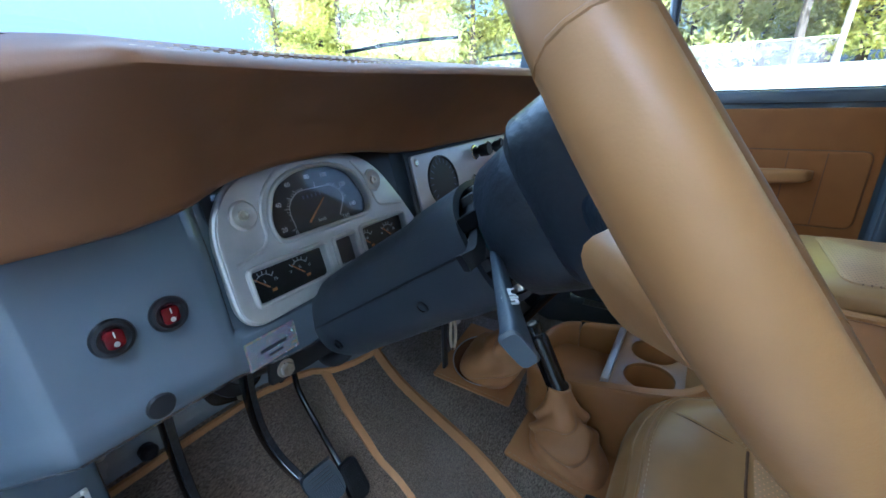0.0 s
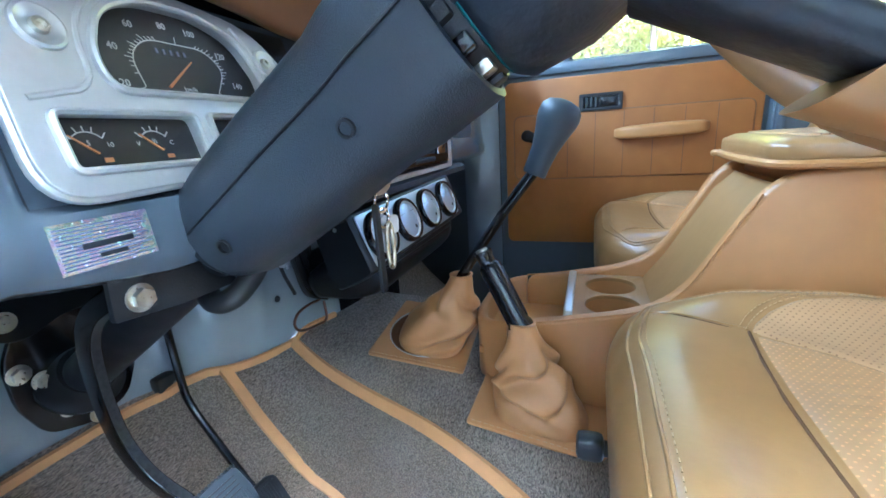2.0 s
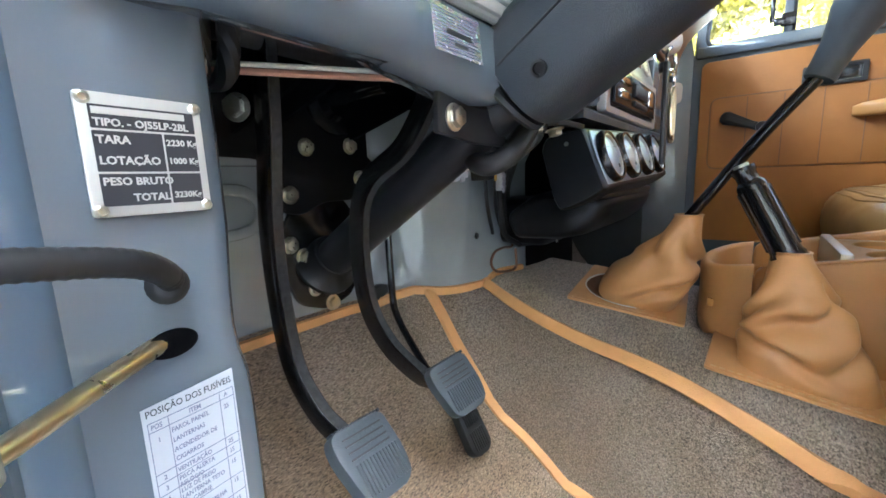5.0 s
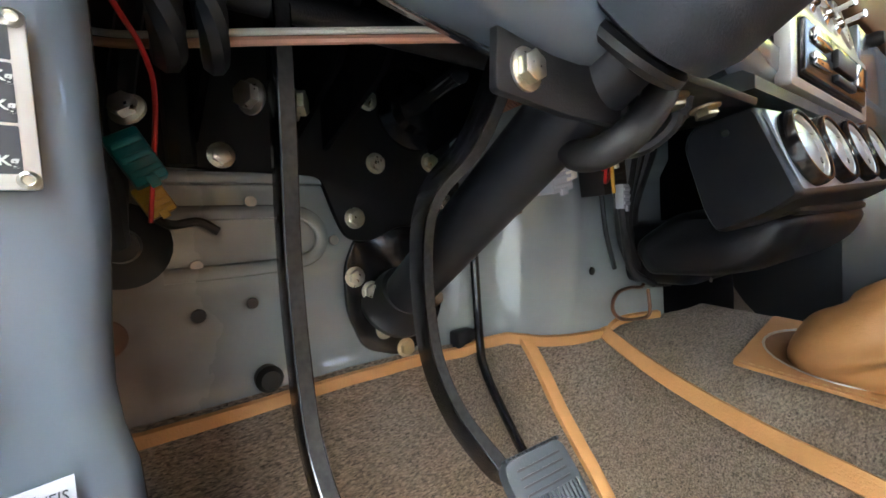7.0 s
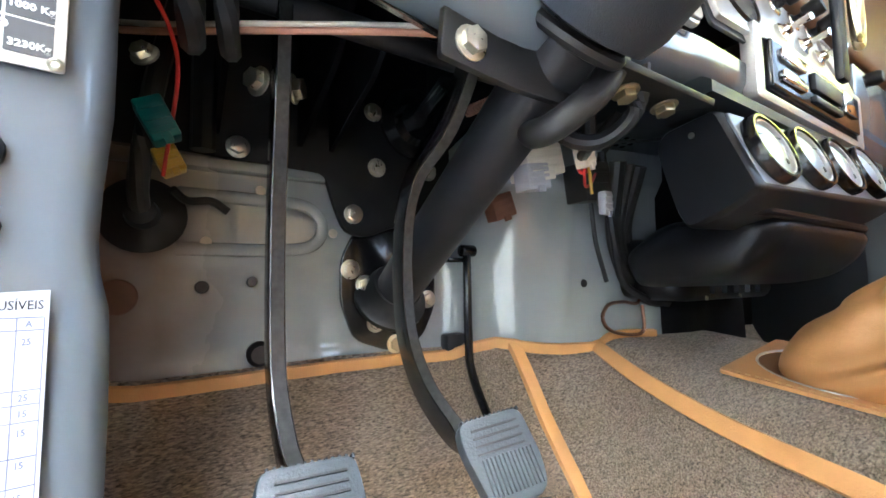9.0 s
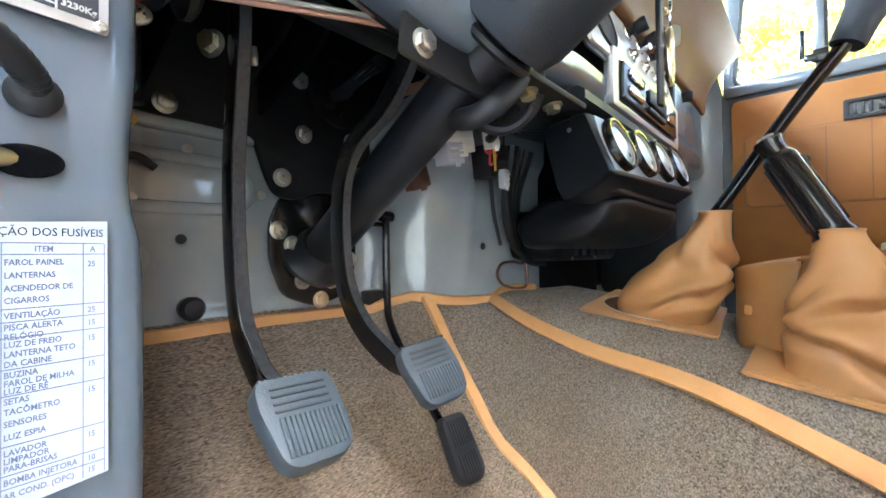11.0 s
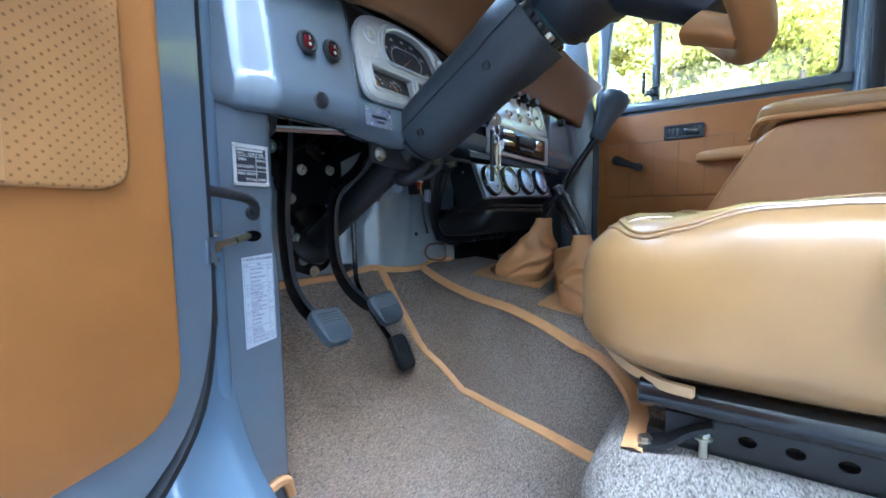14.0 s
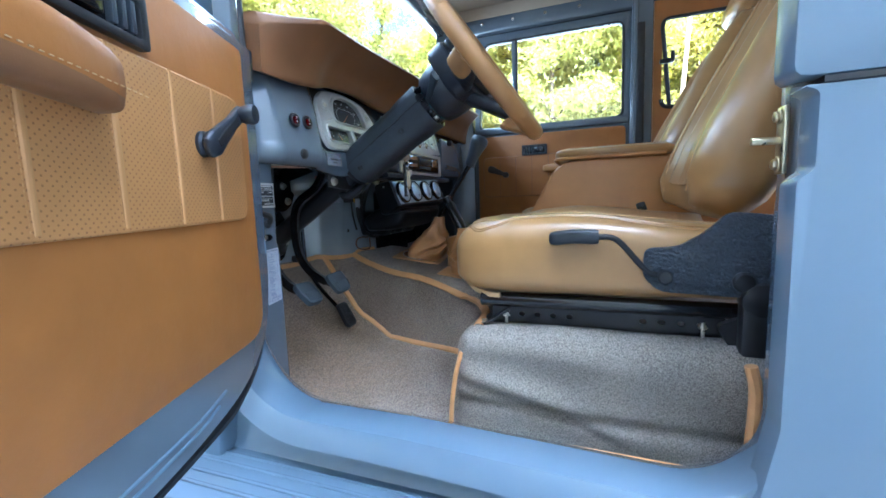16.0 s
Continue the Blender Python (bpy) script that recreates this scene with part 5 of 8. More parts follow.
part("cable", tube([(-0.455, 0.55, 0.449), (-0.43, 0.57, 0.440), (-0.40, 0.60, 0.438), (-0.39, 0.62, 0.446)], 0.0018, 5, 6), RUBBER, chassis)

# ---- steering column and wheel ----
AX = Vector((0.84, 0.0, 0.543)).normalized()
AN = Vector((-AX.z, 0, AX.x))
C0 = Vector((-0.2, 0.345, 0.507))
SM = axes_at(C0, (0, 1, 0), AN)
if SM.col[2].to_3d().dot(AX) < 0:
    SM = axes_at(C0, (0, -1, 0), AN)


def on_axis(s):
    return C0 + AX * s


col = thing("steering_column", on_axis(-0.1), "charcoal plastic steering column shroud with stalks and bare lock housing", "steering column")


def shroud_ring(s, w, h, e=2.6, drop=0.0):
    return [on_axis(s) + Vector((0, 1, 0)) * a + AN * (b - drop) for a, b in superring(36, e, w, h)]


part("shroud", loft([shroud_ring(-0.118, 0.040, 0.036), shroud_ring(-0.116, 0.045, 0.043), shroud_ring(-0.10, 0.048, 0.049), shroud_ring(-0.02, 0.050, 0.051), shroud_ring(0.055, 0.050, 0.051), shroud_ring(0.075, 0.053, 0.054), shroud_ring(0.128, 0.055, 0.055), shroud_ring(0.129, 0.050, 0.050), shroud_ring(0.10, 0.048, 0.048)]), CHARCOAL, col, "charcoal two-piece plastic shroud")
part("shroud_seam", tube([on_axis(s) + Vector((0, -w - 0.0005, 0)) + AN * 0.004 for s, w in ((-0.11, 0.0465), (-0.02, 0.050), (0.05, 0.050), (0.08, 0.0535), (0.127, 0.055))], 0.0011, 4, 6), BLACK, col)
for s, d in ((-0.085, -0.022), (0.052, -0.021)):
    c = on_axis(s) + AN * d + Vector((0, -0.0465, 0))
    part("screw_recess", lathe([(0.0062, 0.0006), (0.0062, 0.0028), (0.0042, 0.003), (0.004, 0.0), (0.0005, 0.0)], Matrix.Translation(c) @ frame_of((0, -1, -0.28)), 14), BLACK, col)
part("lock_housing", cyl(on_axis(0.118), on_axis(0.152), 0.046, seg=28, bevel=0.003), BLACK, col)
for k in range(9):
    a = radians(95 + 25 * k)
    q = on_axis(0.131) + (Vector((0, 1, 0)) * math.cos(a) + AN * math.sin(a)) * 0.044
    part("switch_contact", box(q, (0.014, 0.010, 0.012), 0.002, frame_of(AX)), (ZINC, BLACK, BLACK_GLOSS)[k % 3], col)
part("green_ring", lathe([(0.047, 0), (0.049, 0.001), (0.049, 0.003), (0.047, 0.004)], SM @ Matrix.Translation((0, 0, 0.140)), 32), BLUE_CONN, col)
part("steering_tube", cyl(on_axis(-0.475), on_axis(-0.1), 0.026, seg=32), SATIN, col, "satin black steering tube")
stalk = part("light_stalk", sweep([(-0.089, 0.322, 0.5745), (-0.073, 0.293, 0.5785), (-0.045, 0.242, 0.5845), (-0.014, 0.186, 0.5905), (-0.008, 0.175, 0.5905)],
             superring(18, 4, 0.0100, 0.0048), 5, AX, True, lambda k: (0.48 + 0.60 * k) * (1 if k < 0.96 else 0.82)), KNOB, col, "slate grey light stalk with white symbols")
sp, sq = Vector((-0.034, 0.222, 0.5866)), Vector((-0.014, 0.186, 0.5905))
SD = (sq - sp).normalized()
LM = axes_at(sp + Vector((0, 0, 0.0070)), SD, Vector((SD.y, -SD.x, 0)))
if LM.col[2].z < 0:
    LM = axes_at(sp + Vector((0, 0, 0.0070)), SD, Vector((-SD.y, SD.x, 0)))
part("lamp_symbol", join(slab(rect(0.0175, -0.0045, 0.0235, 0.0035, 0.002), 0.0006, LM, 0.0, [rect(0.019, -0.003, 0.0222, 0.002)]), slab(rect(0.0145, -0.0045, 0.0157, 0.0040), 0.0006, LM), slab(rect(0.0155, -0.0045, 0.018, -0.0037), 0.0006, LM), slab([(0.009, 0.0), (0.012, 0.0035), (0.012, -0.0035)], 0.0006, LM), slab([(0.006, 0.0), (0.003, 0.0035), (0.003, -0.0035)], 0.0006, LM), slab(rect(0.0055, -0.001, 0.0095, 0.001), 0.0006, LM)), MARK, stalk)
# no real slot: a near-black block paints the shade inside it
part("lever_slot_shade", box((-0.096, 0.3005, 0.602), (0.010, 0.012, 0.026), 0.002, frame_of(AX)), DARK, col, "slot in the shroud, its shade put into a near-black block")
part("hazard_lever", sweep([(-0.096, 0.304, 0.594), (-0.088, 0.290, 0.588), (-0.084, 0.279, 0.583), (-0.088, 0.270, 0.579)], [(-0.005, -0.005), (0.005, -0.005), (0.005, 0.005), (-0.005, 0.005)], 4, AX, True, lambda k: 0.7 + 0.6 * k), BLACK, col, "black hazard lever")
part("wiper_stalk", tube([on_axis(0.13) + Vector((0, 0.045, 0)), on_axis(0.14) + Vector((0, 0.1, 0.01)), on_axis(0.15) + Vector((0, 0.17, 0.02))], 0.006, 4, 8, (0, 0, 1), True, lambda k: 0.8 + 0.7 * k), BLACK, col)

wheel = thing("steering_wheel", on_axis(0.27), "steering wheel wrapped in tan leather with black spokes and hub pad", "steering wheel")
WM = SM @ Matrix.Translation((0, -0.0144, 0.2835)) @ Matrix.Rotation(radians(-1.5), 4, "X")
R = 0.1826


def rim_at(a, r=0.0178):
    return [WM @ Vector(((R + r * math.cos(b)) * math.cos(a), (R + r * math.cos(b)) * math.sin(a), r * math.sin(b))) for b in [2 * math.pi * j / 16 for j in range(16)]]


rim = bmesh.new()
rv = [[rim.verts.new(p) for p in rim_at(2 * math.pi * i / 96)] for i in range(96)]
for i in range(96):
    for j in range(16):
        rim.faces.new((rv[i][j], rv[(i + 1) % 96][j], rv[(i + 1) % 96][(j + 1) % 16], rv[i][(j + 1) % 16]))
rim_ob = part("rim", rim, RIM, wheel, "tan leather-wrapped rim", smooth=70)
for a in (-65, -120, 20, 160):
    ca = radians(a)
    part("wrap_seam", lathe([(0.0176, -0.0012), (0.0182, -0.0006), (0.0182, 0.0006), (0.0176, 0.0012)], WM @ Matrix.Translation((R * math.cos(ca), R * math.sin(ca), 0)) @ Matrix.Rotation(ca, 4, "Z") @ Matrix.Rotation(radians(90), 4, "X"), 18), RIM, rim_ob)


def hub_ring(s, w, h, e=3.0, off=0.0):
    return [on_axis(s) + Vector((0, 1, 0)) * a + AN * (b + off) for a, b in superring(32, e, w, h)]


part("hub_boss", loft([hub_ring(0.142, 0.050, 0.050, 2.2), hub_ring(0.150, 0.058, 0.058, 2.2), hub_ring(0.185, 0.064, 0.064, 2.4), hub_ring(0.205, 0.060, 0.062, 3)]), VINYL, wheel, "black grained hub boss")
part("hub_pad", loft([hub_ring(0.196, 0.072, 0.058, 4.5, 0.006), hub_ring(0.204, 0.078, 0.064, 4.5, 0.006), hub_ring(0.236, 0.080, 0.066, 4.5, 0.006), hub_ring(0.242, 0.076, 0.062, 4.5, 0.006)]), VINYL, wheel, "black grained hub pad")
part("horn_pad", loft([hub_ring(0.244, 0.072, 0.058, 4.5, 0.006), hub_ring(0.250, 0.076, 0.062, 4.5, 0.006), hub_ring(0.268, 0.072, 0.058, 4.5, 0.006), hub_ring(0.272, 0.064, 0.05, 4.5, 0.006)]), VINYL, wheel, "black grained horn pad")


def spoke(a, r0, r1, w0, w1, rise):
    ca = radians(a)
    d, side = Vector((math.cos(ca), math.sin(ca), 0)), Vector((-math.sin(ca), math.cos(ca), 0))
    rings = []
    for k in range(9):
        t = k / 8
        rr, w, h = r0 + (r1 - r0) * t, w0 + (w1 - w0) * t, 0.017 - 0.003 * t
        z = (-0.050 * (1 - t) - 0.012) * rise
        rings.append([WM @ (d * rr + side * p + Vector((0, 0, z + q))) for p, q in superring(20, 3, w, h)])
    return loft(rings)


for a, nm in ((188, 1), (-8, 1), (-94, 1)):
    sk = part("spoke", spoke(a, 0.045, 0.138, 0.034, 0.027, nm), VINYL, wheel, "black vinyl-covered spoke")
    part("spoke_root", spoke(a, 0.136, 0.180, 0.0272, 0.019, 0.55), RIM, sk, "tan leather collar with cross stitching")
    ca = radians(a)
    d, side = Vector((math.cos(ca), math.sin(ca), 0)), Vector((-math.sin(ca), math.cos(ca), 0))
    for q in (-1, 1):
        stitches([WM @ (d * (0.141 + 0.005 * math.sin(2 * k)) + side * (0.006 * k - 0.018) + Vector((0, 0, q * 0.0158 - 0.006))) for k in range(7)], sk, r=0.0012)

# ---- keys ----
keys = thing("key_bunch", (-0.2, 0.43, 0.40), "car keys on rings with a black strap hanging from the ignition", "keys")
K0 = Vector((-0.196, 0.412, 0.474))
part("ignition_barrel", cyl(K0 + Vector((-0.03, -0.02, 0.02)), K0 + Vector((0, 0, 0.0)), 0.013, seg=18, bevel=0.002), BLACK, keys)
part("key_head", slab(ellipse(0, 0, 0.013, 0.011, 18), 0.003, axes_at(K0 + Vector((0.004, 0.0, -0.002)), (0.5, 0.8, 0), (0.1, 0, 1)), 0.001, [ellipse(0, 0.004, 0.003, 0.003, 10)]), STEEL, keys)
for dz, r0 in ((-0.018, 0.011), (-0.034, 0.009)):
    part("split_ring", tube([K0 + Vector((0.006 + 0.002 * math.sin(a), r0 * math.sin(a) * 0.8, dz + r0 * math.cos(a))) for a in [2 * math.pi * k / 12 for k in range(13)]], 0.0014, 3, 6), CHROME, keys)
part("snap_hook", tube([K0 + Vector((0.008, 0.006 + 0.006 * math.sin(a), -0.062 + 0.022 * math.cos(a))) for a in [2 * math.pi * k / 14 for k in range(15)]], 0.0022, 3, 8), BRASS, keys)
part("strap", box(K0 + Vector((0.004, -0.008, -0.062)), (0.004, 0.010, 0.085), 0.0015), BLACK, keys, "black leather strap")
part("second_key", slab(round_poly([(-0.008, -0.002), (0.008, -0.002), (0.009, 0.016), (-0.009, 0.016)], 0.005), 0.002, axes_at(K0 + Vector((0.006, 0.012, -0.05)), (0.7, 0.6, 0), (0.1, 0.1, 1))), STEEL, keys)
from mathutils.bvhtree import BVHTree


# ---- seats ----
def seat(cy):
    """Bucket seat: cushion and reclined back in tan leather with ribbed, perforated inserts."""
    st = thing("bucket_seat", (0.25, cy, 0.125), "tan leather bucket seat with perforated inserts and pale stitching", "seat", "front seats")

    def cushion_ring(x, grow=0.0):
        t = (x - 0.0) / 0.49
        half = lerp_table(x, (0.0, 0.004, 0.012, 0.024, 0.04, 0.06, 0.085, 0.11, 0.2), (0.13, 0.155, 0.178, 0.197, 0.213, 0.225, 0.233, 0.236, 0.236)) + grow
        top = lerp_table(x, (0.0, 0.004, 0.012, 0.024, 0.04, 0.06, 0.08, 0.13, 0.2, 0.26, 0.33, 0.42, 0.49), (0.284, 0.297, 0.309, 0.318, 0.326, 0.332, 0.338, 0.353, 0.359, 0.356, 0.346, 0.334, 0.33)) + grow
        bot = lerp_table(x, (0.0, 0.004, 0.012, 0.024, 0.05, 0.08, 0.2, 0.49), (0.236, 0.218, 0.205, 0.196, 0.188, 0.184, 0.182, 0.188)) - grow
        c, h = (top + bot) / 2, (top - bot) / 2
        out = []
        for a, b in superring(88, 3.6, half, h):
            z = c + (b if b > 0 else -h * (-b / h) ** 0.45)
            if b > 0:
                z -= 0.044 * math.exp(-(a / 0.172) ** 6) * smoothstep(0.03, 0.13, x)
                z += 0.0055 * math.exp(-(a / 0.150) ** 8) * (smoothstep(0.05, 0.10, x) - smoothstep(0.118, 0.130, x))
            side = 0.012 * (1 - (b / h) ** 2) * (1 if abs(a) > 0.6 * half else 0)
            out.append(Vector((x, cy + a + math.copysign(side, a), z)))
        return out

    xs = [0.0, 0.004, 0.012, 0.024, 0.04, 0.06, 0.085, 0.10, 0.112, 0.118, 0.122, 0.126, 0.130, 0.14, 0.16, 0.18, 0.22, 0.27, 0.32, 0.37, 0.42, 0.46, 0.485, 0.495]
    cushion = wobble(wobble(loft([cushion_ring(x) for x in xs]), 0.003, 9), 0.0018, 26, 3.0)
    hull = BVHTree.FromBMesh(cushion)
    heart = Vector((0.25, cy, 0.26))

    def on_hull(pts, lift):
        """The points laid onto the cushion's skin."""
        out = []
        for p in smooth_path(pts, 4):
            at, n = hull.find_nearest(p)[:2]
            out.append(at + n * (lift if n.dot(at - heart) > 0 else -lift))
        return out

    part("cushion", cushion, SEAT, st, "plump tan leather cushion", smooth=70)

    def top_at(x, y, lift=0.0015):
        at = hull.ray_cast(Vector((x, y, 1.0)), Vector((0, 0, -1)))[0]
        return at + Vector((0, 0, lift))

    # fluted centre insert, sewn in below the bolsters
    def dip(q, w=0.006):
        return min(1.0, max(0.0, q) / w) ** 0.5

    def half_insert(x):
        return lerp_table(x, (0.126, 0.175, 0.21, 0.27, 0.45), (0.140, 0.112, 0.085, 0.068, 0.064))

    rows = []
    for i in range(40):
        x = 0.126 + 0.321 * i / 39
        hw = half_insert(x)
        row = []
        for j in range(109):
            y = cy - hw - 0.001 + 2 * (hw + 0.001) * j / 108
            rib = abs(math.sin((y - cy) * math.pi / 0.0135)) ** 0.6
            e = min(dip(hw + 0.001 - abs(y - cy)), dip(x - 0.126 + 0.0005))
            row.append(top_at(x, y, -0.004 + 0.0055 * e + 0.0010 * rib * e * smoothstep(0.140, 0.150, x)))
        rows.append(row)
    part("seat_insert", rows_mesh(rows), SEAT_RIB, st, "fluted perforated leather insert", smooth=60)
    part("insert_seam", tube([top_at(0.1258 - 0.006 * (1 - (q / 0.140) ** 2), cy + q, -0.0004) for q in (-0.140, -0.10, -0.05, 0.0, 0.05, 0.10, 0.140)], 0.0017, 5, 6), SEAM, st, "dark sewn seam")
    # punched panels between the insert and a stitched arc
    ARC = ((0.126, 0.139), (0.136, 0.155), (0.153, 0.172), (0.180, 0.187), (0.22, 0.195), (0.30, 0.199), (0.447, 0.199))
    for s in (-1, 1):
        rows = []
        for i in range(40):
            x = 0.126 + 0.321 * i / 39
            ye = lerp_table(x, [q[0] for q in ARC], [q[1] for q in ARC])
            row = []
            for j in range(25):
                hw = half_insert(x)
                y = hw + (ye - hw) * j / 24
                e = min(dip(y - hw + 0.0005), dip(ye - y + 0.0008))
                row.append(top_at(x, cy + s * y, -0.002 + 0.0042 * e))
            rows.append(row)
        part("bolster_panel", rows_mesh(rows), SEAT_PERF, st, "punched leather bolster panel", smooth=60)
        for d in (0.004, 0.010):
            stitches([top_at(max(0.120, x - d * 0.6), cy + s * (y + d * 0.8), 0.0008) for x, y in ARC], st, r=0.0005, length=0.0028, gap=0.0022)
        part("panel_seam", tube([top_at(0.126, cy + s * 0.140, -0.0008), top_at(0.095, cy + s * 0.148, -0.0003), top_at(0.062, cy + s * 0.158, -0.0003), top_at(0.036, cy + s * 0.168, -0.0005)], 0.0009, 5, 6), SEAM, st, "dark sewn seam")
        part("seam_roll", tube([top_at(0.126, cy + s * 0.144, -0.0006), top_at(0.095, cy + s * 0.1515, -0.0002), top_at(0.062, cy + s * 0.1615, -0.0002), top_at(0.038, cy + s * 0.171, -0.0006)], 0.0016, 5, 6), SEAT, st)
    welts = []
    for dz, grow in ((0.0, 0.001), (-0.010, 0.0012)):
        welt = []
        for x in (0.44, 0.36, 0.28, 0.2, 0.14, 0.09, 0.055):
            r = [p for p in cushion_ring(x, grow) if p.y < cy and p.z > 0.25]
            welt.append(max(r, key=lambda p: -(p.y - cy) * 0.75 + p.z * 1.5) + Vector((0, 0, dz)))
        mirror = [Vector((p.x, 2 * cy - p.y, p.z)) for p in reversed(welt)]
        fx, fz = {0.0: (0.027, 0.3218), -0.010: (0.015, 0.3145)}[dz]
        mid = [Vector((fx, cy + q, fz)) for q in (-0.12, -0.06, 0.0, 0.06, 0.12)]
        welts.append(welt + mid + mirror)
        part("welt", tube(on_hull(welts[-1], 0.0002), 0.0017, 4, 8), SEAT, st, "narrow rolled leather welt")
    stitches(on_hull([a + (a - b) * 0.45 for a, b in zip(*welts)], 0.0004), st, r=0.0005, length=0.0024, gap=0.0022)
    part("cushion_liner", sweep([(0.030, cy - 0.180, 0.204), (0.052, cy - 0.204, 0.195), (0.080, cy - 0.222, 0.190), (0.105, cy - 0.230, 0.190)], [(-0.003, -0.003), (0.003, -0.004), (0.003, 0.004), (-0.003, 0.004)], 5), THREAD, st, "pale underside edge")

    # reclined back
    lean = radians(24)
    bu, bf = Vector((math.sin(lean), 0, math.cos(lean))), Vector((-math.cos(lean), 0, math.sin(lean)))
    b0 = Vector((0.445, cy, 0.33))

    def back_ring(h, grow=0.0):
        w = lerp_table(h, (0.0, 0.04, 0.2, 0.4, 0.52, 0.6, 0.63), (0.17, 0.215, 0.238, 0.225, 0.19, 0.15, 0.11)) + grow
        d = lerp_table(h, (0.0, 0.04, 0.12, 0.3, 0.5, 0.6, 0.63), (0.05, 0.072, 0.078, 0.07, 0.055, 0.042, 0.02)) + grow
        out = []
        for a, b in superring(56, 3.2, w, d):
            dish = -0.045 * math.exp(-(a / 0.12) ** 4) * (1 if b > 0 else 0)
            out.append(b0 + bu * h + Vector((0, a, 0)) + bf * (b + dish))
        return out

    hs = [0.0, 0.008, 0.02, 0.045, 0.08, 0.13, 0.19, 0.26, 0.33, 0.4, 0.46, 0.52, 0.56, 0.6, 0.62, 0.63]
    part("backrest", wobble(loft([back_ring(h) for h in hs]), 0.0025, 12, 3), SEAT, st, "tan leather backrest with side bolsters", smooth=70)
    for s in (-1, 1):
        line = []
        for h in (0.02, 0.08, 0.16, 0.26, 0.36, 0.46, 0.54):
            r = [p for p in back_ring(h, 0.0008) if (p.y - cy) * s > 0 and (p - b0 - bu * h).dot(bf) > 0]
            r.sort(key=lambda p: abs(abs(p.y - cy) - 0.135))
            line.append(r[0] * 0.6 + r[1] * 0.4)
        part("bolster_seam", tube(line, 0.0022, 5, 6), PIPING, st)
        stitches([p + bf * 0.001 + Vector((0, 0.007 * s, 0)) for p in line], st)
    rows = []
    for i in range(44):
        h = 0.04 + 0.5 * i / 43
        r = sorted([p for p in back_ring(h) if (p - b0 - bu * h).dot(bf) > 0], key=lambda p: p.y)
        ys_, xs_, zs_ = [p.y for p in r], [p.x for p in r], [p.z for p in r]
        rows.append([Vector((lerp_table(y, ys_, xs_), y, lerp_table(y, ys_, zs_))) + bf * (-0.004 + 0.007 * dip(0.115 - abs(y - cy), 0.012)) for y in [cy - 0.115 + 0.23 * j / 40 for j in range(41)]])
    part("back_insert", rows_mesh(rows), SEAT, st, "smooth leather centre panel", smooth=60)
    hr = b0 + bu * 0.70 + bf * 0.005
    part("headrest", wobble(loft([[hr + bu * k + Vector((0, a, 0)) + bf * b for a, b in superring(36, 3.2, 0.125 * q, 0.045 * q)] for k, q in ((-0.075, 0.5), (-0.07, 0.78), (-0.055, 0.93), (0.0, 1), (0.05, 0.95), (0.07, 0.8), (0.078, 0.5))]), 0.002, 15), SEAT, st, "tan leather headrest", smooth=70)
    for s in (-0.05, 0.05):
        part("headrest_post", cyl(b0 + bu * 0.58 + Vector((0, s, 0)), b0 + bu * 0.65 + Vector((0, s, 0)), 0.006, seg=10), CHROME, st)

    # rails, crossbars and recliner
    for ry in (cy - 0.215, cy + 0.2):
        part("slide_tube", cyl((0.066, ry, 0.179), (0.475, ry, 0.179), 0.0128, seg=18, bevel=0.002), BLACK_GLOSS, st, "black slide tube")
        holes = [ellipse(0.14 + 0.028 * k + (0.09 if k > 3 else 0), 0.151, 0.006, 0.0045, 10) for k in range(8)]
        part("slotted_rail", slab(rect(0.085, 0.138, 0.46, 0.164, 0.004), 0.004, axes_at((0, ry + 0.012, 0), (1, 0, 0), (0, 0, 1)), 0.0, holes), BLACK, st, "black rail with punched slots")
        part("rail_foot", sweep([(0.118, ry + 0.006, 0.160), (0.100, ry + 0.005, 0.150), (0.083, ry + 0.002, 0.137), (0.066, ry, 0.1315)], [(-0.011, -0.002), (0.011, -0.002), (0.011, 0.002), (-0.011, 0.002)], 5), BLACK, st)
        bolt("foot_bolt", (0.072, ry, 0.1335), (-0.2, 0, 1), st, 0.0055, 0.004)
        part("rail_foot", box((0.27, ry + 0.022, 0.136), (0.4, 0.02, 0.012), 0.002), BLACK, st)
        for bx in (0.112, 0.428):
            part("rail_stud", cyl((bx, ry + 0.004, 0.132), (bx, ry + 0.004, 0.156), 0.003, seg=12), ZINC, st)
            bolt("rail_nut", (bx, ry + 0.004, 0.147), (0, 0, 1), st, 0.005, 0.004)
    part("seat_pan", box((0.27, cy, 0.198), (0.38, 0.38, 0.012), 0.004), BLACK, st)
    plate = round_poly([(0.338, 0.280), (0.384, 0.283), (0.416, 0.302), (0.448, 0.334), (0.53, 0.325), (0.53, 0.205), (0.36, 0.212), (0.336, 0.235)], 0.012, 4)
    rp = part("recliner_plate", slab(plate, 0.010, axes_at((0, cy - 0.242, 0), (1, 0, 0), (0, 0, 1)), 0.003), CRACKLE, st, "black crackle-finished recliner plate")
    for px, pz, pr in ((0.367, 0.236, 0.011), (0.468, 0.232, 0.015)):
        part("pivot_cap", lathe([(pr, 0), (pr, 0.004), (pr * 0.8, 0.008), (0.0005, 0.0095)], axes_at((px, cy - 0.252, pz), (1, 0, 0), (0, 0, 1)), 20), BLACK, rp)
    part("recliner_motor", join(cyl((0.49, cy - 0.262, 0.205), (0.49, cy - 0.235, 0.205), 0.026, seg=22, bevel=0.004), box((0.49, cy - 0.248, 0.165), (0.05, 0.028, 0.09), 0.008)), BLACK, st)
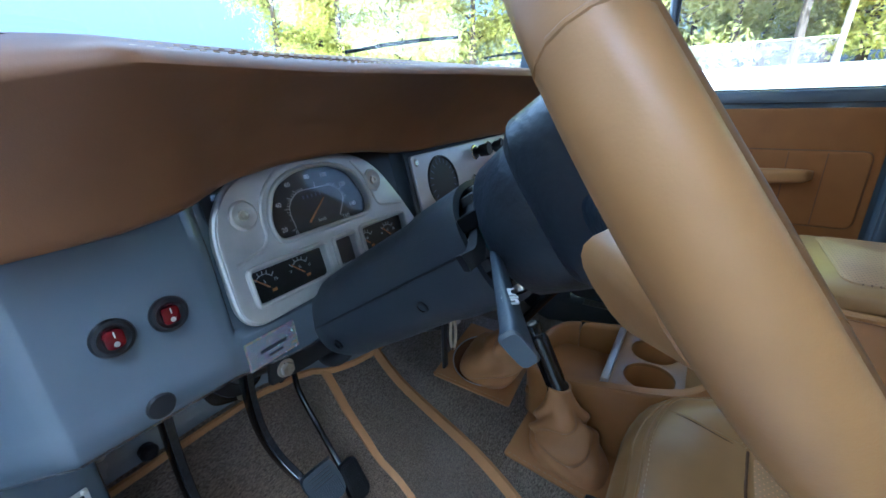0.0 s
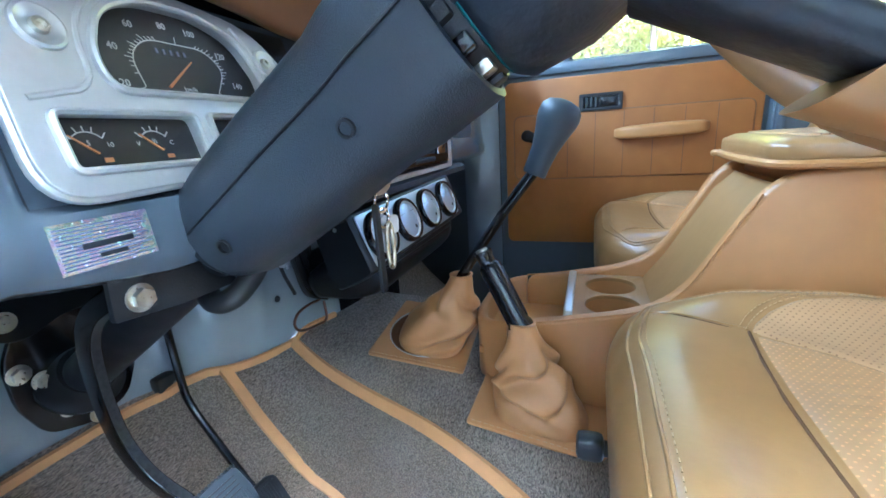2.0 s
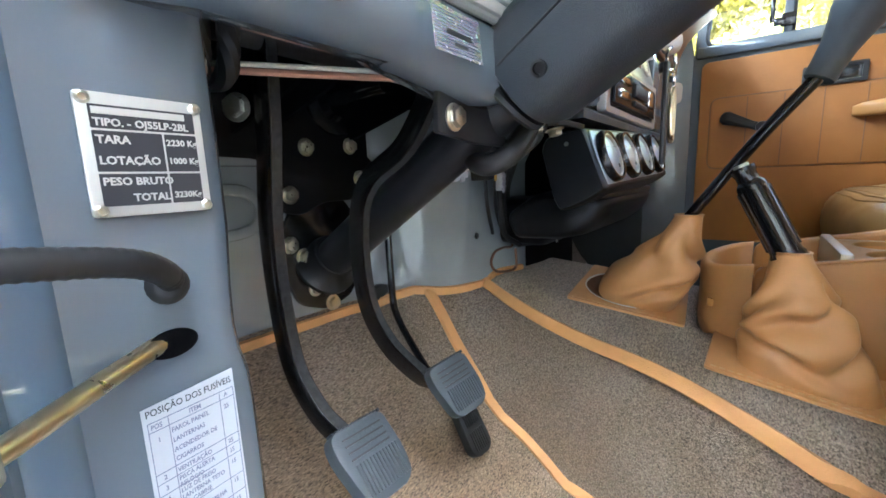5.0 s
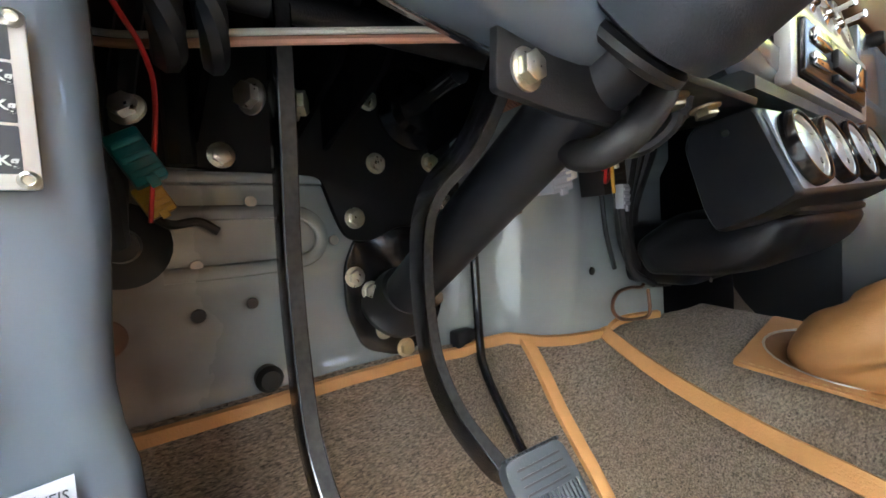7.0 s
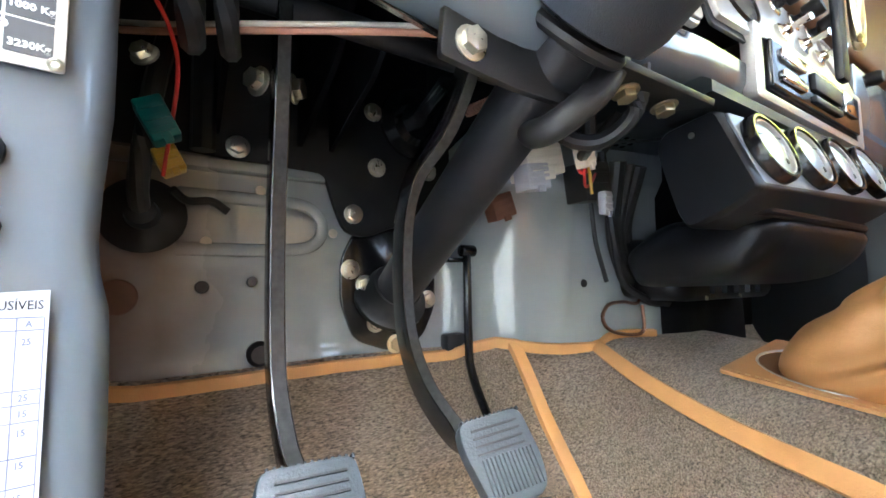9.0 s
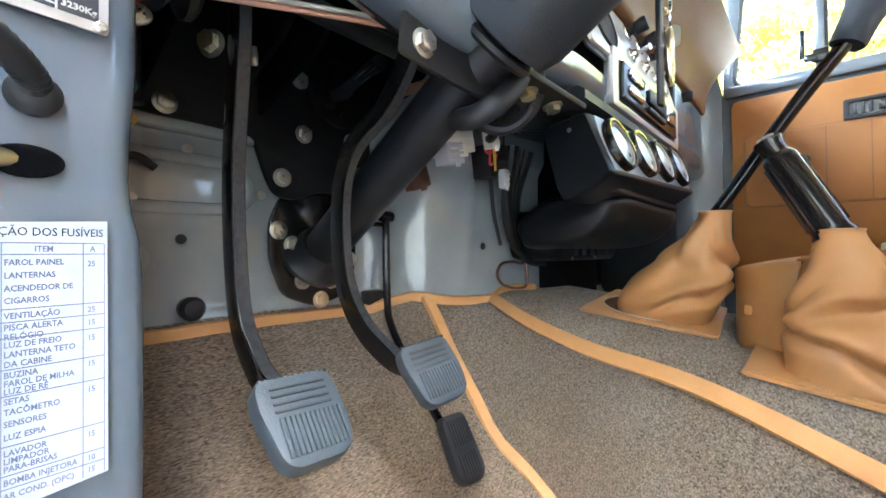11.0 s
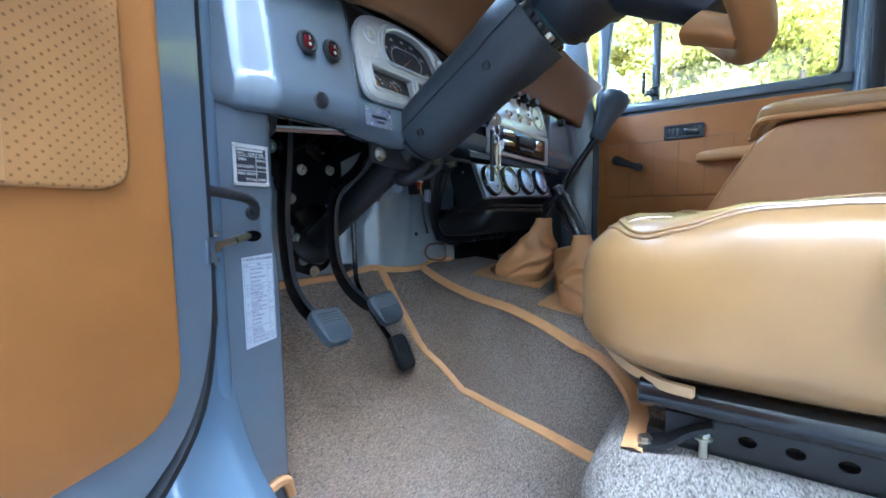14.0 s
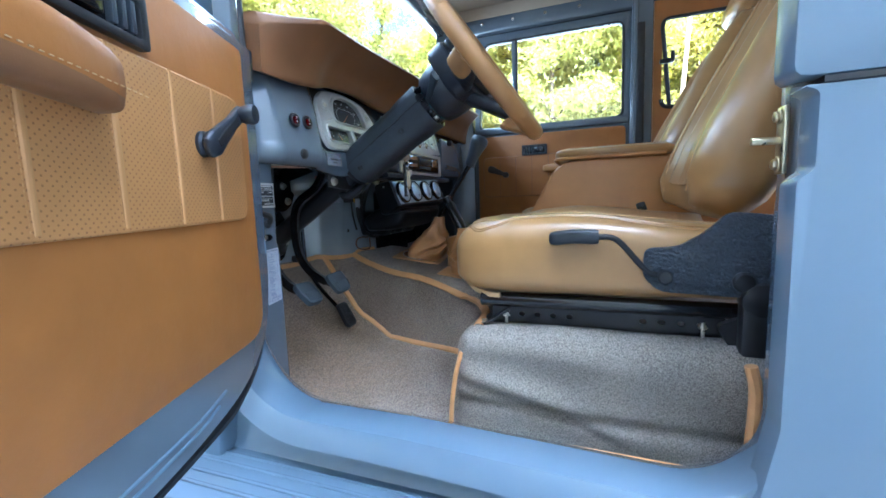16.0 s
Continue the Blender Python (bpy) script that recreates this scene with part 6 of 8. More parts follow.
    part("recliner_foot", slab(round_poly([(0.44, 0.16), (0.53, 0.2), (0.53, 0.05), (0.50, 0.05)], 0.01), 0.012, axes_at((0, cy - 0.225, 0), (1, 0, 0), (0, 0, 1))), BLACK, st)
    lv = part("lever_rod", tube([(0.272, cy - 0.262, 0.299), (0.29, cy - 0.262, 0.298), (0.305, cy - 0.262, 0.288), (0.33, cy - 0.26, 0.258), (0.345, cy - 0.256, 0.243), (0.358, cy - 0.25, 0.238)], 0.0045, 5, 10), BLACK, st, "black bent lever rod")
    part("lever_grip", loft([[(x, cy - 0.262 + a, z + b) for a, b in superring(16, 3, 0.0085 * q, 0.0115 * q)] for x, z, q in ((0.196, 0.2965, 0.5), (0.199, 0.2965, 0.85), (0.206, 0.297, 1), (0.235, 0.3, 1), (0.266, 0.299, 1), (0.272, 0.299, 0.9))]), GRIP, lv, "slate plastic lever grip")
    st.location = (0.261, cy, 0.116)
    return st


driver_seat = seat(0.371)
copy_thing(driver_seat, pose(0.25, 1.075, 0.118))
tagged(driver_seat, "tan leather driver's seat with perforated insert, lever and black rails")
pr = thing("seat_riser", (0.285, 1.09, -0.085), "grey loop-carpeted riser under the passenger seat", "seat base", kind="structure")
part("pile", wobble(box((0.285, 1.10, 0.0225), (0.5, 0.42, 0.215), 0.03, None, 4), 0.004, 8), CARPET, pr)
adj = thing("seat_adjuster", (0.0, 0.44, 0.2), "slate plastic seat adjuster knob on a black rod", "knob")
part("grip", loft([[(x + 0.013, 0.440 + a, 0.205 + b) for a, b in superring(16, 3, 0.012 * q, 0.013 * q)] for x, q in ((-0.030, 0.6), (-0.028, 0.9), (-0.022, 1), (-0.010, 1), (-0.006, 0.9), (-0.004, 0.6))]), GRIP, adj)
part("rod", sweep([(0.008, 0.440, 0.205), (0.030, 0.441, 0.201), (0.06, 0.442, 0.190), (0.12, 0.442, 0.180)], superring(12, 3, 0.004, 0.009), 4, (0, 0, 1), True, lambda k: 1 - 0.55 * k), BLACK, adj)

# ---- centre console ----
console = thing("centre_console", (0.1, 0.715, 0.14), "tan leather centre console with cup holders and padded armrest", "console")
side = [(-0.118, 0.120), (-0.118, 0.2465), (-0.06, 0.254), (0.03, 0.272), (0.075, 0.288), (0.105, 0.318), (0.135, 0.372), (0.165, 0.425), (0.19, 0.447), (0.24, 0.452), (0.50, 0.452), (0.50, 0.11), (0.05, 0.11)]
side = round_poly(side, 0.02, 3)
for y0, nm in ((0.607, 1), (0.803, 2)):
    part("side_panel", slab(side, 0.016, axes_at((0, y0 + 0.016, 0), (1, 0, 0), (0, 0, 1)), 0.006, (), 3), TAN, console, "tan leather side panel")
    crest = [(-0.118, 0.2485), (-0.06, 0.256), (0.03, 0.274), (0.075, 0.290), (0.105, 0.320), (0.135, 0.374), (0.165, 0.427)]
    part("edge_piping", tube([(x, y0 + (0.002 if nm == 1 else 0.014), z - 0.002) for x, z in crest], 0.0016, 5, 6), TAN, console)
nose = []
for k in range(25):
    a = math.pi * k / 24
    ring = []
    for off, z in ((0.0, 0.130), (0.001, 0.20), (0.0, 0.238), (0.003, 0.2425), (0.008, 0.2445), (0.013, 0.2425), (0.016, 0.238), (0.016, 0.13)):
        ring.append((-0.118 - (0.062 - off) * abs(math.sin(a)) ** 0.8, 0.713 - math.copysign((0.106 - off) * abs(math.cos(a)) ** 0.8, math.cos(a)), z - 0.010 * math.sin(a) * (1 if z > 0.22 else 0) + 0.003))
    nose.append(ring)
part("front_panel", loft(nose), TAN, console, "rounded tan leather front panel", smooth=60)
part("tray_floor", box((-0.07, 0.713, 0.19), (0.19, 0.18, 0.012), 0.003), TAN, console)
CU = axes_at((0, 0, 0.252), (1, 0, 0), (0, 1, 0))
part("cup_plate", slab(rect(-0.03, 0.624, 0.075, 0.802, 0.004), 0.006, CU, 0.0015, [ellipse(0.024, 0.672, 0.038, 0.038, 24), ellipse(0.024, 0.752, 0.038, 0.038, 24)]), SEAT, console, "pale leather cup holder plate")
for yy in (0.672, 0.752):
    part("cup_well", lathe([(0.0005, -0.056), (0.041, -0.056), (0.041, 0), (0.039, 0), (0.039, -0.05), (0.034, -0.054), (0.0005, -0.054)], Matrix.Translation((0.024, yy, 0.2545)), 28), TAN, console)
part("divider", box((-0.036, 0.713, 0.245), (0.012, 0.176, 0.04), 0.003), SILVER, console, "silver divider strip")
part("rear_slope", loft([[(0.075, y, 0.255), (0.105, y, 0.298), (0.135, y, 0.352), (0.165, y, 0.405), (0.19, y, 0.43), (0.2, y, 0.40), (0.12, y, 0.25)] for y in (0.622, 0.804)]), SEAT, console, "pale leather slope below the armrest")
part("top_panel", box((0.35, 0.713, 0.44), (0.3, 0.18, 0.02), 0.004), TAN, console)
lidr = lambda x, w, q: [(x, 0.713 + a, 0.468 + b) for a, b in superring(32, 4.5, w, 0.0165 * q)]
lid = part("armrest_lid", loft([lidr(0.168, 0.085, 0.35), lidr(0.172, 0.1, 0.75), lidr(0.185, 0.112, 1), lidr(0.3, 0.115, 1.05), lidr(0.44, 0.115, 1), lidr(0.46, 0.11, 0.7), lidr(0.465, 0.09, 0.3)]), SEAT, console, "pale leather armrest lid", smooth=60)
part("lid_panel", slab(rect(0.196, 0.622, 0.446, 0.804, 0.02), 0.003, axes_at((0, 0, 0.4825), (1, 0, 0), (0, 1, 0)), 0.0015), SEAT_PERF, lid, "perforated top panel")
part("lid_edge", tube([(0.44, 0.6, 0.456), (0.3, 0.597, 0.456), (0.19, 0.6, 0.456), (0.17, 0.63, 0.456), (0.166, 0.713, 0.456), (0.17, 0.8, 0.456), (0.19, 0.826, 0.456), (0.44, 0.826, 0.456)], 0.005, 5, 8), TAN, console)
buckle = thing("belt_buckle", (0.385, 0.60, 0.30), "black seat belt buckle between seat and console", "buckle")
part("case", box((0.386, 0.600, 0.318), (0.022, 0.012, 0.030), 0.004, Matrix.Rotation(radians(-18), 4, "Y")), BLACK, buckle)
part("stalk", cyl((0.387, 0.594, 0.322), (0.40, 0.594, 0.20), 0.006, seg=8), BLACK, buckle)

# ---- levers and their leather boots ----
def boot(M, c, rx, ry, top, r_top, seed, folds, bow=0.16, draw=0.30):
    """A slack leather boot rising from a flange (M: its plane; c, rx, ry: the foot) to a neck at top, with draped folds
    (angle, height, slant, depth, spread)."""
    foot, top = M @ Vector((*c, 0.002)), Vector(top)
    n, rings = 96, []
    for k in range(61):
        t = k / 60
        w = draw * t + (1 - draw) * smoothstep(0.06, 1.0, t)
        mid = foot.lerp(top, 0.55 * t + 0.45 * smoothstep(0.0, 0.95, t))
        mid.z = foot.z + (top.z - foot.z) * t
        ring = []
        for i in range(n):
            a = 2 * math.pi * i / n
            ca, sa = math.cos(a), math.sin(a)
            e = (abs(ca) ** 3 + abs(sa) ** 3) ** (-1 / 3)
            d = M.to_3x3() @ Vector((rx * ca * e, ry * sa * e, 0))
            u = Vector((d.x, d.y, 0)).normalized()
            r = Vector((d.x, d.y, 0)).length * (1 - w) + r_top * w
            slack = math.sin(math.pi * min(1.0, t * 1.02)) ** 0.7
            r *= 1 + bow * math.sin(math.pi * t ** 0.7) * (1 - 0.55 * t)
            bend = 0.10 * noise.noise(Vector((ca * 1.3, sa * 1.3, seed)))
            for fa_, ft, slant, deep, wide in folds:
                g = math.cos(a - fa_)
                if g <= 0:
                    continue
                off = t - ft - slant * math.sin(a - fa_) - bend
                r += slack * g ** 1.4 * (0.75 * deep * math.exp(-((off - 1.25 * wide) / (1.1 * wide)) ** 2) - deep * math.exp(-(off / (0.62 * wide)) ** 2) + 0.4 * deep * math.exp(-((off + 1.3 * wide) / wide) ** 2))
            r += slack * 0.005 * noise.noise(Vector((ca * 1.6 + 3, sa * 1.6, t * 2.4 + seed)))
            ring.append(mid + u * r + Vector((0, 0, d.z * (1 - w))))
        rings.append(ring)
    neck = rings[-1]
    rings.append([top + (p - top) * 1.06 + Vector((0, 0, 0.0025)) for p in neck])
    rings.append([top + (p - top) * 0.86 + Vector((0, 0, 0.0030)) for p in neck])
    return loft(rings, False)


gear = thing("gear_lever", (-0.2, 0.68, 0.17), "main gear lever with slate knob and tan leather boot", "gear lever")
G_HOLE = ellipse(0.076, 0.095, 0.067, 0.078, 32)
GB = axes_at((-0.342, 0.589, 0.178), Vector((0.158, 0.014, -0.022)), Vector((0.0, 0.19, 0.01)))
part("boot_plate", slab(rect(0, 0, 0.158, 0.19, 0.006), 0.0035, GB, 0.0, [G_HOLE]), BOOT, gear, "flat tan leather boot flange with an oval opening")
part("boot", boot(GB, (0.089, 0.090), 0.055, 0.068, (-0.193, 0.644, 0.302), 0.017, 3.1, ((5.3, 0.24, 0.25, 0.014, 0.09), (4.1, 0.62, -0.25, 0.006, 0.12), (6.1, 0.55, -0.2, 0.009, 0.11), (0.8, 0.35, 0.2, 0.009, 0.12), (2.3, 0.4, 0.15, 0.009, 0.12))), BOOT, gear, "creased tan leather boot", smooth=70)
# disc closing the opening; a darker leather colour paints the shade inside
part("flange_hole_shade", slab(ellipse(0.076, 0.095, 0.069, 0.080, 32), 0.0008, GB @ Matrix.Translation((0, 0, 0.0004))), PAD, gear, "brown disc below the flange opening, darkened for the shade inside")
part("opening_rim", sweep([GB @ Vector((x, y, 0.0032)) for x, y in G_HOLE + G_HOLE[:1]], ellipse(0, 0, 0.0014, 0.0014, 6), 1, (0, 0, 1), False), SILVER, gear, "bright metal rim")
stitches([GB @ Vector(p) for p in ((0.006, 0.006, 0.004), (0.15, 0.006, 0.004))], gear)
part("shaft", tube([(-0.205, 0.648, 0.283), (-0.162, 0.635, 0.345), (-0.118, 0.621, 0.407), (-0.076, 0.610, 0.460)], 0.0072, 5, 12), BLACK_GLOSS, gear, "gloss black lever shaft")
k0, k1 = Vector((-0.078, 0.609, 0.454)), Vector((-0.044, 0.619, 0.533))
kd = (k1 - k0).normalized()
part("knob", lathe([(0.0005, 0.0), (0.0135, 0.0), (0.0148, 0.002), (0.0150, 0.016), (0.0165, 0.034), (0.0205, 0.052), (0.0245, 0.066), (0.0258, 0.075), (0.0245, 0.084), (0.019, 0.0905), (0.010, 0.0935), (0.0005, 0.0942)], Matrix.Translation(k0) @ frame_of(kd), 28), KNOB, gear, "slate grey tapered knob")

low = thing("transfer_lever", (-0.09, 0.56, 0.14), "short transfer lever with black ribbed grip and tan boot", "lever")
TB = axes_at((-0.157, 0.514, 0.1435), Vector((0.201, -0.004, -0.029)), Vector((0.0, 0.107, 0.008)))
part("boot_plate", slab(rect(0, 0, 0.207, 0.115, 0.006), 0.0035, TB, 0.0015), BOOT, low, "flat tan leather boot flange")
part("boot", boot(TB, (0.090, 0.057), 0.062, 0.044, (-0.088, 0.560, 0.272), 0.0165, 8.4, ((4.7, 0.46, 0.16, 0.013, 0.10), (4.3, 0.20, -0.14, 0.010, 0.08), (5.6, 0.30, 0.22, 0.011, 0.10), (0.5, 0.55, -0.2, 0.012, 0.10), (3.3, 0.40, 0.25, 0.010, 0.10), (1.9, 0.35, 0.1, 0.009, 0.12)), 0.0, 0.62), BOOT, low, "wrinkled tan leather boot", smooth=70)
stitches([TB @ Vector(p) for p in ((0.006, 0.006, 0.004), (0.2, 0.006, 0.004))], low)
l0, l1 = Vector((-0.086, 0.561, 0.260)), Vector((-0.1365, 0.565, 0.362))
ld = (l1 - l0).normalized()
grip = part("grip", lathe([(0.0005, 0.0), (0.014, 0.0), (0.0165, 0.003), (0.0165, 0.012), (0.0145, 0.016), (0.0145, 0.094), (0.0125, 0.098), (0.0105, 0.1), (0.0105, 0.108), (0.012, 0.111), (0.012, 0.116), (0.0005, 0.118)], Matrix.Translation(l0) @ frame_of(ld), 28), BLACK_GLOSS, low, "gloss black ribbed grip")
for k in range(8):
    a = 2 * math.pi * k / 8
    off = (Vector((0, 1, 0)) * math.cos(a) + ld.cross(Vector((0, 1, 0))).normalized() * math.sin(a)) * 0.0145
    part("rib", cyl(l0 + ld * 0.02 + off, l0 + ld * 0.09 + off, 0.0016, seg=6), BLACK_GLOSS, grip)
part("release_button", cyl(l1 - ld * 0.002, l1 + ld * 0.006, 0.0075, seg=16, bevel=0.001), ZINC, low)

# ---- pedals ----
def pedal(name, label, arm, pad_at, pad_axes, w, h, arm_w):
    """A hanging pedal: strap arm and ribbed rubber pad."""
    pd = thing(name, pad_at, label, "pedal", "hanging pedals")
    strap_arm = part("arm", sweep(arm, round_poly([(-arm_w, -0.011), (arm_w, -0.011), (arm_w, 0.011), (-arm_w, 0.011)], 0.0012, 2), 6, (1, 0, 0.2)), BLACK_GLOSS, pd, "bent black steel arm")
    part("worn_edge", sweep(arm, [(-arm_w * 0.8, 0.0108), (arm_w * 0.8, 0.0108), (arm_w * 0.8, 0.0114), (-arm_w * 0.8, 0.0114)], 6, (1, 0, 0.2)), WORN, strap_arm, "edge rubbed to bare steel")
    M = axes_at(pad_at, *pad_axes)
    base = round_poly([(-w * 0.47, h / 2), (w * 0.45, h / 2), (w * 0.50, -h * 0.1), (w * 0.44, -h * 0.40), (w * 0.3, -h / 2), (-w * 0.26, -h / 2), (-w * 0.38, -h * 0.40), (-w * 0.5, h * 0.2)], 0.008, 4)
    rub = part("pad", slab(base, 0.014, M @ Matrix.Translation((0, 0, -0.007)), 0.003), PEDAL_RUBBER, pd, "grey ribbed rubber pad")
    for k in range(4):
        part("cross_groove", box((0, 0, 0), (w * 0.66, 0.0014, 0.0016), 0, M @ Matrix.Translation((0, h * 0.36 - 0.0052 * k, 0.0072))), BLACK, rub)
    for k in range(13):
        part("rib", box((0, 0, 0), (w * 0.034, h * 0.42, 0.003), 0.0006, M @ Matrix.Translation((w * (-0.30 + 0.057 * k), -h * 0.18, 0.0074))), PEDAL_RUBBER, rub)
    for k in range(13):
        part("edge_rib", box((0, 0, 0), (w * 0.034, 0.003, 0.010), 0.0006, M @ Matrix.Translation((w * (-0.38 + 0.068 * k), h * 0.5, -0.0005))), PEDAL_RUBBER, rub)
    return pd


pedal("clutch_pedal", "clutch pedal with black arm and grey ribbed rubber pad",
      [(-0.432, 0.185, 0.52), (-0.437, 0.185, 0.42), (-0.452, 0.186, 0.33), (-0.450, 0.186, 0.26), (-0.438, 0.186, 0.205), (-0.41, 0.187, 0.172), (-0.385, 0.189, 0.158)],
      (-0.352, 0.190, 0.150), (Vector((0.03, 1, -0.04)), Vector((-0.95, 0.0, 1))), 0.057, 0.060, 0.0054)
pedal("brake_pedal", "brake pedal with black cranked arm and grey ribbed rubber pad",
      [(-0.36, 0.31, 0.46), (-0.40, 0.306, 0.40), (-0.448, 0.302, 0.368), (-0.468, 0.301, 0.335), (-0.472, 0.300, 0.28), (-0.463, 0.300, 0.225), (-0.437, 0.302, 0.185), (-0.40, 0.306, 0.160), (-0.38, 0.311, 0.153)],
      (-0.361, 0.321, 0.150), (Vector((0.22, 1, 0.14)), Vector((-0.78, -0.15, 1))), 0.054, 0.057, 0.0054)
gas = thing("accelerator_pedal", (-0.41, 0.412, 0.034), "accelerator pedal with black rubber pad on a thin rod", "pedal")
part("rod", tube([(-0.566, 0.44, 0.31), (-0.562, 0.438, 0.2), (-0.553, 0.436, 0.16), (-0.51, 0.43, 0.11), (-0.455, 0.418, 0.068), (-0.43, 0.413, 0.05)], 0.0055, 6, 10), BLACK_GLOSS, gas)
GP = axes_at((-0.412, 0.419, 0.034), (0.08, 1, 0.0), (-0.60, 0.02, 1))
gp = part("pad", slab(round_poly([(-0.019, 0.036), (0.019, 0.036), (0.021, -0.03), (0.012, -0.04), (-0.012, -0.04), (-0.021, -0.03)], 0.012, 4), 0.013, GP @ Matrix.Translation((0, 0, -0.006)), 0.003), RUBBER, gas, "black rubber pad")
for k in range(7):
    part("rib", box((0, 0, 0), (0.0022, 0.03, 0.002), 0.0005, GP @ Matrix.Translation((-0.012 + 0.004 * k, 0.015, 0.0075))), RUBBER, gp)
    part("rib", box((0, 0, 0), (0.0022, 0.026, 0.002), 0.0005, GP @ Matrix.Translation((-0.012 + 0.004 * k, -0.02, 0.0075))), RUBBER, gp)
part("ball_joint", join(cyl((-0.566, 0.43, 0.312), (-0.566, 0.452, 0.312), 0.008, seg=14, bevel=0.002), box((-0.572, 0.425, 0.30), (0.012, 0.024, 0.006), 0.001)), BLACK_GLOSS, gas)
part("foot_bracket", box((-0.585, 0.43, 0.19), (0.02, 0.03, 0.03), 0.004), BLACK, gas)

# ---- firewall fittings ----
sup = thing("pedal_bracket", (-0.56, 0.3, 0.42), "black steel pedal bracket and brake servo on the firewall", "bracket")
part("back_plate", slab(round_poly([(0.285, 0.33), (0.31, 0.325), (0.345, 0.34), (0.40, 0.34), (0.43, 0.36), (0.445, 0.40), (0.445, 0.70), (0.052, 0.70), (0.052, 0.402), (0.11, 0.402), (0.26, 0.395), (0.275, 0.35)], 0.012), 0.008, facing_rear(-0.595, 0, 0), 0.002), SOOT, sup)
# bracket cheeks, coloured near-black to include the shade under the dash
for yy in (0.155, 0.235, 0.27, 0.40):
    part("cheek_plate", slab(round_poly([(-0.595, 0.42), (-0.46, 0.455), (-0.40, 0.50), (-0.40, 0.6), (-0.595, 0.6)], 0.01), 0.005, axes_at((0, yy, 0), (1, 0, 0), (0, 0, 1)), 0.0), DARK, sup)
part("servo_ring", lathe([(0.046, 0.0), (0.048, 0.004), (0.046, 0.008), (0.03, 0.010), (0.024, 0.02), (0.0005, 0.022)], facing_rear(-0.592, 0.375, 0.475), 32), BLACK_GLOSS, sup)
part("push_rod", cyl((-0.58, 0.375, 0.475), (-0.46, 0.345, 0.47), 0.009, seg=12), BLACK_GLOSS, sup)
part("cross_shaft", cyl((-0.432, 0.12, 0.475), (-0.432, 0.41, 0.475), 0.010, seg=14), BLACK, sup)
for at, ax in (((-0.587, 0.294, 0.352), (1, 0, 0)), ((-0.587, 0.323, 0.411), (1, 0, 0)), ((-0.587, 0.318, 0.479), (1, 0, 0)), ((-0.587, 0.41, 0.37), (1, 0, 0)), ((-0.587, 0.395, 0.415), (1, 0, 0)), ((-0.588, 0.172, 0.412), (1, 0, 0)), ((-0.462, 0.174, 0.427), (0.5, -0.8, 0)), ((-0.455, 0.197, 0.424), (0.5, 0.8, 0)), ((-0.385, 0.110, 0.391), (0.7, -0.4, 0.3))):
    bolt("bolt", at, ax, sup, 0.0052 if at[0] > -0.4 else 0.0085, 0.0045 if at[0] > -0.4 else 0.007)
seal = thing("column_seal_plate", (-0.6, 0.345, 0.265), "black steel plate bolted where the steering tube meets the firewall", "plate")
po = round_poly([(0.283, 0.30), (0.30, 0.335), (0.33, 0.345), (0.385, 0.345), (0.41, 0.31), (0.41, 0.24), (0.39, 0.20), (0.345, 0.188), (0.30, 0.205), (0.283, 0.25)], 0.014)
part("plate", slab(po, 0.006, facing_rear(-0.603, 0, 0), 0.002), BLACK_GLOSS, seal)
part("collar", lathe([(0.046, 0), (0.046, 0.006), (0.036, 0.014), (0.030, 0.03), (0.027, 0.03)], Matrix.Translation((-0.598, 0.345, 0.253)) @ frame_of(AX), 28), BLACK, seal)
for y, z in ((0.294, 0.288), (0.326, 0.224), (0.312, 0.27), (0.368, 0.222), (0.398, 0.285), (0.352, 0.197), (0.398, 0.25)):
    bolt("bolt", (-0.597, y, z), (1, 0, 0), seal, 0.0085, 0.007, BRASS if z < 0.2 else ZINC)
brk = thing("column_bracket", (-0.31, 0.3, 0.41), "black steel bracket clamping the steering column to the dash", "bracket")
part("front_plate", slab(round_poly([(0.247, 0.399), (0.30, 0.393), (0.352, 0.392), (0.352, 0.430), (0.25, 0.434)], 0.003), 0.005, facing_rear(-0.3215, 0, 0), 0.001), BLACK, brk)
loom = thing("wiring_loom", (-0.33, 0.39, 0.40), "thick black taped wiring loom looping under the steering column", "wiring")
part("sheath", tube([(-0.315, 0.412, 0.48), (-0.308, 0.395, 0.440), (-0.304, 0.372, 0.408), (-0.310, 0.346, 0.384), (-0.330, 0.338, 0.376), (-0.350, 0.345, 0.388), (-0.36, 0.35, 0.44)], 0.0105, 7, 14), RUBBER, loom)
part("branch", tube([(-0.31, 0.43, 0.45), (-0.32, 0.435, 0.41), (-0.345, 0.42, 0.388), (-0.37, 0.40, 0.40), (-0.38, 0.39, 0.44)], 0.007, 7, 10), RUBBER, loom)
bolt("bolt", (-0.3165, 0.267, 0.411), (1, 0, 0), brk, 0.0080, 0.006)
part("clamp", tube([on_axis(-0.125) + (Vector((0, 1, 0)) * math.cos(a) + AN * math.sin(a)) * 0.036 for a in [math.pi * (0.9 + 1.2 * k / 10) for k in range(11)]], 0.005, 3, 8), BLACK, brk)
part("cross_plate", box((-0.315, 0.42, 0.424), (0.05, 0.16, 0.006), 0.001, Matrix.Rotation(radians(12), 4, "Y")), BLACK, brk)
for y in (0.410, 0.463):
    bolt("bolt", (-0.313, y, 0.416), (0.2, 0, -1), brk, 0.008, 0.006, BRASS)
spring = thing("return_spring", (-0.40, 0.3, 0.415), "copper-coloured pedal return spring", "spring")
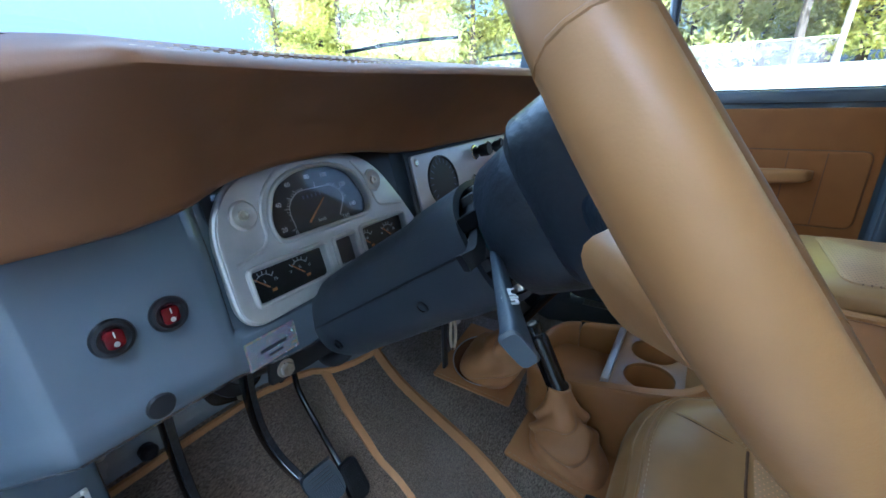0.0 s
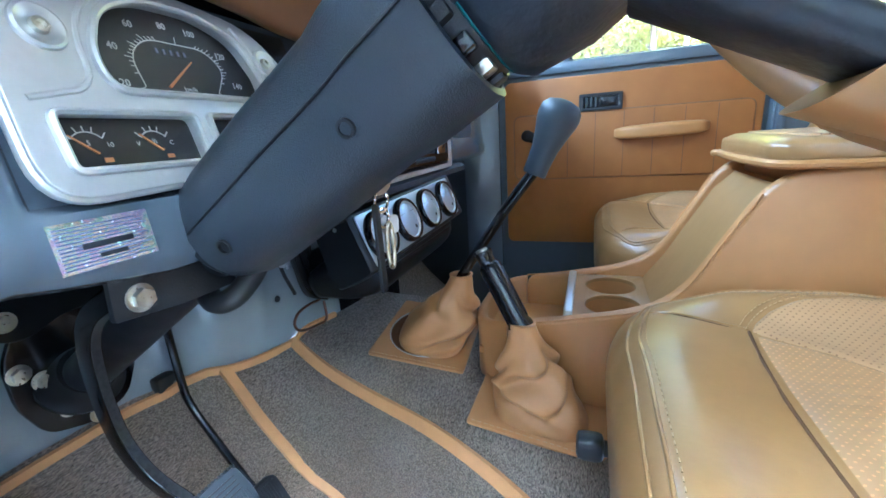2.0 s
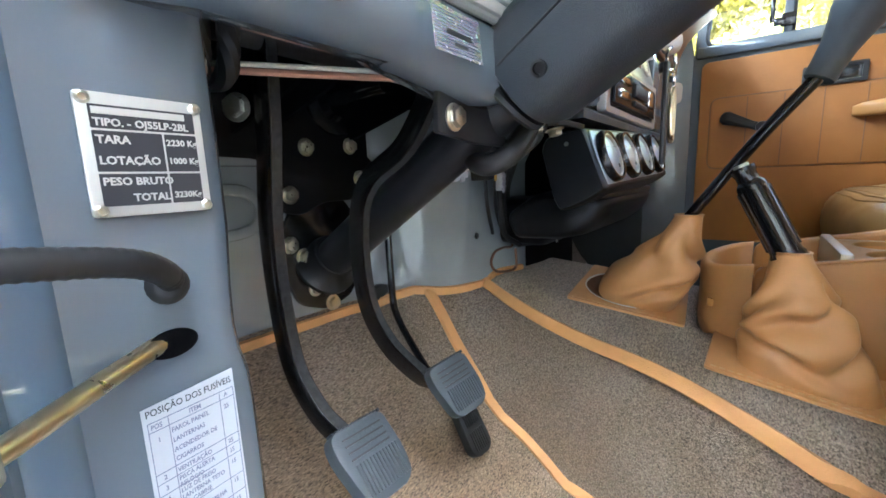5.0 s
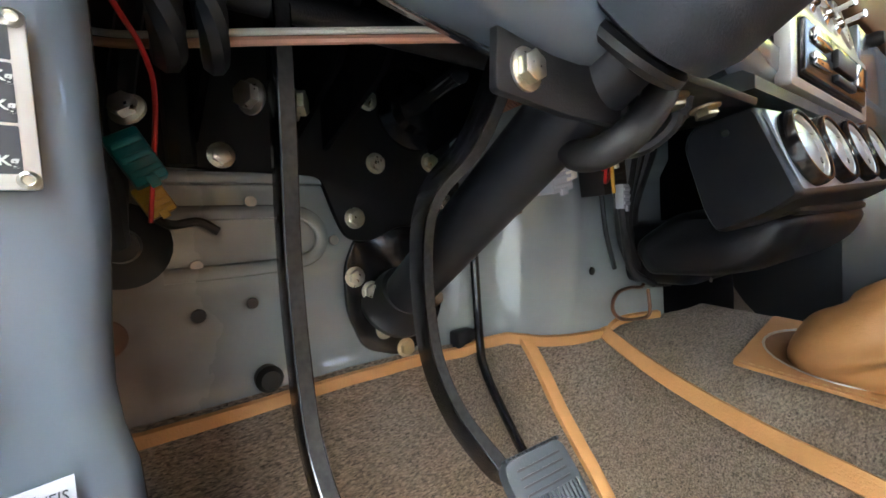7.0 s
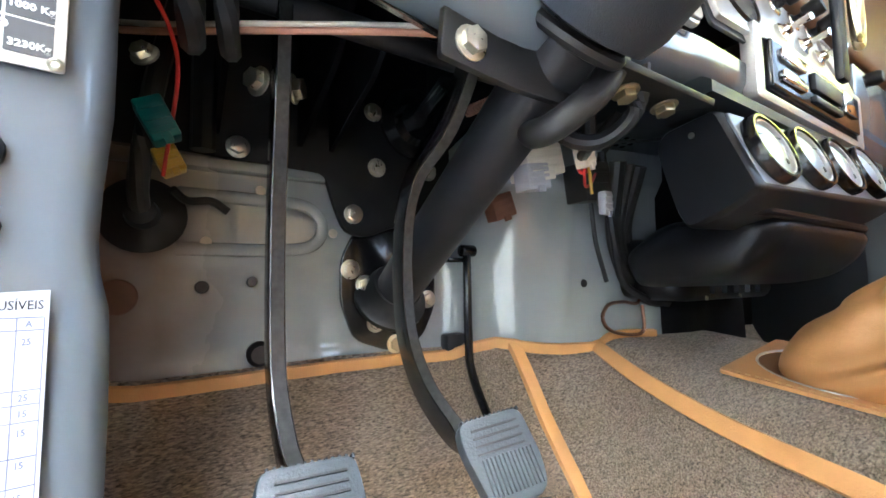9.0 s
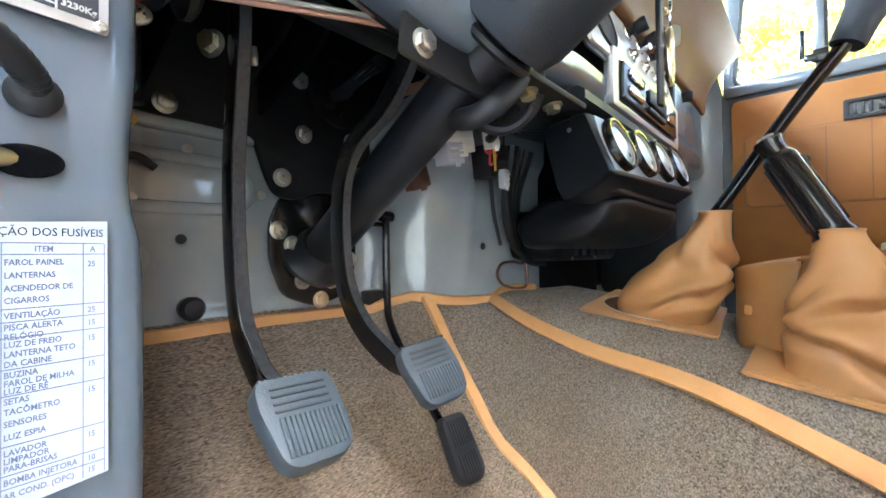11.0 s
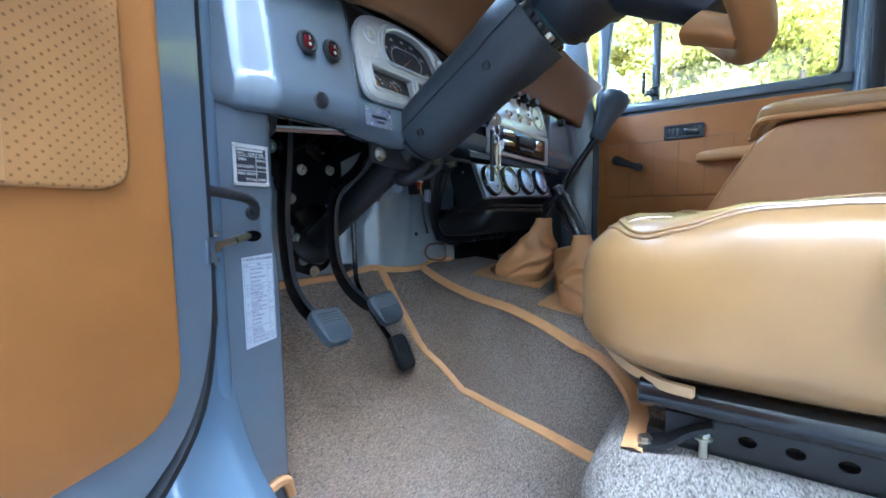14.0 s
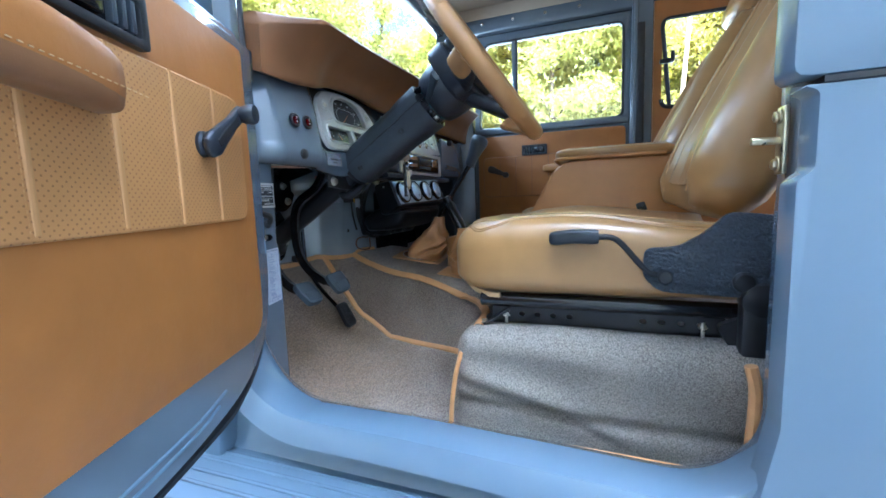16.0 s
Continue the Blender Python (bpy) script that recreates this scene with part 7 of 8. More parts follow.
part("coil", tube([Vector((-0.430 + 0.024 * k / 88, 0.345 + 0.022 * k / 88, 0.428 + 0.010 * k / 88)) + Vector((0.0, 0.0045 * math.cos(k * 0.9), 0.0045 * math.sin(k * 0.9))) for k in range(89)], 0.0011, 1, 5), COPPER, spring)

grom = thing("cable_grommet", (-0.59, 0.1, 0.335), "black rubber grommet with cable on the firewall", "grommet")
part("disc", lathe([(0.034, 0), (0.035, 0.008), (0.03, 0.012), (0.014, 0.015), (0.012, 0.04), (0.0005, 0.042)], facing_rear(-0.602, 0.096, 0.337), 28), RUBBER, grom)
part("cable", tube([(-0.57, 0.096, 0.337), (-0.54, 0.096, 0.36), (-0.52, 0.105, 0.43), (-0.53, 0.12, 0.52)], 0.008, 6, 10), RUBBER, grom)
stop = thing("floor_stop", (-0.59, 0.198, 0.2), "black rubber pedal stop above the carpet edge", "stop")
part("bumper", lathe([(0.012, 0), (0.013, 0.012), (0.009, 0.018), (0.0005, 0.019)], facing_rear(-0.605, 0.198, 0.201), 18), RUBBER, stop)
hook = thing("pipe_loop", (-0.47, 0.62, 0.206), "bent copper-brown pipe loop by the carpet edge", "pipe")
part("pipe", tube([(-0.470, 0.668, 0.268), (-0.468, 0.657, 0.241), (-0.466, 0.62, 0.243), (-0.465, 0.588, 0.240), (-0.465, 0.576, 0.224), (-0.464, 0.590, 0.208), (-0.462, 0.63, 0.200), (-0.455, 0.646, 0.206), (-0.458, 0.650, 0.238)], 0.0024, 6, 8), PIPE, hook)
holes = thing("panel_plug", (-0.6, 0.145, 0.27), "small dark plugs and screws on the firewall", "plug", "firewall plugs")
part("plug", lathe([(0.0065, 0), (0.006, 0.002), (0.0005, 0.002)], facing_rear(-0.604, 0.145, 0.27), 12), RUBBER, holes)
for y, z in ((0.19, 0.275), (0.147, 0.315), (0.147, 0.358), (0.196, 0.372), (0.275, 0.33), (0.579, 0.268)):
    hc = thing("panel_plug", (fire_x(y), y, z), "small dark plug in the grey firewall", "plug", "firewall plugs")
    part("plug", lathe([(0.0055, 0), (0.005, 0.002), (0.0005, 0.0025)], facing_rear(fire_x(y) + 0.003, y, z), 12), STEEL if z > 0.3 else RUBBER, hc)
cap = thing("drain_plug", (-0.603, 0.078, 0.262), "round brown-primed plug in the firewall", "plug")
part("disc", lathe([(0.0165, 0.0), (0.0155, 0.002), (0.010, 0.0032), (0.0005, 0.0028)], facing_rear(-0.6045, 0.078, 0.262), 24), RUST, cap)

# wiring under the dash
for pts, r, mat, lab in (
        ([(-0.50, 0.085, 0.46), (-0.46, 0.115, 0.447), (-0.42, 0.18, 0.447), (-0.37, 0.28, 0.450), (-0.36, 0.36, 0.46)], 0.0026, COPPER, "orange and white taped wiring under the fascia"),
        ([(-0.50, 0.085, 0.466), (-0.46, 0.115, 0.452), (-0.42, 0.18, 0.452), (-0.37, 0.28, 0.455), (-0.36, 0.36, 0.465)], 0.0020, WHITE_PLASTIC, "white taped wiring under the fascia"),
        ([(-0.40, 0.095, 0.47), (-0.415, 0.108, 0.447), (-0.43, 0.118, 0.432), (-0.46, 0.122, 0.415), (-0.48, 0.115, 0.35)], 0.0014, RED_WIRE, "loose red wire under the fascia"),
        ([(-0.41, 0.125, 0.50), (-0.413, 0.127, 0.455), (-0.43, 0.129, 0.436), (-0.47, 0.13, 0.45), (-0.50, 0.13, 0.50)], 0.0085, RUBBER, "thick black taped loom under the fascia"),
        ([(-0.41, 0.146, 0.50), (-0.412, 0.147, 0.458), (-0.43, 0.150, 0.440), (-0.47, 0.155, 0.45), (-0.50, 0.155, 0.50)], 0.0075, RUBBER, "thick black taped loom under the fascia"),
        ([(-0.57, 0.140, 0.62), (-0.572, 0.140, 0.50), (-0.575, 0.141, 0.40)], 0.011, RUBBER, "black sheathed cable on the firewall"),
        ([(-0.575, 0.118, 0.36), (-0.585, 0.13, 0.352), (-0.590, 0.15, 0.354), (-0.592, 0.165, 0.345)], 0.004, RUBBER, "black cable crossing to the grommet"),
        ([(-0.40, 0.47, 0.39), (-0.412, 0.485, 0.372), (-0.42, 0.505, 0.378), (-0.425, 0.52, 0.392)], 0.0016, RED_WIRE, "short red wire below the column"),
        ([(-0.47, 0.55, 0.44), (-0.468, 0.565, 0.37), (-0.47, 0.575, 0.32), (-0.475, 0.60, 0.27)], 0.003, RUBBER, "black cable running down the firewall"),
        ([(-0.445, 0.56, 0.43), (-0.452, 0.585, 0.33), (-0.458, 0.61, 0.27), (-0.45, 0.65, 0.245)], 0.005, RUBBER, "black cable running down the firewall"),
        ([(-0.36, 0.43, 0.44), (-0.375, 0.445, 0.40), (-0.40, 0.47, 0.40), (-0.38, 0.5, 0.44)], 0.006, RUBBER, "black wiring loom below the column"),
        ([(-0.45, 0.52, 0.45), (-0.44, 0.53, 0.39), (-0.45, 0.56, 0.42), (-0.44, 0.58, 0.45)], 0.0035, RUBBER, "black wiring loom below the column"),
        ([(-0.41, 0.47, 0.41), (-0.41, 0.475, 0.385), (-0.405, 0.49, 0.39)], 0.002, RED_WIRE, "short red wire below the column"),
        ([(-0.39, 0.462, 0.40), (-0.398, 0.475, 0.38), (-0.40, 0.48, 0.36)], 0.0018, YELLOW_CONN, "yellow wire ending in a connector")):
    w = thing("wire", pts[0], lab, "wire", "under-dash wires")
    part("sheath", tube(pts, r, 6, 8), mat, w)
for at, size, mat, lab, turn in (((-0.433, 0.434, 0.396), (0.03, 0.052, 0.036), WHITE_PLASTIC, "cream wiring connector block below the column", 14),
                                 ((-0.428, 0.424, 0.376), (0.022, 0.030, 0.026), PAPER, "translucent white wiring connector below the column", 10),
                                 ((-0.397, 0.466, 0.400), (0.013, 0.018, 0.030), WHITE_PLASTIC, "cream wiring connector below the column", 14),
                                 ((-0.44, 0.525, 0.385), (0.03, 0.046, 0.044), RUBBER, "black relay below the dash", 8),
                                 ((-0.455, 0.535, 0.376), (0.012, 0.014, 0.011), RED_WIRE, "small red connector below the dash", 20),
                                 ((-0.418, 0.526, 0.358), (0.010, 0.013, 0.026), PAPER, "clear connector on a yellow wire", 0),
                                 ((-0.520, 0.458, 0.364), (0.02, 0.034, 0.03), RUST, "rust-brown relay on the firewall", 20),
                                 ((-0.470, 0.111, 0.386), (0.018, 0.018, 0.030), BLUE_CONN, "teal fuse connector near the kick panel", 28),
                                 ((-0.490, 0.118, 0.364), (0.018, 0.016, 0.020), YELLOW_CONN, "yellow connector near the kick panel", 28)):
    cn = thing("connector", at, lab, "connector", "under-dash connectors")
    CT = Matrix.Rotation(radians(turn), 4, "X")
    part("shell", box(at, size, 0.0015, CT), mat, cn)
    for q in (-0.28, 0.0, 0.28):
        part("rib", box(Vector(at) + CT @ Vector((size[0] * 0.5, 0, size[2] * q)), (0.0022, size[1] * 0.86, size[2] * 0.12), 0.0004, CT), mat, cn)
    part("latch", box(Vector(at) + CT @ Vector((size[0] * 0.5, 0, -size[2] * 0.5)), (0.003, size[1] * 0.3, size[2] * 0.24), 0.0005, CT), mat, cn)

# ---- doors ----
DU = Vector((0.361, -0.9325, 0))
DN = Vector((0.9325, 0.361, 0))
D0 = Vector((-0.253, -0.02, 0))


def winder(th, M, a, mat=BLACK):
    """Window winder: boss, tapered arm and knob; M's z points into the cabin, a is the arm's angle."""
    R_ = M @ Matrix.Rotation(radians(a), 4, "Z")
    part("boss", lathe([(0.016, 0), (0.016, 0.006), (0.013, 0.009), (0.0005, 0.0095)], M, 24), mat, th)
    arm = [[R_ @ Vector((x, p, z + q)) for p, q in superring(16, 3, w, h)] for x, z, w, h in ((-0.015, 0.014, 0.006, 0.003), (-0.011, 0.015, 0.013, 0.006), (0.0, 0.016, 0.0165, 0.0075), (0.02, 0.017, 0.0135, 0.007), (0.055, 0.019, 0.0095, 0.006), (0.078, 0.02, 0.0105, 0.0065), (0.087, 0.02, 0.0095, 0.005), (0.09, 0.02, 0.004, 0.002))]
    ar = part("arm", loft(arm), mat, th, "slate plastic arm with a raised rim")
    part("arm_inlay", sweep([R_ @ Vector((0.0, 0, 0.0236)), R_ @ Vector((0.03, 0, 0.0242)), R_ @ Vector((0.06, 0, 0.0252))], [(-0.006, 0), (0.006, 0), (0.005, 0.001), (-0.005, 0.001)], 4, M.col[2].to_3d()), BLACK, ar)
    part("knob", lathe([(0.0085, 0), (0.0105, 0.003), (0.0125, 0.008), (0.0135, 0.018), (0.012, 0.022), (0.0005, 0.023)], R_ @ Matrix.Translation((0.079, 0, 0.022)), 22), mat, th)


# driver's door, swung open
M1 = axes_at(D0, DU, (0, 0, 1))
if M1.col[2].to_3d().dot(DN) < 0:
    # keep a right-handed frame whose z points into the cabin: run local x towards the hinge
    M1 = axes_at(D0, -DU, (0, 0, 1))
    SX = -1
else:
    SX = 1


door = thing("door_1", D0 + Vector((0.1, -0.25, 0.06)), "open driver's door with perforated tan leather card, winder and pull", "car door", kind="structure")
TD = lambda z: M1 @ Matrix.Translation((0, 0, z))
X = lambda u: SX * u
shell = round_poly([(X(0.0), 0.615), (X(0.0), 0.22), (X(0.03), 0.13), (X(0.12), 0.078), (X(0.25), 0.062), (X(0.92), 0.055), (X(0.92), 0.615)], [0.004, 0.08, 0.05, 0.06, 0.05, 0.05, 0.01], 5)
part("shell", slab(shell, 0.05, TD(-0.056), 0.008, (), 3), PAINT, door, "blue-grey painted steel shell")
for k in range(2):
    part("pressed_line", sweep([M1 @ Vector((X(0.17 + 0.02 * k), 0.105 - 0.012 * k, -0.0062)), M1 @ Vector((X(0.3), 0.094 - 0.012 * k, -0.0062)), M1 @ Vector((X(0.9), 0.09 - 0.012 * k, -0.0062))], [(-0.002, 0), (0.002, 0), (0.0012, 0.0022), (-0.0012, 0.0022)], 4, DN), PAINT_OUT, door)
card = round_poly([(X(0.045), 0.597), (X(0.045), 0.148), (X(0.9), 0.148), (X(0.9), 0.597)], [0.012, 0.055, 0.05, 0.012], 7)
part("door_card", slab(card, 0.006, TD(-0.006), 0.003), TAN_DOOR, door, "smooth tan leather door card")
ins = round_poly([(X(0.080), 0.338), (X(0.86), 0.330), (X(0.86), 0.499), (X(0.080), 0.514)], 0.024, 5)
part("card_insert", slab(ins, 0.006, TD(0.0), 0.0035, (), 3), TAN_PERF_DOOR, door, "perforated tan leather insert with stitched rolls")
for u in (0.155, 0.238, 0.325, 0.412, 0.5, 0.588, 0.676, 0.764):
    zt = 0.5125 - 0.019 * (u - 0.08)
    part("seam_roll", sweep([M1 @ Vector((X(u), 0.340, 0.0052)), M1 @ Vector((X(u), 0.42, 0.0062)), M1 @ Vector((X(u), zt, 0.0052))], [(-0.004, -0.001), (-0.0022, 0.0013), (0, 0.0019), (0.0022, 0.0013), (0.004, -0.001)], 4, DN), ROLL, door)
    stitches([M1 @ Vector((X(u + 0.006), 0.342, 0.0066)), M1 @ Vector((X(u + 0.006), 0.42, 0.0068)), M1 @ Vector((X(u + 0.006), zt - 0.002, 0.0062))], door, r=0.00035, length=0.0022, gap=0.0024, mat=ROLL)
hd = part("handle_bezel", slab(rect(min(X(0.268), X(0.384)), 0.516, max(X(0.268), X(0.384)), 0.570, 0.006), 0.010, TD(-0.001), 0.003, [rect(min(X(0.278), X(0.374)), 0.525, max(X(0.278), X(0.374)), 0.561, 0.004)]), BLACK, door, "black recessed release handle")
part("handle_pocket", slab(rect(min(X(0.276), X(0.376)), 0.523, max(X(0.276), X(0.376)), 0.563), 0.001, TD(0.0005)), BLACK_GLOSS, hd)
part("pull_lever", box((0, 0, 0), (0.046, 0.028, 0.010), 0.003, TD(0.005) @ Matrix.Translation((X(0.348), 0.543, 0))), BLACK_GLOSS, hd)
for k in range(3):
    part("pull_slat", box((0, 0, 0), (0.006, 0.030, 0.008), 0.001, TD(0.005) @ Matrix.Translation((X(0.288 + 0.012 * k), 0.543, 0))), CHARCOAL, hd)
rings = []
for t in range(15):
    k = t / 14
    bow = max(0.0, math.sin(math.pi * k)) ** 0.32
    rings.append([M1 @ Vector((X(0.340 + 0.235 * k), 0.462 + 0.012 * k + q, 0.006 + 0.034 * bow + p)) for p, q in superring(20, 3.4, 0.012 + 0.006 * bow, 0.012 + 0.014 * bow)])
ap = part("arm_pull", loft(rings), TAN_DOOR, door, "padded tan leather pull with a stitched lower edge", smooth=60)
under = []
for t in range(15):
    k = t / 14
    bow = max(0.0, math.sin(math.pi * k)) ** 0.32
    under.append([M1 @ Vector((X(0.342 + 0.231 * k), 0.4505 + 0.012 * k + q, 0.0055 + 0.034 * bow + p)) for p, q in superring(20, 3.4, 0.0118 + 0.006 * bow, 0.006 + 0.0135 * bow)])
part("pull_underside", loft(under), PAD, ap, "dark brown leather underside", smooth=60)
stitches([M1 @ Vector((X(0.355 + 0.205 * k / 8), 0.4500 + 0.012 * k / 8, 0.0588)) for k in range(9)], ap, r=0.00055, length=0.0026, gap=0.0028)
winder(door, M1 @ Matrix.Translation((X(0.187), 0.436, 0.004)), 37 if SX < 0 else 143, GRIP)
part("door_seal", sweep([M1 @ Vector((X(u), z, -0.030)) for u, z in ((-0.012, 0.9), (-0.012, 0.6), (-0.012, 0.3), (-0.008, 0.2), (0.02, 0.12), (0.1, 0.062), (0.24, 0.045), (0.9, 0.04))], ellipse(0, 0, 0.010, 0.013, 10), 4, DN), RUBBER, door, "black rubber door seal")
part("window_frame", join(box((0, 0, 0), (0.03, 0.55, 0.03), 0.006, TD(-0.03) @ Matrix.Translation((X(0.02), 0.88, 0))), box((0, 0, 0), (0.9, 0.02, 0.03), 0.005, TD(-0.03) @ Matrix.Translation((X(0.46), 0.622, 0)))), PAINT, door)
part("hinge", cyl(D0 + Vector((-0.03, 0.012, 0.57)), D0 + Vector((-0.03, 0.012, 0.62)), 0.010, seg=14), BLACK, door)

# passenger's door, shut
pdoor = thing("door_2", (0.07, PY, 0.1), "shut passenger door with tan leather card and sliding window", "car door", kind="structure")
PM = axes_at((0, PY, 0), (-1, 0, 0), (0, 0, 1))       # local x to the front, y up, z into the cabin
if PM.col[2].to_3d().y > 0:
    PM = axes_at((0, PY, 0), (1, 0, 0), (0, 0, 1))
    PX = 1
else:
    PX = -1
TP = lambda z: PM @ Matrix.Translation((0, 0, z))
Q = lambda x: PX * x


def prect(x0, z0, x1, z1, r=0.0):
    return rect(min(Q(x0), Q(x1)), z0, max(Q(x0), Q(x1)), z1, r)


part("shell", slab(prect(-0.280, 0.03, 0.402, 0.682, 0.03), 0.05, TP(-0.058), 0.008), PAINT, pdoor, "blue-grey painted steel shell")
part("window_rail", box((0.063, PY + 0.002, 0.668), (0.665, 0.016, 0.03), 0.006), PAINT, pdoor)
part("door_card", slab(prect(-0.255, 0.17, 0.385, 0.642, 0.02), 0.008, TP(-0.006), 0.003), TAN_DOOR, pdoor, "smooth tan leather door card")
part("card_insert", slab(prect(-0.228, 0.366, 0.366, 0.546, 0.02), 0.005, TP(0.002), 0.003, (), 3), TAN_DOOR, pdoor, "tan leather insert with vertical seams")
pring = [Vector((*p, 0.003)) for p in prect(-0.228, 0.366, 0.366, 0.546, 0.02)]
pring.append(pring[0])
gr = sweep(pring, ellipse(0, 0, 0.0025, 0.0025, 6), 1, (0, 0, 1), False)
gr.transform(PM)
part("insert_piping", gr, PAD, pdoor)
for k in range(7):
    x = -0.15 + 0.073 * k
    part("seam_groove", box((x, PY - 0.0072, 0.456), (0.0022, 0.001, 0.172)), PAD, pdoor)
hb = part("handle_bezel", slab(prect(-0.048, 0.547, 0.064, 0.592, 0.005), 0.010, TP(0.001), 0.003, [prect(-0.038, 0.555, 0.054, 0.584, 0.003)]), BLACK, pdoor, "black recessed release handle")
part("handle_pocket", slab(prect(-0.042, 0.552, 0.058, 0.588), 0.001, TP(0.0025)), BLACK_GLOSS, hb)
part("pull_lever", box((0.028, PY - 0.007, 0.57), (0.04, 0.008, 0.022), 0.002), BLACK_GLOSS, hb)
for k in range(3):
    part("pull_slat", box((-0.028 + 0.012 * k, PY - 0.007, 0.57), (0.005, 0.008, 0.024), 0.001), CHARCOAL, hb)
rings = []
for t in range(15):
    k = t / 14
    bow = max(0.0, math.sin(math.pi * k)) ** 0.32
    rings.append([Vector((0.045 + 0.225 * k, PY - 0.004 - 0.03 * bow + p, 0.483 + 0.006 * k + q)) for p, q in superring(18, 3.4, 0.010 + 0.005 * bow, 0.010 + 0.008 * bow)])
part("arm_pull", loft(rings), TAN, pdoor, "padded tan leather pull", smooth=60)
winder(pdoor, TP(0.006) @ Matrix.Translation((Q(-0.19), 0.492, 0)), 200 if PX < 0 else -22, BLACK)
wf = round_poly([(Q(-0.25), 0.682), (Q(0.372), 0.682), (Q(0.372), 1.062), (Q(-0.215), 1.062)], 0.03, 5)
outer = [(Q(-0.275), 0.67), (Q(0.4), 0.67), (Q(0.4), 1.10), (Q(-0.26), 1.10)]
part("window_frame", slab(outer, 0.035, TP(-0.05), 0.006, [wf]), PAINT, pdoor, "blue-grey painted window frame")
ws_ = [Vector((*p, -0.014)) for p in wf]
ws_.append(ws_[0])
sl = sweep(ws_, ellipse(0, 0, 0.005, 0.005, 6), 1, (0, 0, 1), False)
sl.transform(PM)
part("window_seal", sl, RUBBER, pdoor)
part("vent_divider", box((-0.083, PY + 0.022, 0.87), (0.018, 0.022, 0.40), 0.004), PAINT, pdoor)
part("divider_seal", box((-0.071, PY + 0.024, 0.87), (0.006, 0.016, 0.40), 0.002), RUBBER, pdoor)
part("vent_catch", join(box((-0.10, PY + 0.005, 0.71), (0.024, 0.012, 0.018), 0.003), box((-0.115, PY + 0.004, 0.745), (0.010, 0.010, 0.07), 0.003), box((-0.083, PY + 0.006, 0.712), (0.03, 0.012, 0.03), 0.003)), BLACK_GLOSS, pdoor, "black vent window catch")
pg = part("pane", box((0.06, PY + 0.03, 0.87), (0.62, 0.004, 0.40)), GLASS, pdoor, "clear glass pane", smooth=0)
pg.visible_shadow = False
# ---- on the kick panel ----
KD = Vector((-0.0045, 0.055, 0)).normalized()
KM = axes_at((-0.3355, 0.0355, 0.0), KD, (0, 0, 1))
if KM.col[2].to_3d().x < 0:
    KM = axes_at((-0.3355, 0.0355, 0.0), KD, (0, 0, 1)) @ Matrix.Scale(-1, 4, (0, 0, 1))
KZ = lambda z: KM @ Matrix.Translation((0, 0, z))
plate = thing("data_plate", (-0.335, 0.062, 0.377), "riveted aluminium vehicle data plate with black printed fields", "data plate")
PL = KZ(0.0022) @ Matrix.Translation((0.0075, 0.354, 0)) @ Matrix.Diagonal((0.88, 0.86, 1.0, 1.0))
part("plate", slab(rect(0, 0, 0.0525, 0.0565, 0.002), 0.0012, PL, 0.0004), ALU, plate, "brushed aluminium plate")
for nm, r_ in (("field", (0.0045, 0.0405, 0.0485, 0.0510)), ("field", (0.0045, 0.0210, 0.0325, 0.0395)), ("field", (0.0335, 0.0210, 0.0485, 0.0395)), ("field", (0.0045, 0.0050, 0.0325, 0.0200)), ("field", (0.0335, 0.0050, 0.0485, 0.0200))):
    part(nm, slab(rect(*r_, 0.0005), 0.0002, PL @ Matrix.Translation((0, 0, 0.0012))), INK, plate, "black printed field")
for tx, x, y, sz in (("TIPO. -", 0.0055, 0.0432, 0.0048), ("OJ55LP-2BL", 0.0215, 0.0432, 0.0048), ("TARA", 0.0055, 0.0355, 0.0052), ("LOTAÇÃO", 0.0055, 0.0260, 0.0052), ("PESO BRUTO", 0.0055, 0.0163, 0.0050), ("TOTAL", 0.0165, 0.0085, 0.0050), ("2230 Kg", 0.0340, 0.0352, 0.0043), ("1000 Kg", 0.0340, 0.0262, 0.0043), ("3230Kg", 0.0345, 0.0090, 0.0043)):
    part("text", lettering(tx, sz, PL @ Matrix.Translation((x, y, 0.0015)), 0.0001, bold=0.03), ALU, plate)
part("maker_mark", slab(rect(0.0055, 0.0468, 0.044, 0.0500), 0.0002, PL @ Matrix.Translation((0, 0, 0.0014))), ALU, plate)
for x, y in ((0.003, 0.0535), (0.0495, 0.0535), (0.003, 0.003), (0.0495, 0.003)):
    part("rivet", lathe([(0.0029, 0), (0.0029, 0.0012), (0.0018, 0.002), (0.0014, 0.0012), (0.0003, 0.0012)], PL @ Matrix.Translation((x, y, 0.001)), 14), ZINC, plate)

sheet = thing("fuse_chart", (-0.34, 0.064, 0.216), "white paper fuse chart with a printed table", "label")
FS = KZ(0.0022) @ Matrix.Translation((0.0115, 0.163, 0)) @ Matrix.Diagonal((0.79, 1.0, 1.0, 1.0))
part("paper", slab([(0.0, -0.004), (0.0535, 0.0), (0.053, 0.109), (0.0, 0.1065)], 0.0004, FS), PAPER, sheet)
part("heading", lettering("POSIÇÃO DOS FUSÍVEIS", 0.0047, FS @ Matrix.Translation((0.0265, 0.1035, 0.0006)), 0.0001, "CENTER"), INK, sheet)
lines = [(0.0, 0.099), (0.0, 0.0945), (0.0, 0.0735), (0.0, 0.0685), (0.0, 0.0625), (0.0, 0.0505), (0.0, 0.0405), (0.0, 0.0215), (0.0, 0.0105), (0.0, 0.0055)]
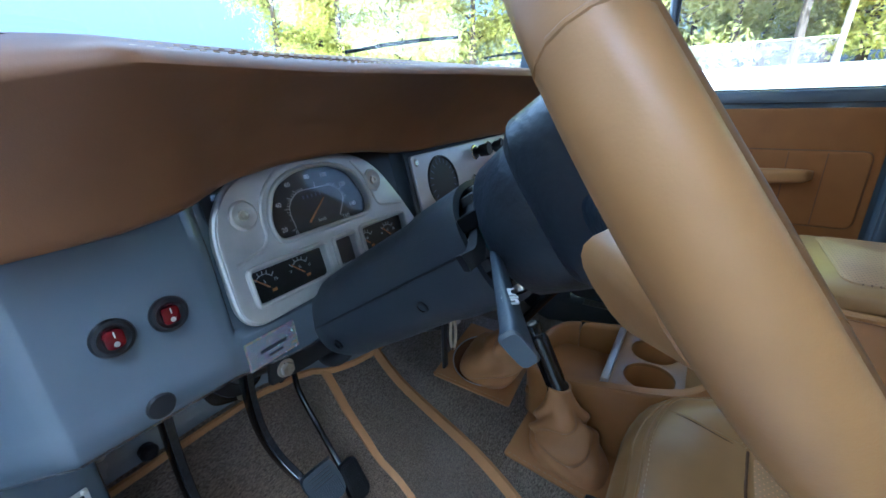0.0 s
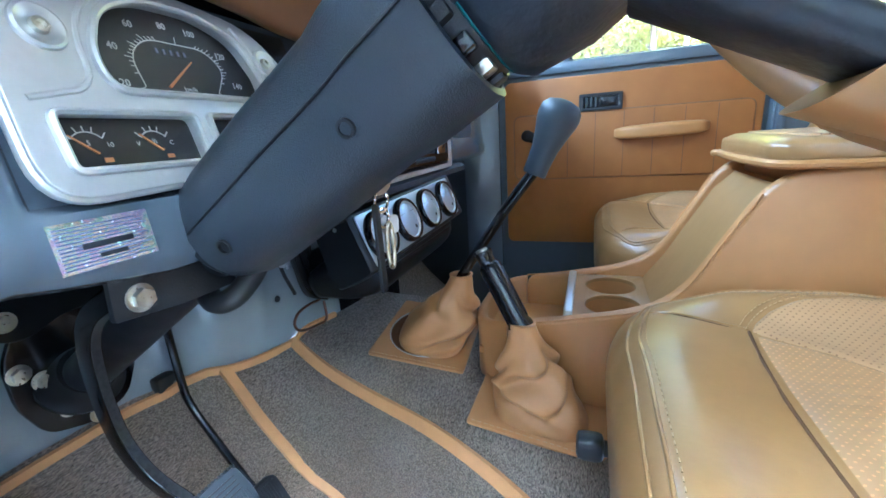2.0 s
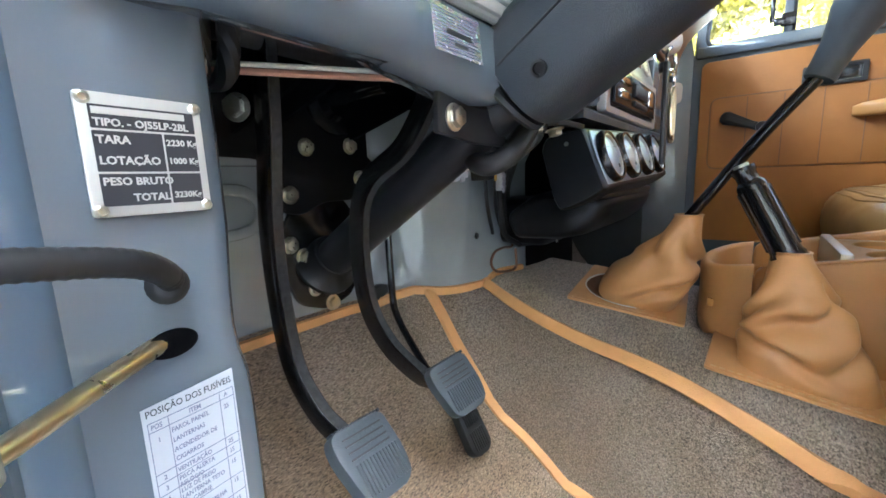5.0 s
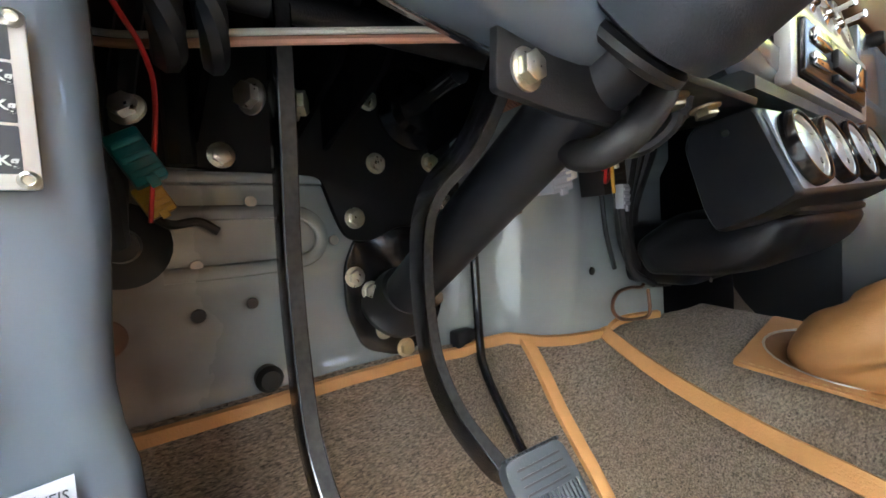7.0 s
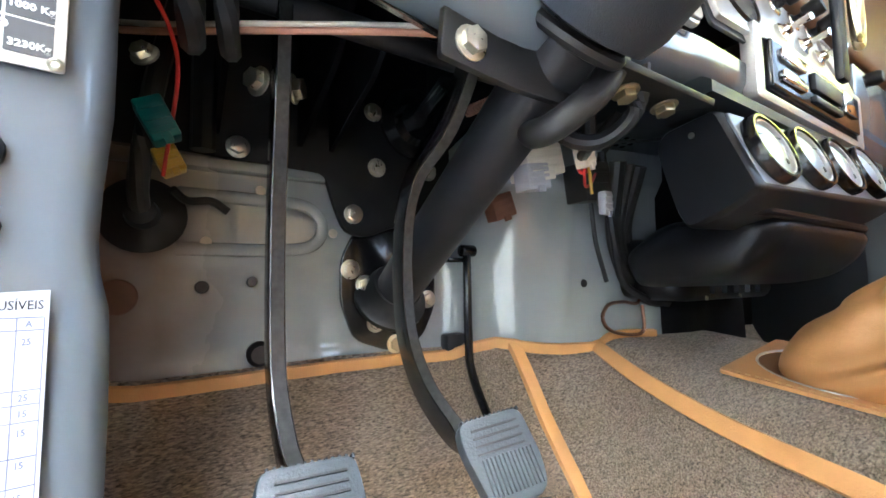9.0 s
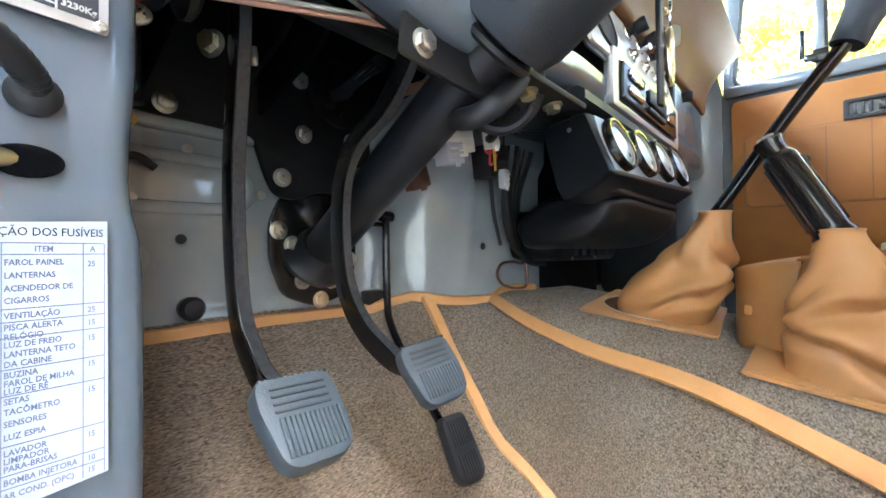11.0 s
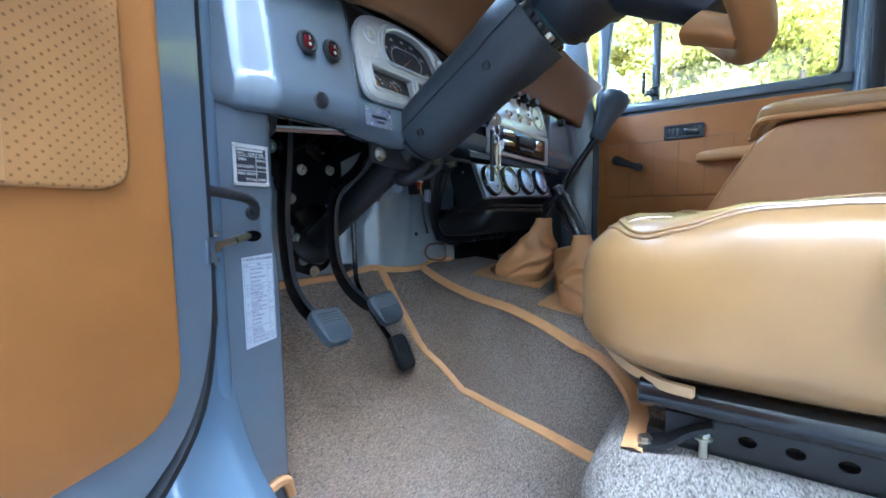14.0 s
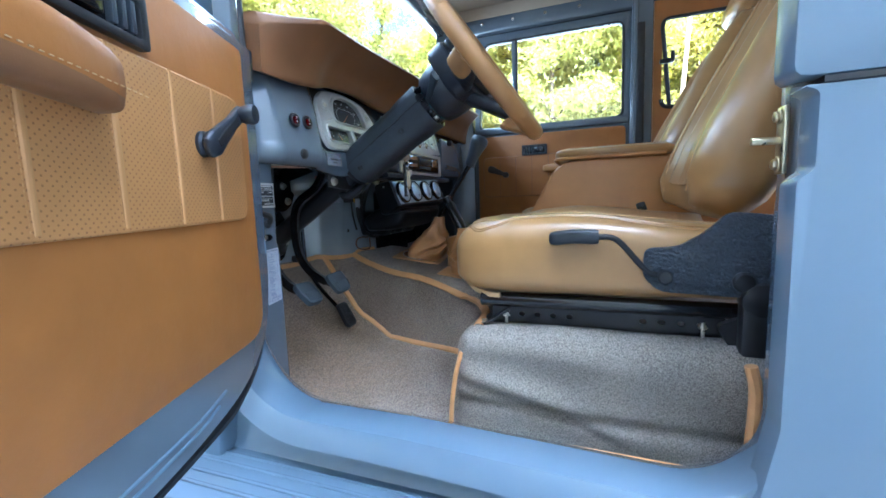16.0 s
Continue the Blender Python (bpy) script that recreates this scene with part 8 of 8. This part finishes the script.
for x, y in lines:
    part("rule", slab(rect(0.002, y, 0.0515, y + 0.0004), 0.0001, FS @ Matrix.Translation((0, 0, 0.0005))), INK_SOFT, sheet)
for x in (0.002, 0.0125, 0.0425, 0.0515):
    part("rule", slab(rect(x, 0.0005, x + 0.0004, 0.099), 0.0001, FS @ Matrix.Translation((0, 0, 0.0005))), INK_SOFT, sheet)
for tx, x, y in (("POS", 0.0035, 0.0968), ("ITEM", 0.024, 0.0968), ("A", 0.0455, 0.0968), ("1", 0.006, 0.090), ("FAROL PAINEL", 0.0135, 0.0915), ("LANTERNAS", 0.0135, 0.0865), ("ACENDEDOR DE", 0.0135, 0.0815), ("CIGARROS", 0.0135, 0.0768), ("25", 0.0445, 0.0905), ("2", 0.006, 0.071), ("VENTILAÇÃO", 0.0135, 0.071), ("25", 0.0445, 0.071), ("3", 0.006, 0.0655), ("PISCA ALERTA", 0.0135, 0.0666), ("RELÓGIO", 0.0135, 0.0630), ("15", 0.0445, 0.0655), ("4", 0.006, 0.060), ("LUZ DE FREIO", 0.0135, 0.0600), ("LANTERNA TETO", 0.0135, 0.0563), ("DA CABINE", 0.0135, 0.0526), ("15", 0.0445, 0.0590), ("5", 0.006, 0.048), ("BUZINA", 0.0135, 0.0485), ("FAROL DE MILHA", 0.0135, 0.0453), ("LUZ DE RÉ", 0.0135, 0.0423), ("15", 0.0445, 0.0480), ("6", 0.006, 0.038), ("SETAS", 0.0135, 0.0385), ("TACÔMETRO", 0.0135, 0.0345), ("SENSORES", 0.0135, 0.0300), ("LUZ ESPIA", 0.0135, 0.0250), ("15", 0.0445, 0.0370), ("7", 0.006, 0.0185), ("LAVADOR", 0.0135, 0.0190), ("LIMPADOR", 0.0135, 0.0160), ("PARA-BRISAS", 0.0135, 0.0130), ("15", 0.0445, 0.0180), ("8", 0.006, 0.008), ("BOMBA INJETORA", 0.0135, 0.0080), ("10", 0.0445, 0.0080), ("9", 0.006, 0.003), ("AR COND. (OPC)", 0.0135, 0.0028), ("15", 0.0445, 0.0030)):
    part("entry", lettering(tx, 0.0033, FS @ Matrix.Translation((x, y, 0.0006)), 0.00005, bold=0.02), INK_SOFT, sheet)

hose = thing("door_cable", (-0.32, 0.02, 0.34), "black rubber cable sleeve between door and kick panel", "cable")
hp = smooth_path([(-0.300, -0.036, 0.345), (-0.303, -0.010, 0.3455), (-0.305, 0.018, 0.343), (-0.313, 0.048, 0.337), (-0.328, 0.064, 0.327), (-0.342, 0.066, 0.322)], 16)
hr_ = []
for i, p in enumerate(hp):
    t = (hp[min(i + 1, len(hp) - 1)] - hp[max(i - 1, 0)]).normalized()
    s = t.cross(Vector((0, 0, 1))).normalized()
    u = s.cross(t)
    r_ = 0.0053 + 0.00045 * (i % 2)
    hr_.append([p + s * (r_ * math.cos(a)) + u * (r_ * math.sin(a)) for a in [2 * math.pi * k / 14 for k in range(14)]])
part("sleeve", loft(hr_), RUBBER, hose)
part("grommet", lathe([(0.0085, 0), (0.009, 0.003), (0.007, 0.006), (0.005, 0.007)], Matrix.Translation((-0.3395, 0.0662, 0.3215)) @ frame_of((1, -0.1, 0.1)), 18), RUBBER, hose)
strap = thing("door_check", (-0.32, 0.02, 0.3), "yellow zinc door check rod pinned to a grey bracket", "door check")
part("rod", tube([(-0.362, 0.082, 0.297), (-0.341, 0.063, 0.2955), (-0.322, 0.034, 0.292), (-0.305, 0.010, 0.2895), (-0.294, -0.006, 0.2885)], 0.0042, 5, 12), BRASS, strap)
# solid disc on the panel; near-black colour stands for the hole's shade
part("kick_hole_shade", slab(ellipse(0, 0, 0.0112, 0.0066, 24), 0.0012, KZ(0.0016) @ Matrix.Translation((0.0285, 0.2945, 0)), 0.0004), DARK, strap, "oval hole in the kick panel, its shade put into a near-black disc")
TURN = Matrix.Rotation(radians(136), 4, "Z")
CV = Matrix.Translation((-0.281, -0.018, 0.0)) @ TURN
wing = round_poly([(-0.024, -0.0105), (0.006, -0.0105), (0.024, -0.0065), (0.024, 0.0065), (0.006, 0.0105), (-0.024, 0.0105)], 0.004, 3)
part("clevis", join(slab(wing, 0.003, CV @ Matrix.Translation((0, 0, 0.2965)), 0.0008), slab(wing, 0.003, CV @ Matrix.Translation((0, 0, 0.2745)), 0.0008), slab(rect(-0.0105, 0.275, 0.0105, 0.299), 0.003, CV @ axes_at((-0.026, 0, 0), (0, 1, 0), (0, 0, 1)), 0.0008), slab(rect(-0.026, 0.2755, -0.003, 0.2985, 0.002), 0.003, CV @ axes_at((0, -0.0085, 0), (1, 0, 0), (0, 0, 1)))), PAINT, strap, "blue-grey painted channel clevis")
PIN = Vector((-0.295, -0.004, 0.0))
part("pin", join(cyl(PIN + Vector((0, 0, 0.2695)), PIN + Vector((0, 0, 0.30)), 0.0036, seg=12), lathe([(0.0078, 0.0), (0.0078, 0.001), (0.0062, 0.0026), (0.003, 0.0036), (0.0005, 0.0038)], Matrix.Translation(PIN + Vector((0, 0, 0.2997))), 18)), ZINC, strap, "domed zinc pin")
part("split_pin", tube([PIN + Vector((0.010, -0.006, 0.2712)), PIN + Vector((-0.004, 0.003, 0.2715)), PIN + Vector((-0.011, 0.008, 0.2685))], 0.0011, 4, 6), BRASS, strap)
part("rod_eye", lathe([(0.0075, -0.0055), (0.0085, -0.0045), (0.0085, 0.0045), (0.0075, 0.0055), (0.004, 0.0055), (0.004, -0.0055)], Matrix.Translation(PIN + Vector((0, 0, 0.2885))), 20), BRASS, strap)

strk = thing("door_striker", (0.475, -0.03, 0.405), "yellow zinc door striker bolted to the rear pillar", "striker")
part("plate", box((0.473, -0.004, 0.408), (0.005, 0.022, 0.074), 0.0015), BRASS, strk)
part("pin", cyl((0.474, -0.004, 0.408), (0.444, -0.004, 0.409), 0.0042, seg=14, bevel=0.001), BRASS, strk)
for z in (0.382, 0.434):
    bolt("screw", (0.470, -0.004, z), (-1, 0, 0), strk, 0.006, 0.004, BRASS)
visor = thing("sun_visor", (-0.42, 0.62, 1.13), "grey-green sun visor folded under the header", "sun visor")
part("panel", box((-0.40, 0.62, 1.145), (0.10, 0.38, 0.016), 0.006, Matrix.Rotation(radians(28), 4, "Y")), HEADLINER, visor)
